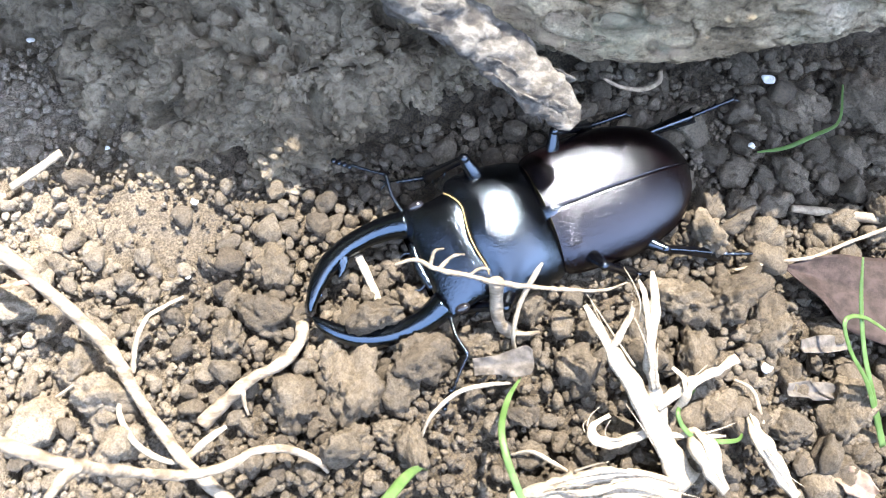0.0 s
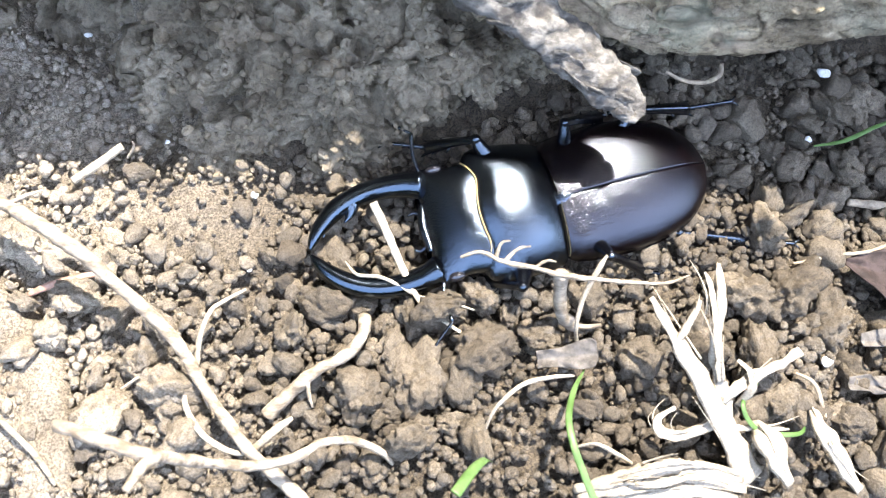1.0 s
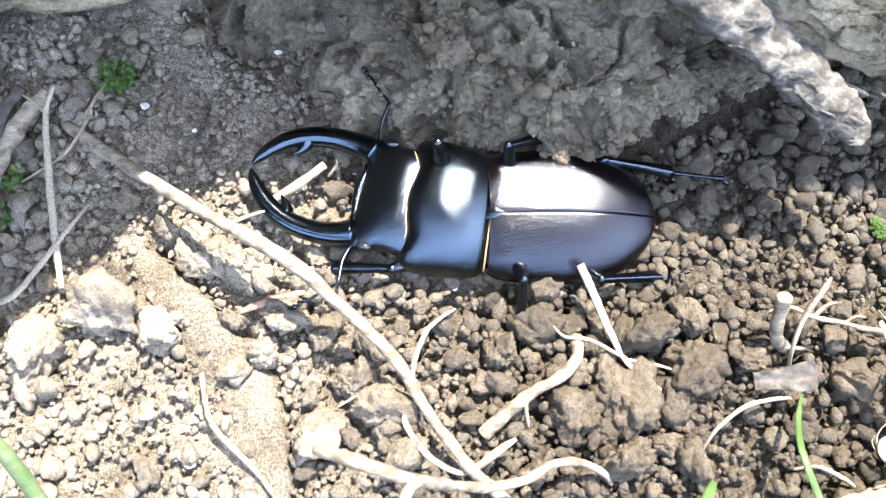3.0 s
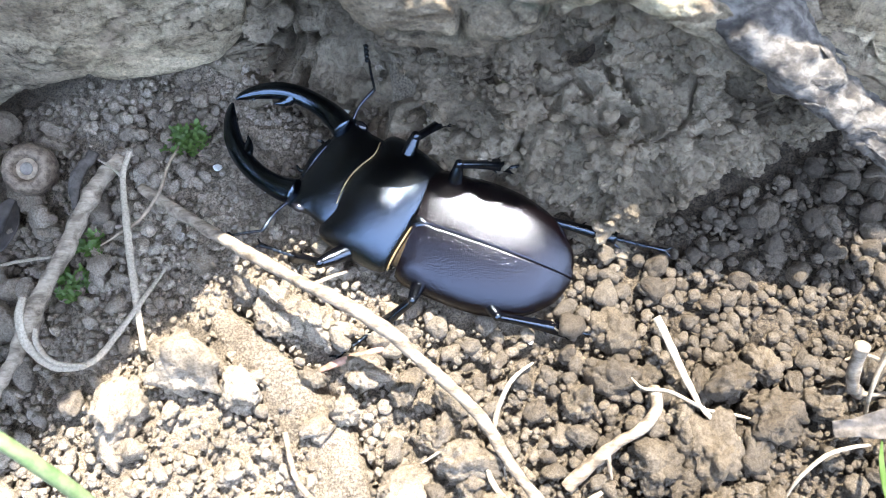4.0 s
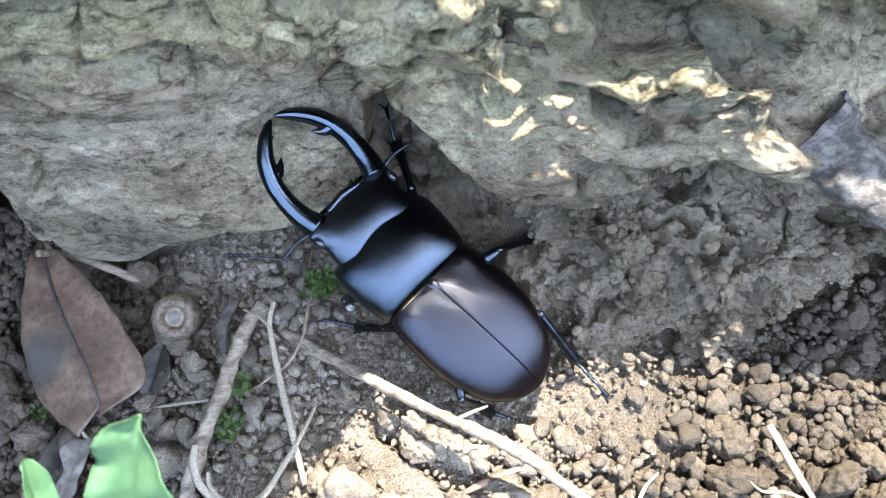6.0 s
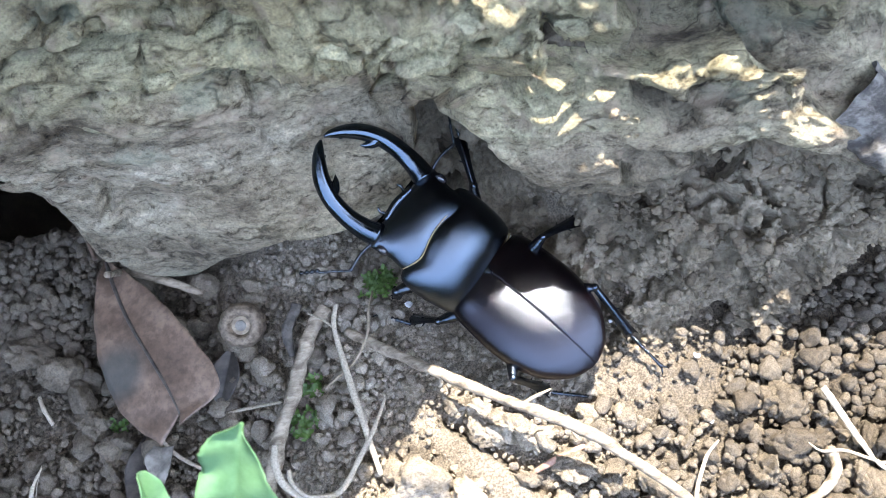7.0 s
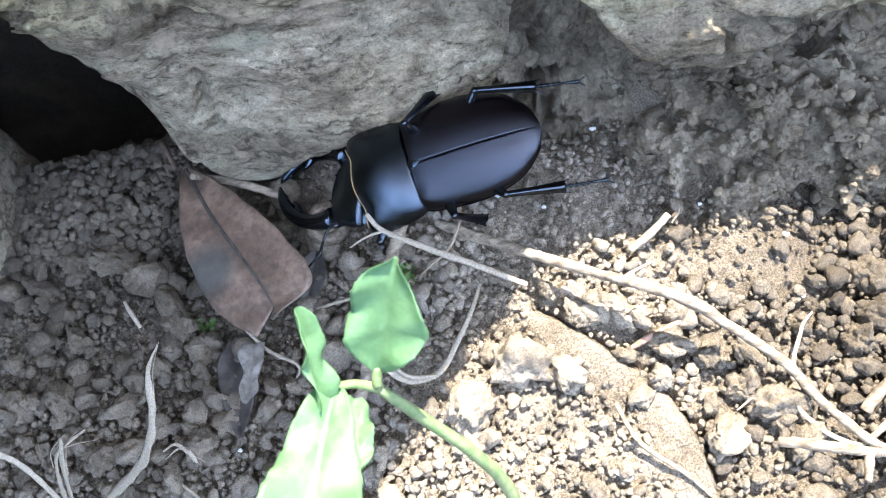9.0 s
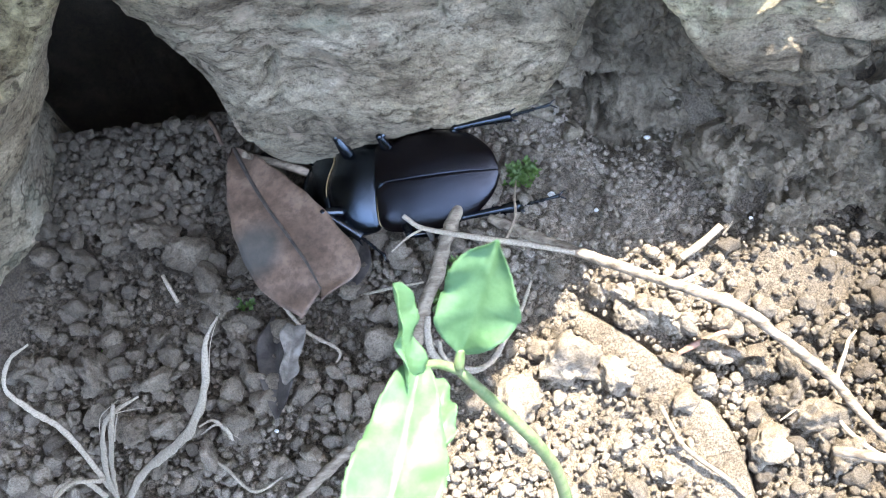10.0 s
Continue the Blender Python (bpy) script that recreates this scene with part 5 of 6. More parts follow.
white_straw = rod("white_straw", [(-23.6, 58.4, 9.0), (-21.2, 53.7, 7.0), (-18.4, 47.7, 5.0), (-15.4, 42.2, 4.0), (-11.1, 38.7, 3.0), (-8.0, 36.8, 2.0)], [0.75, 0.8, 0.7, 0.5, 0.4, 0.3], STRAW, "bleached white straw with trailing rootlets", "dry grass", 8, 60, 0.45, 0.1,
    [([(-16.3, 43.2, 4.0), (-21.8, 45.8, 5.0), (-26.3, 46.4, 5.0), (-28.6, 49.2, 4.0)], [0.35, 0.35, 0.3, 0.12]), ([(-15.8, 42.7, 4.0), (-9.9, 41.6, 4.0), (-5.7, 40.6, 3.0)], [0.35, 0.3, 0.15])])
rod("hollow_stalk", [(13.0, 46.1, 1.0), (10.6, 46.9, 5.0), (9.8, 49.4, 10.0), (9.7, 51.4, 14.0)], [1.2, 1.2, 1.15, 1.3], STICK, "upright cut stalk stub with a hollow top", "stalk", 14, 40, 1.0, 0.14,
    [([(10.3, 46.2, 3.0), (14.4, 45.5, 2.0), (17.9, 45.9, 2.0)], [0.6, 0.5, 0.3])])
trailing_rootlet = rod("trailing_rootlet", [(-7.2, 53.4, 16.0), (-3.9, 54.0, 17.0), (-0.1, 52.3, 17.0), (5.0, 51.3, 17.0), (9.7, 50.8, 15.0), (17.5, 50.9, 12.0), (27.6, 51.4, 9.0), (33.2, 53.9, 6.0)], [0.25, 0.38, 0.45, 0.42, 0.5, 0.42, 0.3, 0.15], TWIG, "tangled pale rootlet lying over the clods", "rootlet", 8, 90, 1.0, 0.3,
    [([(-0.1, 52.3, 17.0), (2.2, 54.2, 18.0), (4.2, 54.3, 19.0)], [0.35, 0.3, 0.12]), ([(-1.5, 53.0, 17.0), (-0.6, 54.8, 19.0), (0.8, 54.9, 20.0)], [0.35, 0.3, 0.12]), ([(5.0, 51.3, 17.0), (6.8, 52.2, 18.0), (8.4, 52.0, 18.0)], [0.3, 0.25, 0.1])])
rod("fine_rootlet", [(13.6, 42.3, 1.0), (12.9, 44.6, 6.0), (13.8, 48.5, 10.0), (15.9, 52.2, 14.0), (17.3, 54.3, 15.0)], [0.35, 0.4, 0.45, 0.5, 0.25], STRAW, "thin pale rootlet standing up from soil", "rootlet", 7, 40)
rod("fine_rootlet", [(-2.9, 27.4, 1.0), (-1.0, 30.6, 5.0), (3.3, 34.0, 7.0), (8.1, 35.5, 6.0), (12.5, 36.3, 4.0)], [0.25, 0.35, 0.4, 0.4, 0.25], STRAW, "thin pale arched rootlet on dark soil", "rootlet", 7, 40)
rod("fine_rootlet", [(12.5, 24.6, 1.0), (15.6, 24.7, 4.0), (19.2, 22.7, 5.0), (22.3, 21.4, 2.0)], [0.2, 0.35, 0.4, 0.3], STRAW, "thin pale curled rootlet on dark soil", "rootlet", 7, 40)
rod("fine_rootlet", [(56.1, 60.1, -5.0), (64.2, 62.1, -6.0), (72.2, 63.4, -6.5), (79.9, 66.9, -8.0), (89.9, 70.9, -9.0)], [0.25, 0.35, 0.4, 0.4, 0.4], TWIG, "thin tan rootlet trailing over the soil", "rootlet", 7, 50)
rod("fine_rootlet", [(53.5, 38.8, -4.0), (56.1, 36.8, -3.0), (57.3, 32.8, -3.5), (59.6, 26.5, -7.5)], [0.25, 0.4, 0.4, 0.25], TWIG, "thin tan rootlet trailing over the soil", "rootlet", 7, 50)
rod("fine_rootlet", [(29.1, 87.8, 18.0), (32.5, 87.3, 16.0), (37.0, 88.1, 14.0), (39.7, 89.6, 14.0), (39.8, 90.8, 16.0)], [0.25, 0.35, 0.45, 0.5, 0.4], TWIG, "thin tan rootlet hanging from the bank", "rootlet", 7, 50)
rod("fine_rootlet", [(-179.9, 87.5, -15.0), (-179.0, 80.2, -13.0), (-172.3, 70.5, -13.5), (-163.9, 64.3, -13.0), (-165.9, 60.9, -15.5)], [0.2, 0.4, 0.45, 0.4, 0.2], STRAW, "crooked pale rootlet over a dead leaf", "rootlet", 7, 60, 1.0, 0.3)
rod("fine_rootlet", [(-159.1, 78.2, -14.0), (-151.0, 77.1, -8.0), (-140.6, 75.8, -2.0)], [0.25, 0.4, 0.3], STRAW, "thin pale rootlet beside the stick", "rootlet", 7, 40)
rod("fine_rootlet", [(-66.0, 33.9, 2.0), (-59.9, 36.5, 4.0), (-52.7, 35.1, 3.0), (-50.7, 30.7, 1.0)], [0.2, 0.4, 0.4, 0.2], STRAW, "thin pale curled rootlet on sunlit soil", "rootlet", 7, 40)
rod("fine_rootlet", [(-90.6, 39.5, 2.0), (-87.4, 30.4, 3.0), (-79.2, 22.6, 2.0), (-75.2, 17.6, 1.0)], [0.5, 0.55, 0.5, 0.4], STICK, "thin brown root on sunlit soil", "rootlet", 8, 40)
rod("fine_rootlet", [(-198.9, 43.8, -11.5), (-191.3, 37.5, -9.5), (-184.6, 31.6, -9.5), (-178.1, 34.4, -10.5)], [0.3, 0.4, 0.4, 0.2], STRAW, "thin pale rootlet on shaded soil", "rootlet", 7, 40)
rod("fine_rootlet", [(-53.2, 38.2, 2.0), (-52.3, 42.5, 5.0), (-50.4, 46.5, 7.0), (-48.6, 49.1, 5.0), (-45.5, 51.8, 3.0)], [0.5, 0.5, 0.45, 0.4, 0.25], STRAW, "thin pale bent straw on sunlit soil", "dry grass", 7, 50, 0.6)
rod("grass_loop", [(-54.7, 35.0, 3.0), (-53.5, 30.3, 5.0), (-49.9, 25.5, 6.0), (-45.3, 22.9, 5.0), (-42.5, 22.9, 3.0)], [0.45, 0.55, 0.55, 0.5, 0.3], STRAW, "looped dry grass blade under the stick", "dry grass", 7, 50, 0.4)
rod("straw_chaff", [(-42.1, 23.4, 3.0), (-38.3, 26.0, 6.0), (-35.0, 28.2, 7.0)], [0.6, 0.8, 0.4], STRAW, "short split pale straw beside a root", "dry grass", 7, 24, 0.4)
rod("twig_bit", [(-84.9, 50.9, 2.0), (-80.4, 52.5, 3.0), (-71.8, 55.4, 2.0)], [0.5, 0.8, 0.5], REDTWIG, "short reddish-brown twig on crumbs", "twig", 8, 30, 0.6)
rod("grey_straw", [(-211.2, 91.4, -18.0), (-208.9, 87.3, -17.0), (-206.9, 83.4, -18.0)], [0.5, 0.6, 0.5], STRAW, "short grey straw bit on shaded crumbs", "dry grass", 7, 16, 0.7)

# ---- tufts of dead grass ----
def tuft(base, blades, label, wide=0.55):
    """A clump of dry blades from one base: each with its own path and width."""
    e = new("grass_tuft")
    tagged(e, label, "dry grass")
    e.location = Vector(base) * MM
    for path, rad in blades:
        v, f = tube((np.array(path) - np.array(base)) * MM, np.array(rad) * wide * MM, 40, 8, 0.25, 0.35, len(path))
        part("blade", mesh_of("blade", v, f, STRAW), e)
        dice = np.random.default_rng(int(1000 + abs(path[0][0]) * 7 + len(path)))
        for k in range(1 if max(rad) < 1.0 else 3):
            p = spline(np.array(path, float) - np.array(base), 9)
            a, b = sorted(dice.integers(0, 9, 2))
            b = max(b, min(a + 4, 8))
            a = min(a, b - 3)
            q = p[a:b + 1] + np.linspace(0.2, 1, b + 1 - a)[:, None] ** 2 * dice.normal(0, 1.5, 3) + dice.normal(0, 0.35 * max(rad), 3) * (1, 1, 0.3) + (0, 0, 0.3)
            v, f = tube(q * MM, np.linspace(0.22, 0.05, len(q)) * MM, 20, 5, 0.6)
            part("fibre", mesh_of("fibre", v, f, STRAW), e)
    return e


tuft((41.9, 20.9, -2.5), [
    ([(42.3, 19.7, -0.5), (38.2, 24.7, 4.5), (32.8, 33.0, 10.5), (28.0, 39.7, 14.0), (23.9, 46.7, 16.0)], [3.2, 2.8, 2.0, 1.3, 0.5]),
    ([(40.8, 20.6, -0.0), (36.7, 31.8, 7.0), (34.9, 40.2, 12.0), (35.4, 46.3, 16.0), (35.1, 52.3, 17.0)], [2.2, 1.6, 1.1, 0.9, 0.5]),
    ([(36.0, 34.2, 9.0), (34.3, 42.1, 15.5), (33.6, 48.5, 16.5), (32.6, 50.6, 17.5)], [1.0, 0.7, 0.5, 0.2]),
    ([(28.0, 39.7, 14.0), (30.0, 42.8, 16.5), (31.5, 45.8, 17.5)], [0.8, 0.7, 0.3]),
    ([(36.0, 31.6, 8.0), (42.1, 35.5, 7.5), (47.6, 38.3, 6.0), (52.0, 40.9, 3.5)], [1.2, 1.1, 0.9, 0.9]),
    ([(39.8, 31.4, 4.0), (41.3, 33.5, 8.0), (40.9, 36.1, 9.0), (39.0, 37.9, 9.5)], [0.7, 0.8, 0.6, 0.3]),
    ([(35.3, 28.2, 6.0), (29.6, 25.9, 5.5), (26.2, 26.3, 6.0), (25.7, 28.5, 7.0), (28.5, 30.3, 7.5)], [1.0, 1.2, 1.1, 0.8, 0.4]),
    ([(38.4, 27.5, 4.5), (44.8, 27.9, 2.0), (50.0, 28.2, -1.0)], [0.6, 0.6, 0.3]),
    ([(43.1, 29.0, 1.5), (44.2, 25.6, 5.0), (45.4, 22.0, 4.5), (48.6, 18.7, 0.5)], [1.2, 2.4, 2.3, 1.0]),
    ([(55.5, 32.2, -3.0), (55.5, 27.3, -0.0), (59.0, 22.3, -2.0), (63.1, 18.5, -6.5)], [0.9, 1.8, 1.6, 1.2]),
], "bleached dry grass tuft with split frayed sheaths", 0.9)
tuft((29.3, 18.8, -0.5), [
    ([(11.7, 17.4, 3.0), (18.7, 18.6, 8.0), (25.7, 19.9, 10.0), (33.4, 19.8, 7.5), (40.2, 19.5, 2.0)], [1.4, 2.4, 2.6, 2.2, 1.2]),
    ([(12.2, 16.0, 3.0), (19.5, 17.2, 8.0), (26.7, 18.5, 9.0), (34.4, 18.3, 6.5), (40.5, 17.6, 2.0)], [1.2, 2.0, 2.4, 2.0, 1.0]),
    ([(14.4, 14.7, 4.0), (21.3, 15.9, 8.0), (29.4, 17.0, 8.5), (38.9, 16.2, 2.5)], [1.4, 2.2, 2.4, 1.2]),
    ([(16.6, 17.9, 6.0), (21.9, 19.3, 11.0), (29.2, 20.5, 10.5), (34.4, 20.5, 7.5)], [0.5, 1.0, 1.0, 0.4]),
    ([(20.4, 19.6, 9.0), (25.4, 20.8, 12.0), (30.1, 20.8, 10.5)], [0.5, 0.9, 0.5]),
    ([(19.0, 18.0, 9.0), (23.6, 17.4, 11.0), (30.0, 18.7, 10.5), (36.1, 17.9, 7.0)], [0.4, 0.8, 0.8, 0.3]),
], "pale fibrous dead grass base lying on soil")
tuft((-217.4, 31.2, -12.5), [
    ([(-214.9, 31.9, -9.5), (-206.8, 37.7, -0.5), (-193.8, 42.1, 11.0), (-186.4, 49.0, 21.5), (-184.3, 56.7, 28.0), (-180.9, 61.6, 30.5)], [1.3, 1.4, 1.5, 1.1, 0.8, 0.4]),
    ([(-216.6, 30.8, -9.5), (-212.1, 36.2, 5.5), (-206.2, 41.6, 21.0), (-203.0, 46.3, 28.0)], [1.1, 1.1, 1.0, 0.5]),
    ([(-216.2, 30.8, -9.5), (-213.4, 36.3, 5.5), (-208.8, 42.2, 19.0), (-205.0, 44.9, 24.5), (-197.8, 47.3, 28.0)], [1.0, 1.0, 0.9, 0.7, 0.3]),
    ([(-216.2, 34.1, -4.5), (-220.5, 44.9, 10.5), (-224.9, 49.0, 17.5), (-228.9, 53.2, 22.5), (-227.1, 58.4, 25.5), (-222.6, 61.3, 26.5)], [0.7, 0.75, 0.75, 0.7, 0.6, 0.3]),
    ([(-218.4, 33.2, -6.5), (-220.7, 36.1, 3.5), (-224.8, 31.1, 7.5)], [0.8, 0.7, 0.4]),
    ([(-215.9, 36.1, -0.5), (-223.5, 34.9, 5.5), (-226.7, 30.5, 3.5)], [0.6, 0.5, 0.3]),
], "tall dry grass tuft rising before the shaded hollow", 0.85)
tuft((-191.2, 43.4, -13.5), [
    ([(-199.4, 47.9, -11.0), (-194.5, 49.0, -8.5), (-191.2, 46.7, -9.0), (-189.9, 43.6, -11.5)], [0.4, 0.7, 0.9, 0.5]),
    ([(-198.0, 46.4, -11.0), (-193.3, 48.0, -9.0), (-190.8, 45.1, -11.5)], [0.3, 0.5, 0.4]),
], "small curl of dry grass on shaded soil")


def blade(path, rad, label):
    v, f = tube(np.array(path) * MM, np.array(rad) * 0.66 * MM, 50, 10, 0.3)
    return thing("green_grass", (v, f), GREEN, label, "grass")


blade([(14.1, 37.1, 5.0), (11.6, 32.7, 9.0), (10.2, 27.6, 12.0), (10.7, 23.0, 13.0), (12.4, 18.3, 12.0), (14.3, 14.2, 10.0)], [0.25, 0.7, 0.85, 0.9, 0.9, 0.9], "bright green curved grass blade")
blade([(-1.8, 21.6, 4.0), (-3.3, 21.2, 9.0), (-5.2, 19.2, 13.0), (-8.0, 15.3, 16.0)], [0.2, 0.9, 1.3, 1.4], "broad pale green grass blade bending over")
blade([(74.1, 57.8, 9.0), (74.5, 51.3, 5.0), (75.5, 43.1, 1.0), (77.9, 36.0, -3.5), (81.3, 27.9, -10.0)], [0.3, 0.6, 0.7, 0.9, 1.1], "slender green grass blade standing up")
blade([(82.1, 47.1, -2.0), (75.0, 48.3, 4.0), (70.2, 46.8, 7.0), (71.9, 42.5, 3.5), (76.3, 37.6, -1.5), (80.1, 30.7, -8.0)], [0.4, 0.6, 0.6, 0.6, 0.7, 0.9], "bent green grass blade with drooping tip")
blade([(63.7, 85.5, -6.0), (69.3, 86.3, -5.5), (75.5, 89.3, -6.0), (82.1, 93.7, -8.0), (84.7, 102.9, -9.0)], [0.3, 0.7, 0.7, 0.5, 0.3], "pale green grass blade lying on clods")
blade([(44.5, 35.7, 2.0), (40.2, 31.0, 6.0), (43.5, 27.3, 3.0), (51.6, 27.5, -1.5), (54.2, 29.8, -3.5)], [0.3, 0.6, 0.7, 0.6, 0.2], "twisted bluish-green grass blade in the tuft")


# ---- leaves ----
def leaf_shape(base, tip, up, left, right, fold=0.15, droop=0.0, wave=0.0, n=40, m=17, thick=0.25, seed=0, teeth=0.0):
    """A leaf from base to tip (metres): half widths along it, folded at its midrib; closed, with thickness."""
    base, tip = np.array(base, float), np.array(tip, float)
    L = np.linalg.norm(tip - base)
    x = (tip - base) / L
    y = np.cross(np.array(up, float), x)
    y /= np.linalg.norm(y)
    z = np.cross(x, y)
    s = np.linspace(0, 1, n)
    wl, wr = spline(np.array(left, float), 200), spline(np.array(right, float), 200)
    rows = []
    for si in s:
        a = np.interp(si, wl[:, 0], wl[:, 1])
        b = np.interp(si, wr[:, 0], wr[:, 1])
        jag = 1 + teeth * ((si * 11 + 0.8 * math.sin(si * 7 + seed)) % 1.0 - 0.5) + teeth * 1.4 * math.sin(si * 10 + seed * 2)
        a, b = a * jag, b * (2 - jag) if teeth else b
        q = np.linspace(-1, 1, m)
        off = np.where(q < 0, q * b, q * a)
        lift = fold * np.abs(off) + wave * (np.sin(si * 9 + seed) * np.abs(q) ** 2 + 0.6 * np.sin(si * 17 + 3 * q + seed) * np.abs(q)) - droop * si * si * L - 0.00035 * np.exp(-(off / 0.0007) ** 2)
        rows.append(base + x * (si * L) + np.outer(off, y) + np.outer(lift, z))
    P = np.array(rows).reshape(-1, 3)
    Q = P - z * thick * MM
    f = grid_faces(n, m)
    g = [tuple(k) for k in f] + [tuple((k + n * m)[::-1]) for k in f]
    ring = [i * m for i in range(n)] + [(n - 1) * m + j for j in range(1, m)] + [i * m + m - 1 for i in range(n - 2, -1, -1)] + [j for j in range(m - 2, 0, -1)]
    o = n * m
    g += [(ring[k], ring[k - 1], ring[k - 1] + o, ring[k] + o) for k in range(len(ring))]
    return np.vstack([P, Q]), g


def leaf_between(left, mid, right, m=9, n=60, thick=0.25, cup=0.0009, seed=0):
    """A leaf blade between its two edges and its midrib (lines in millimetres), cupped and wavy, with thickness."""
    l, c, r = (spline(np.array(q, float), n) * MM for q in (left, mid, right))
    q = np.linspace(0, 1, m)
    half = lambda e: c[:, None] + (e - c)[:, None] * q[None, :, None]
    P = np.concatenate([half(l)[:, ::-1], half(r)[:, 1:]], 1)
    k = np.abs(np.linspace(-1, 1, 2 * m - 1))[None]
    s = np.linspace(0, 1, n)[:, None]
    P[..., 2] += cup * (k * k + 0.35 * k * np.sin(s * 14 + seed) + 0.25 * k * np.sin(s * 31 + 4 * k))
    P[..., :2] += 0.0001 * (k > 0.95)[..., None] * np.sin(s * 47 + seed)[..., None]
    w = 2 * m - 1
    f = grid_faces(n, w)
    P = P.reshape(-1, 3)
    Q = P - (0, 0, thick * MM)
    o = n * w
    g = [tuple(x) for x in f] + [tuple((x + o)[::-1]) for x in f]
    ring = [i * w for i in range(n)] + [(n - 1) * w + j for j in range(1, w)] + [i * w + w - 1 for i in range(n - 2, -1, -1)] + list(range(w - 2, 0, -1))
    g += [(ring[x], ring[x - 1], ring[x - 1] + o, ring[x] + o) for x in range(len(ring))]
    return np.vstack([P, Q]), g


MID = [(-190.1, 123.9, -12.0), (-185.3, 113.4, -8.0), (-179.7, 102.4, -5.0), (-173.7, 92.3, -3.0), (-168.8, 83.8, -2.0), (-165.7, 76.9, -2.0)]
dead = thing("dead_leaf", leaf_between([(-190.6, 123.9, -12.0), (-190.9, 114.7, -9.0), (-189.9, 102.4, -7.0), (-186.2, 89.2, -6.0), (-180.4, 78.4, -5.0), (-170.7, 70.1, -4.0)], MID, [(-189.5, 123.8, -12.0), (-181.0, 116.8, -8.0), (-170.8, 106.2, -5.0), (-162.2, 95.1, -3.0), (-155.5, 81.9, -2.0), (-165.5, 73.6, -2.0)]), DEADLEAF, "broad brown dead leaf with a dark grey stain", "leaf")
v, f = tube((np.array(MID) + (0, 0, 0.15)) * MM, [0.0006, 0.0005, 0.00045, 0.0004, 0.00035, 0.0002], 50, 8, 0.7)
part("midrib", mesh_of("midrib", v, f, DARKLEAF), dead, "dark thin midrib")
v, f = tube([(-0.1975, 0.1345, -0.014), (-0.1952, 0.130, -0.0125), (-0.1935, 0.1255, -0.0123)], [0.0008, 0.0007, 0.0006], 14, 8)
part("leaf_stalk", mesh_of("leaf_stalk", v, f, DEADLEAF), dead)
small = thing("dead_leaf", leaf_shape((-0.1803, 0.0763, -0.0170), (-0.1797, 0.0486, -0.0125), (0, 0, 1), [(0, 0.001), (0.3, 0.005), (0.6, 0.0052), (0.85, 0.003), (1, 0.0004)], [(0, 0.001), (0.3, 0.0045), (0.6, 0.004), (0.85, 0.002), (1, 0.0004)], 0.5, 0.0, 0.0004), DARKLEAF, "narrow folded dark dead leaf on crumbs", "leaf")
thing("leaf_fragment", leaf_shape((-0.1747, 0.0720, -0.0125), (-0.1766, 0.0562, -0.0090), (0.3, 0, 1), [(0, 0.0028), (0.3, 0.003), (0.6, 0.0022), (0.8, 0.0028), (1, 0.0005)], [(0, 0.002), (0.25, 0.0034), (0.5, 0.0015), (0.8, 0.002), (1, 0.0008)], 0.35, 0.0, 0.0005), GREYLEAF, "torn pale grey scrap of dead leaf", "leaf")
thing("dead_leaf", leaf_shape((-0.1566, 0.0940, -0.0130), (-0.1605, 0.0809, -0.0145), (0, 0, 1), [(0, 0.001), (0.4, 0.004), (0.8, 0.003), (1, 0.0004)], [(0, 0.001), (0.4, 0.004), (0.8, 0.003), (1, 0.0004)], 0.3), DARKLEAF, "small dark dead leaf under a larger one", "leaf")
thing("dead_leaf", leaf_shape((0.0669, 0.0616, -0.0070), (0.0943, 0.0518, -0.0070), (0, 0, 1), [(0, 0.0004), (0.2, 0.004), (0.5, 0.0075), (0.8, 0.008), (1, 0.004)], [(0, 0.0004), (0.2, 0.004), (0.5, 0.0085), (0.8, 0.009), (1, 0.004)], 0.08, 0.0, 0.0008), PURPLELEAF, "purplish-brown dead leaf lying on clods", "leaf")
thing("leaf_fragment", leaf_shape((0.0060, 0.0388, 0.0050), (0.0162, 0.0394, 0.0070), (0, -0.2, 1), [(0, 0.0015), (0.35, 0.0016), (0.6, 0.0022), (0.9, 0.0028), (1, 0.002)], [(0, 0.0015), (0.35, 0.0016), (0.6, 0.0022), (0.9, 0.0022), (1, 0.001)], 0.1, 0.0, 0.0005), SCRAP, "thin grey-brown leaf scrap on clods", "leaf")
thing("leaf_fragment", leaf_shape((0.0678, 0.0456, -0.0070), (0.0788, 0.0468, -0.0100), (0, 0, 1), [(0, 0.0015), (0.5, 0.0022), (1, 0.0008)], [(0, 0.001), (0.5, 0.0012), (1, 0.0005)], 0.2), SCRAP, "thin grey-brown leaf scrap on clods", "leaf")
thing("leaf_fragment", leaf_shape((0.0638, 0.0374, -0.0060), (0.0761, 0.0374, -0.0095), (0, 0, 1), [(0, 0.0012), (0.5, 0.002), (1, 0.001)], [(0, 0.0012), (0.5, 0.0015), (1, 0.001)], 0.2, 0, 0.0006), SCRAP, "pale tan leaf scrap on dark soil", "leaf")
thing("leaf_fragment", leaf_shape((0.0707, 0.0232, -0.0090), (0.0784, 0.0189, -0.0095), (0, 0, 1), [(0, 0.001), (0.5, 0.003), (1, 0.001)], [(0, 0.001), (0.5, 0.002), (1, 0.001)], 0.3, 0, 0.0006), DEADLEAF, "torn brown leaf scrap on dark soil", "leaf")


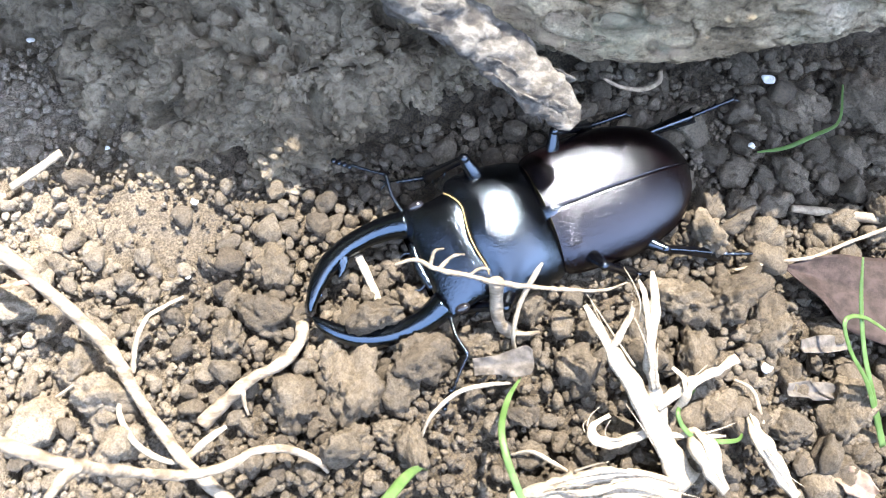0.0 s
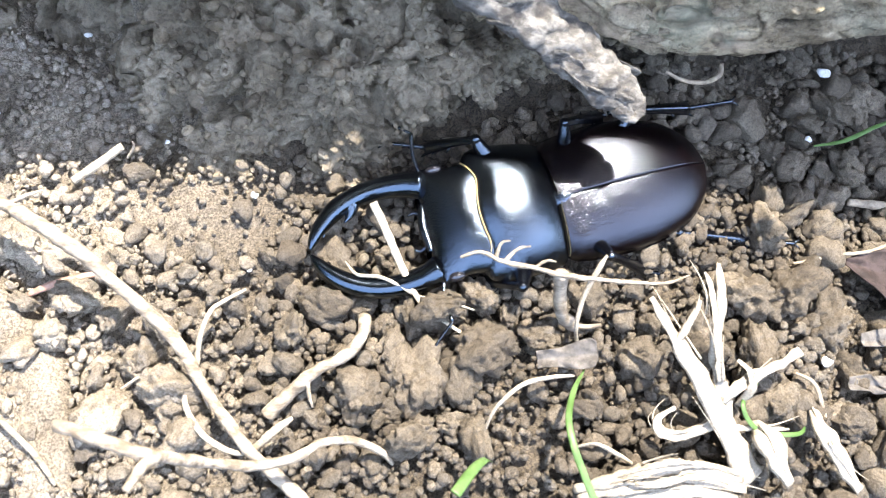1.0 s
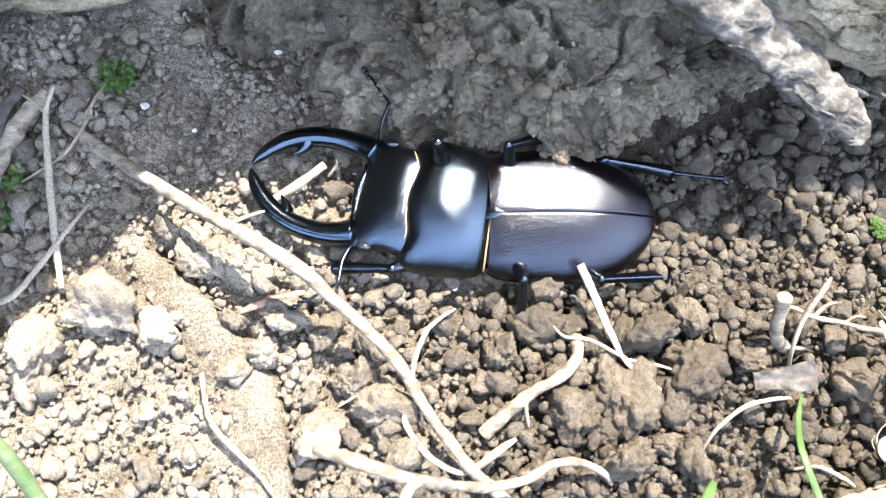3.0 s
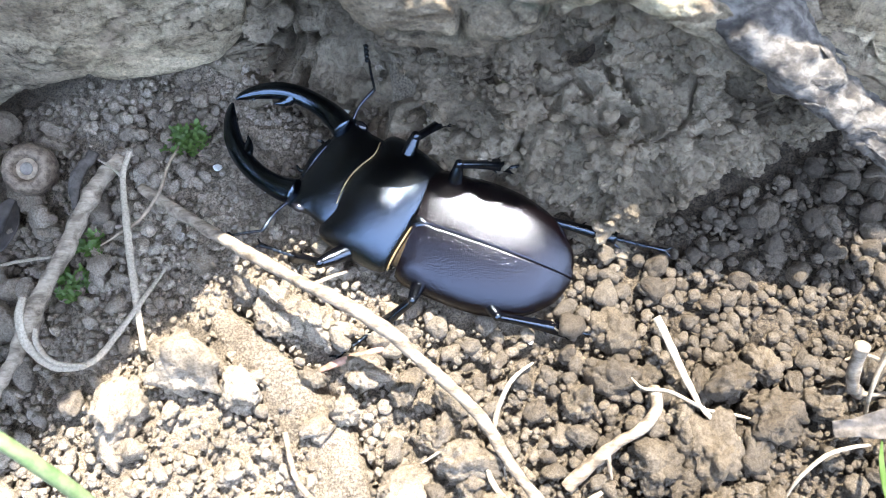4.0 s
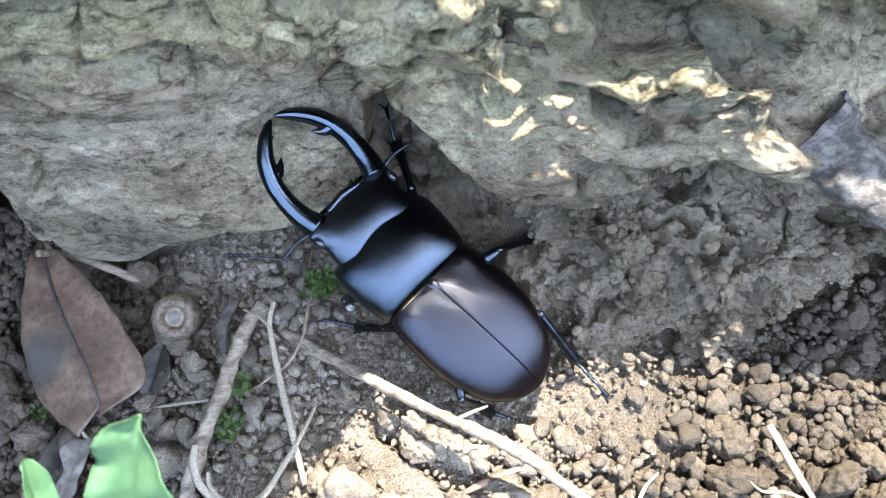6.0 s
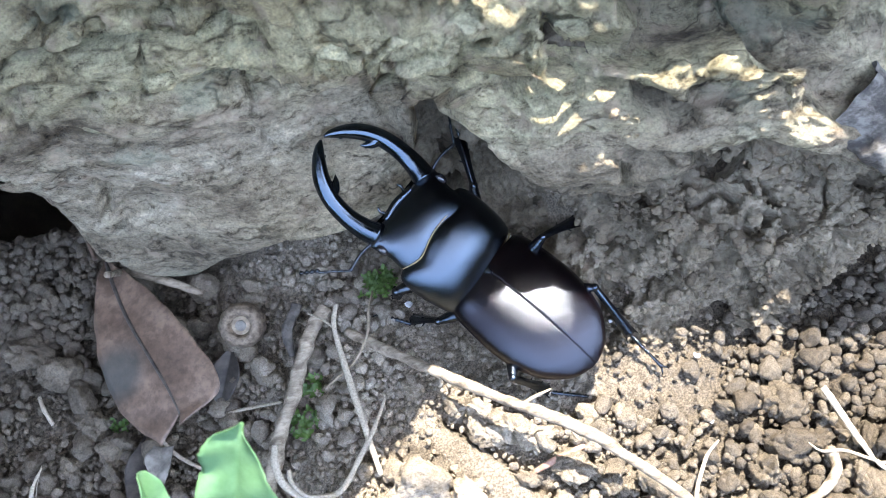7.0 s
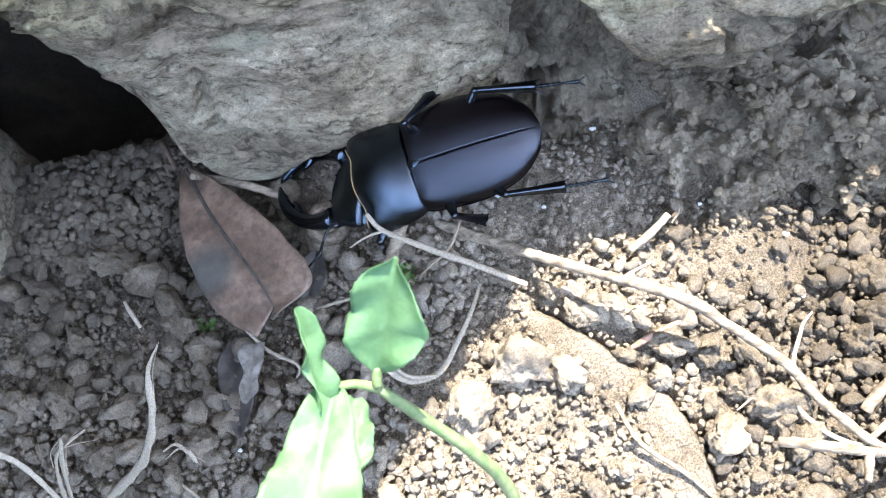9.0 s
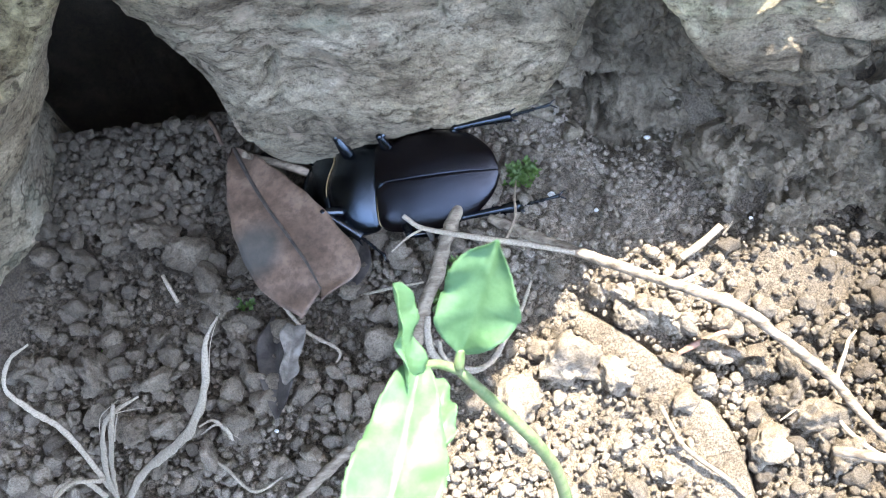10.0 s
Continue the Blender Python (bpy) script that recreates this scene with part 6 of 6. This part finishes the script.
def sapling():
    """A seedling leaning over the ground: stem and soft green leaves."""
    e = new("seedling")
    tagged(e, "young green seedling with soft toothed leaves", "plant")
    base = np.array((-0.1136, 0.0188, 0.0080))
    e.location = base
    joint = np.array((-0.1318, 0.0388, 0.0560))
    def add(name, shape, mat):
        v, f = shape
        return part(name, mesh_of(name, np.asarray(v) - base, f, mat), e)
    add("stem", tube([(-0.1128, 0.0131, 0.0000), (-0.1155, 0.0238, 0.0200), (-0.1197, 0.0291, 0.0340), (-0.1261, 0.0343, 0.0460), joint], [0.0013, 0.0013, 0.0012, 0.0011, 0.0009], 50, 10), STEM)
    fork, bend = np.array((-0.1378, 0.0387, 0.0620)), np.array((-0.1355, 0.0375, 0.0580))
    add("petiole", tube([joint, (-0.1350, 0.0393, 0.0595), fork], [0.0009, 0.0008, 0.0007], 20, 8), STEM)
    add("petiole", tube([joint, (-0.1316, 0.0393, 0.0580), (-0.1310, 0.0413, 0.0600)], [0.0009, 0.0009, 0.0008], 16, 8), STEM)
    leaves = [
        ((-0.1310, 0.0406, 0.0600), (-0.1236, 0.0522, 0.0770), (-0.2, -0.5, 0.8), [(0, 0.0008), (0.12, 0.0036), (0.4, 0.0062), (0.65, 0.0056), (0.88, 0.0036), (1, 0.0006)], [(0, 0.0008), (0.12, 0.0036), (0.4, 0.0066), (0.65, 0.0062), (0.88, 0.0030), (1, 0.0006)], 0.25),
        ((-0.1397, 0.0368, 0.0630), (-0.1388, 0.0481, 0.0750), (0.75, -0.2, 0.5), [(0, 0.0024), (0.3, 0.0023), (0.6, 0.0022), (0.85, 0.0018), (1, 0.0009)], [(0, 0.0024), (0.3, 0.0024), (0.6, 0.0023), (0.85, 0.0018), (1, 0.0009)], 0.6),
        (fork, (-0.1464, 0.0058, 0.0700), (0.1, -0.35, 0.9), [(0, 0.0016), (0.08, 0.0034), (0.3, 0.0058), (0.55, 0.0075), (0.8, 0.0055), (1, 0.0006)], [(0, 0.0016), (0.08, 0.0034), (0.3, 0.0058), (0.55, 0.0072), (0.8, 0.0055), (1, 0.0006)], 0.3),
        (bend, (-0.1352, 0.0256, 0.0620), (0.4, -0.3, 0.8), [(0, 0.0012), (0.2, 0.0022), (0.7, 0.0025), (0.9, 0.0017), (1, 0.0006)], [(0, 0.0012), (0.2, 0.002), (0.7, 0.0023), (0.9, 0.0016), (1, 0.0006)], 0.3),
    ]
    for k, (a, b, up, l, r, fold) in enumerate(leaves):
        add("leaf", leaf_shape(a, b, up, l, r, fold, 0.04, 0.0009, n=70, seed=k, teeth=0.05), LEAF)
    return e


sapling()


# ---- acorn cup, moss, chips ----
def acorn():
    n, k = 40, 36
    prof = spline([(0.01, 2.2), (1.9, 2.1), (2.5, 2.5), (2.9, 3.6), (3.8, 4.1), (5.0, 3.2), (5.7, 1.0), (5.5, -1.8), (4.3, -4.0), (2.0, -5.2), (0.01, -5.4)], n)
    a = np.linspace(0, 2 * np.pi, k, endpoint=False)
    v = np.stack([prof[:, None, 0] * np.cos(a), prof[:, None, 0] * np.sin(a), np.repeat(prof[:, 1:2], k, 1)], -1)
    band = np.abs(np.sin(np.arange(n) * 0.9))[:, None] * (prof[:, 0] > 3.2)[:, None]
    v[..., :2] *= (1 + 0.05 * band * np.cos(a * 12 + np.arange(n)[:, None] * 0.6))[..., None]
    return v.reshape(-1, 3) * MM, [tuple(q) for q in grid_faces(n, k, True)]


cup = thing("acorn_cup", acorn(), ACORN, "round brown acorn cup with a pale ringed scar", "acorn cup", place=Matrix.Translation((-0.1515, 0.0985, -0.0080)) @ pose(0, 0, 0, 22, 6, 0))
v, f = ico(3)
part("scar", mesh_of("scar", v * (2.4 * MM, 2.4 * MM, 0.4 * MM) + (0, 0, 2.2 * MM), f, TWIG), cup, "dark round scar")
part("scar_centre", mesh_of("scar_centre", v * (1.4 * MM, 1.4 * MM, 0.4 * MM) + (0, 0, 2.5 * MM), f, GREYLEAF), cup, "pale grey middle of the scar")


def moss(x, y, z, r, count, label):
    e = new("moss_tuft")
    tagged(e, label, "moss")
    e.location = (x * MM, y * MM, z * MM)
    bits = []
    for i in range(count):
        a, d = rng.uniform(0, 6.28), r * math.sqrt(rng.random())
        base = np.array([d * math.cos(a), d * math.sin(a), -0.4])
        tip = base + (rng.normal(0, 0.9), rng.normal(0, 0.9), rng.uniform(1.2, 2.6))
        v, f = tube(np.array([base, (base + tip) / 2, tip]) * MM, np.array([0.12, 0.12, 0.08]) * MM, 5, 5)
        bits.append((v, f))
        for j in range(7):
            c = base + (tip - base) * (0.3 + 0.1 * j)
            b = rng.uniform(0, 6.28)
            t = c + (math.cos(b) * 1.0, math.sin(b) * 1.0, 0.55)
            mid = (c + t) / 2
            side = np.array([-math.sin(b), math.cos(b), 0]) * 0.32
            bits.append((np.array([c, mid + side, t, mid - side]) * MM, [(0, 1, 2), (0, 2, 3)]))
    v, f = join(*bits)
    part("foliage", mesh_of("foliage", v, f, MOSS), e)
    return e


for i, (x, y, z) in enumerate([(-132.7, 77.9, -2.0), (-135.9, 68.9, -3.5), (-113.9, 100.5, 2.0), (-114.2, 99.5, 1.0), (-188.3, 80.1, -19.0), (-116.1, 98.8, 2.0), (-136.0, 70.4, -3.5), (-224.8, 72.4, -18.5), (32.6, 68.4, 0.5)]):
    moss(x, y, z, (3.0, 2.6, 3.4, 2.8, 1.5, 2.6, 3.2, 1.6, 1.8)[i], (26, 22, 30, 22, 8, 18, 26, 8, 10)[i], "small green moss tuft on damp soil")


def chip(i, x, y, z, r, mat, label):
    v, f = lump(2, 500 + i, 0.4, 0.35)
    return thing("chip", (v * r * MM + np.array((x, y, z)) * MM, f), mat, label, "chip")


for i, (x, y, z) in enumerate([(-45.7, 56.2, 1.0), (60.8, 41.6, -7.0), (67.6, 101.8, -5.0), (-62.7, 81.0, 3.5), (62.0, 86.0, -4.0), (-45.7, 70.6, 2.0), (-138.6, 29.8, -3.0), (-240.8, 67.7, -18.0), (-179.9, 46.0, -13.0), (-82.3, 106.2, 1.0), (-97.5, 88.3, 1.0), (-107.8, 93.2, 2.0), (-92.4, 25.1, 1.0), (-91.3, 23.9, 1.0), (-149.8, 28.0, -7.0)]):
    chip(i, x, y, z, (0.5, 1.2, 1.2, 0.5, 0.7, 0.7, 0.9, 0.7, 0.5, 0.7, 0.5, 0.9, 1.1, 1.0, 0.7)[i], WHITE, "tiny white chip lying on the soil")

# ---- what moves ----
# where the end of each shin stands: seconds and place
FEET = {
    ("front", -1): [(0, -0.0024, 0.0749, 0.0040), (1.5, -0.0189, 0.0811, 0.0060), (2.5, -0.0524, 0.0781, 0.0040), (3, -0.0487, 0.0856, 0.0060), (5, -0.0714, 0.1139, 0.0140), (5.5, -0.0913, 0.1228, 0.0280), (6.2, -0.0948, 0.1262, 0.0240), (7.3, -0.0897, 0.1217, 0.0220), (7.5, -0.1006, 0.1225, 0.0240), (8, -0.1158, 0.1128, 0.0090), (9, -0.1438, 0.1206, -0.0030), (10, -0.1661, 0.1198, -0.0060)],
    ("middle", -1): [(0, 0.0282, 0.0857, 0.0040), (0.5, 0.0175, 0.0854, 0.0040), (1, 0.0191, 0.0859, 0.0050), (1.5, 0.0068, 0.0813, 0.0050), (2, -0.0100, 0.0819, 0.0050), (2.5, -0.0187, 0.0848, 0.0080), (3, -0.0275, 0.0841, 0.0080), (4.3, -0.0550, 0.0912, 0.0080), (4.5, -0.0548, 0.0908, 0.0090), (5, -0.0517, 0.0912, 0.0090), (5.5, -0.0653, 0.1012, 0.0140), (6, -0.0663, 0.1011, 0.0140), (7.3, -0.0673, 0.1021, 0.0140), (7.5, -0.0725, 0.1045, 0.0180), (8, -0.0857, 0.1088, 0.0160), (8.5, -0.1039, 0.1148, 0.0180), (9, -0.1184, 0.1156, 0.0160), (9.5, -0.1203, 0.1187, 0.0100), (10, -0.1380, 0.1177, 0.0060)],
    ("hind", -1): [(0, 0.0514, 0.0899, 0.0010), (0.5, 0.0498, 0.0907, 0.0000), (1, 0.0364, 0.0889, 0.0030), (1.5, 0.0342, 0.0871, 0.0010), (2, 0.0260, 0.0840, 0.0030), (2.5, 0.0089, 0.0802, 0.0030), (3, -0.0050, 0.0768, 0.0030), (4.3, -0.0359, 0.0751, 0.0040), (4.5, -0.0505, 0.0753, 0.0060), (5, -0.0531, 0.0733, 0.0040), (5.5, -0.0590, 0.0762, 0.0050), (6, -0.0593, 0.0756, 0.0050), (7.3, -0.0592, 0.0769, 0.0050), (7.5, -0.0594, 0.0778, 0.0060), (8, -0.0720, 0.0998, 0.0160), (8.5, -0.0884, 0.1108, 0.0200), (9, -0.0946, 0.1098, 0.0180), (9.5, -0.1134, 0.1138, 0.0120), (10, -0.1152, 0.1127, 0.0080)],
    ("front", 1): [(0, 0.0024, 0.0511, 0.0010), (1, -0.0034, 0.0544, 0.0000), (2, -0.0292, 0.0497, 0.0010), (2.5, -0.0448, 0.0530, 0.0010), (3, -0.0682, 0.0615, 0.0030), (4.3, -0.0960, 0.0767, 0.0020), (4.5, -0.0972, 0.0782, 0.0020), (5, -0.0976, 0.0852, 0.0020), (5.5, -0.1061, 0.0944, 0.0040), (7.3, -0.1110, 0.0951, 0.0030), (8, -0.1208, 0.0876, 0.0030), (8.5, -0.1388, 0.0878, 0.0000), (9, -0.1373, 0.0926, -0.0060), (10, -0.1559, 0.0918, -0.0080)],
    ("middle", 1): [(0, 0.0359, 0.0579, -0.0010), (0.5, 0.0274, 0.0570, -0.0010), (1, 0.0269, 0.0571, -0.0010), (1.5, 0.0090, 0.0538, 0.0000), (2, 0.0026, 0.0566, 0.0000), (2.5, -0.0183, 0.0530, 0.0000), (3, -0.0338, 0.0482, 0.0000), (4.3, -0.0854, 0.0634, 0.0010), (4.5, -0.0862, 0.0637, 0.0010), (5, -0.0926, 0.0762, 0.0010), (5.5, -0.1032, 0.0859, 0.0020), (6, -0.1080, 0.0889, 0.0010), (7.3, -0.1077, 0.0879, 0.0010), (7.5, -0.1111, 0.0860, 0.0010), (8, -0.1026, 0.0751, 0.0010), (8.5, -0.1075, 0.0829, 0.0020), (9, -0.1116, 0.0881, 0.0000), (9.5, -0.1199, 0.0907, -0.0040), (10, -0.1328, 0.0895, -0.0060)],
    ("hind", 1): [(0, 0.0534, 0.0630, -0.0040), (0.5, 0.0489, 0.0651, -0.0040), (1, 0.0473, 0.0645, -0.0040), (1.5, 0.0329, 0.0589, -0.0020), (2, 0.0253, 0.0592, -0.0010), (2.5, -0.0027, 0.0599, 0.0020), (3, -0.0065, 0.0593, 0.0000), (4.3, -0.0489, 0.0599, 0.0010), (4.5, -0.0555, 0.0568, 0.0010), (5, -0.0630, 0.0612, 0.0010), (5.5, -0.0792, 0.0691, 0.0010), (6, -0.0780, 0.0672, 0.0010), (7.3, -0.0789, 0.0683, 0.0010), (7.5, -0.0799, 0.0684, 0.0010), (8, -0.0764, 0.0678, 0.0010), (8.5, -0.0828, 0.0832, 0.0050), (9, -0.0921, 0.0894, 0.0080), (9.5, -0.1027, 0.0951, 0.0040), (10, -0.1155, 0.0919, 0.0020)],
}


# dark crumbs on the floor of the hollow
crumbs(1500, 0.0007, 0.0022, (-0.27, -0.185, 0.106, 0.150), 2, "hollow_crumbs", "dark soil crumbs on the floor of the hollow", None, 1.8, 0.0, 0.9)


def aim(a, b, up=(0, 0, 1)):
    """The pose at a whose x axis points to b and whose z axis leans to up."""
    x = (b - a).normalized()
    y = Vector(up).cross(x).normalized()
    z = x.cross(y)
    return Matrix(((x.x, y.x, z.x, a.x), (x.y, y.y, z.y, a.y), (x.z, y.z, z.z, a.z), (0, 0, 0, 1)))


def step_legs(body_rows):
    """Bend each leg so that its shin ends at its foothold, at every row of the body and of the foot."""
    for (name, side), rows in FEET.items():
        hx, hy, hz, fl, tl, al = (v * MM for v in HIPS[name])
        femur, tibia, tarsus = LEGS[name, side]
        hip = Vector((hx, side * hy, hz))
        keys = ([], [], [])
        times = np.array([q[0] for q in rows])
        for t, m in body_rows:
            foot = m.inverted() @ Vector([float(np.interp(t, times, [q[k] for q in rows])) for k in (1, 2, 3)])
            if side * foot.y < 0.009:
                foot.y = side * 0.009
            d = foot - hip
            reach = min(max(d.length, abs(fl - tl) * 1.1 + 0.003), (fl + tl) * 0.985)
            foot = hip + d.normalized() * reach
            along = (fl * fl + reach * reach - tl * tl) / (2 * reach)
            rise = math.sqrt(max(fl * fl - along * along, 0))
            ahead = d.normalized()
            out = Vector((0.25 if name == "front" else -0.1, side * 0.75, 0.8))
            out = (out - ahead * out.dot(ahead)).normalized()
            knee = hip + ahead * along + out * rise
            keys[0].append((t, aim(hip, knee)))
            keys[1].append((t, aim(knee, foot)))
            flat = (foot - knee).normalized()
            flat.z = flat.z * 0.25 + 0.05
            keys[2].append((t, aim(foot, foot + flat)))
        for ob, k in zip((femur, tibia, tarsus), keys):
            walk(ob, k)


def motions():
    body_rows = [
        (0, pose(0.01877, 0.06630, 0.00621, -10.0, -6.1, -156.0)),
        (0.5, pose(0.01358, 0.06823, 0.00615, -10.0, -6.0, -157.3)),
        (1, pose(0.00993, 0.06780, 0.00591, -10.0, -6.7, -161.2)),
        (1.5, pose(0.00142, 0.06453, 0.00676, -10.0, -8.5, -161.1)),
        (2, pose(-0.01043, 0.06642, 0.00685, -10.0, -7.7, -162.3)),
        (2.5, pose(-0.02656, 0.06699, 0.00667, -10.0, -6.4, -170.3)),
        (3, pose(-0.03965, 0.06845, 0.00654, -10.0, -4.5, -178.1)),
        (4.3, pose(-0.07492, 0.08068, 0.00844, -10.0, -5.4, 154.8)),
        (4.5, pose(-0.07826, 0.08252, 0.00726, -10.0, 0.3, 149.3)),
        (5, pose(-0.07825, 0.08616, 0.01592, 3.0, -5.9, 121.5)),
        (5.5, pose(-0.08799, 0.09180, 0.01705, 0.0, -5.8, 132.7)),
        (6, pose(-0.08829, 0.08969, 0.02212, 0.0, -21.2, 136.0)),
        (6.2, pose(-0.08688, 0.09392, 0.01726, 0.0, -9.1, 128.8)),
        (7.3, pose(-0.08909, 0.09130, 0.01580, 0.0, -6.1, 133.6)),
        (7.5, pose(-0.09016, 0.08990, 0.01383, 0.0, -12.8, 145.9)),
        (8, pose(-0.10272, 0.09318, 0.01326, -10.0, -11.9, 173.8)),
        (8.5, pose(-0.11585, 0.09740, 0.01373, -14.0, 7.2, -174.0)),
        (9, pose(-0.12581, 0.10084, 0.01018, -18.0, 9.9, -177.7)),
        (9.5, pose(-0.14095, 0.10295, 0.00219, -18.0, 16.7, 178.2)),
        (10, pose(-0.14937, 0.10301, -0.00299, -16.0, 17.2, 173.3)),
    ]
    walk(beetle, body_rows)
    walk(pronotum, [
        (0, pose(0.00000, 0.00000, 0.00000, 1.9, -1.9, -0.9)),
        (0.5, pose(0.00000, 0.00000, 0.00000, 1.8, -1.7, -2.5)),
        (1, pose(0.00000, 0.00000, 0.00000, 1.5, -3.3, -4.9)),
        (1.5, pose(0.00000, 0.00000, 0.00000, 0.4, 2.4, -9.4)),
        (2, pose(0.00000, 0.00000, 0.00000, 1.2, 4.7, -5.1)),
        (2.5, pose(0.00000, 0.00000, 0.00000, 2.0, 2.4, 0.7)),
        (3, pose(0.00000, 0.00000, 0.00000, 1.1, 1.1, -10.1)),
        (4.3, pose(0.00000, 0.00000, 0.00000, -0.1, 7.8, -17.0)),
        (4.5, pose(0.00000, 0.00000, 0.00000, 1.8, -8.5, -18.0)),
        (5, pose(0.00000, 0.00000, 0.00000, 1.5, -16.5, 3.8)),
        (5.5, pose(0.00000, 0.00000, 0.00000, 0.9, -42.9, 6.1)),
        (6, pose(0.00000, 0.00000, 0.00000, -1.5, 5.4, -3.9)),
        (6.2, pose(0.00000, 0.00000, 0.00000, 4.2, -35.2, 19.9)),
        (7.3, pose(0.00000, 0.00000, 0.00000, -0.3, -22.5, -2.7)),
        (7.5, pose(0.00000, 0.00000, 0.00000, -2.4, 4.5, -10.8)),
        (8, pose(0.00000, 0.00000, 0.00000, 1.5, 15.5, -1.4)),
        (8.5, pose(0.00000, 0.00000, 0.00000, 2.4, 3.9, 4.3)),
        (9, pose(0.00000, 0.00000, 0.00000, 3.4, 4.7, 3.2)),
        (9.5, pose(0.00000, 0.00000, 0.00000, 2.6, 4.9, 5.2)),
        (10, pose(0.00000, 0.00000, 0.00000, 5.7, 7.2, -6.1)),
    ])
    walk(head, [
        (0, pose(0.01349, -0.00021, 0.00046, 4.3, 14.6, 2.4)),
        (0.5, pose(0.01348, -0.00060, 0.00040, 3.9, 14.6, -1.8)),
        (1, pose(0.01343, -0.00115, 0.00078, 3.4, 13.6, -4.4)),
        (1.5, pose(0.01331, -0.00221, -0.00057, 3.7, 20.8, -2.6)),
        (2, pose(0.01340, -0.00119, -0.00111, 4.2, 13.0, 1.6)),
        (2.5, pose(0.01349, 0.00018, -0.00057, 4.0, 13.1, 0.4)),
        (3, pose(0.01329, -0.00237, -0.00026, 2.6, 9.9, -14.2)),
        (4.3, pose(0.01279, -0.00391, -0.00183, 2.1, 8.2, -16.0)),
        (4.5, pose(0.01270, -0.00412, 0.00200, 4.0, 1.4, -7.9)),
        (5, pose(0.01292, 0.00085, 0.00382, 2.0, -21.1, -10.1)),
        (5.5, pose(0.00983, 0.00106, 0.00919, -0.4, -20.3, -3.8)),
        (6, pose(0.01341, -0.00092, -0.00127, -1.6, -4.5, -3.9)),
        (6.2, pose(0.01038, 0.00375, 0.00778, 0.6, -16.1, 3.7)),
        (7.3, pose(0.01246, -0.00058, 0.00516, 0.6, -20.3, 4.7)),
        (7.5, pose(0.01322, -0.00253, -0.00106, 2.4, -11.9, 9.9)),
        (8, pose(0.01300, -0.00031, -0.00361, 2.5, 19.4, -5.9)),
        (8.5, pose(0.01343, 0.00101, -0.00091, 10.0, 31.0, -13.8)),
        (9, pose(0.01343, 0.00076, -0.00111, 13.0, 29.9, -18.5)),
        (9.5, pose(0.01339, 0.00122, -0.00115, 13.5, 16.5, -18.4)),
        (10, pose(0.01332, -0.00142, -0.00168, 10.8, 8.4, -13.7)),
    ])
    step_legs(body_rows)
    # straw and rootlet pushed aside by its head (seconds, shift in millimetres)
    for ob, rows in ((white_straw, ((0, 9, 1, -5), (0.3, 7, 5, 1), (0.8, 6.5, 5, 1), (1, 1, 7, 2), (1.5, 0.5, 2.5, 1), (2, 0, 0, 0), (10, 0, 0, 0))),
                     (trailing_rootlet, ((0, 0, 0, 0), (1, 0, 0, 0), (1.5, 10, -7, -5), (2, 16, -3, -8), (10, 16, -3, -8)))):
        walk(ob, [(t, Matrix.Translation(Vector(m) * MM)) for t, *m in rows])
    # the straw under its feet, dragged round (seconds, turn, middle in millimetres)
    middle = Matrix.Translation((0.1208, -0.0744, -0.0055))
    walk(dry_straw, [(t, Matrix.Translation(Vector(m) * MM) @ Matrix.Rotation(radians(a), 4, "Z") @ middle) for t, a, m in (
        (0, 0, (-120.8, 74.4, 5.5)), (7.8, 0, (-120.8, 74.4, 5.5)), (8, 0, (-120.6, 73.5, 5.5)), (8.2, 14, (-119.4, 74.1, 6.5)), (8.5, 33, (-119.2, 74.3, 8.5)),
        (8.8, 42, (-119.5, 77.3, 10.5)), (9.5, 62, (-123.5, 79.5, 12.0)), (10, 64.5, (-124, 80.6, 12.0)))])


motions()
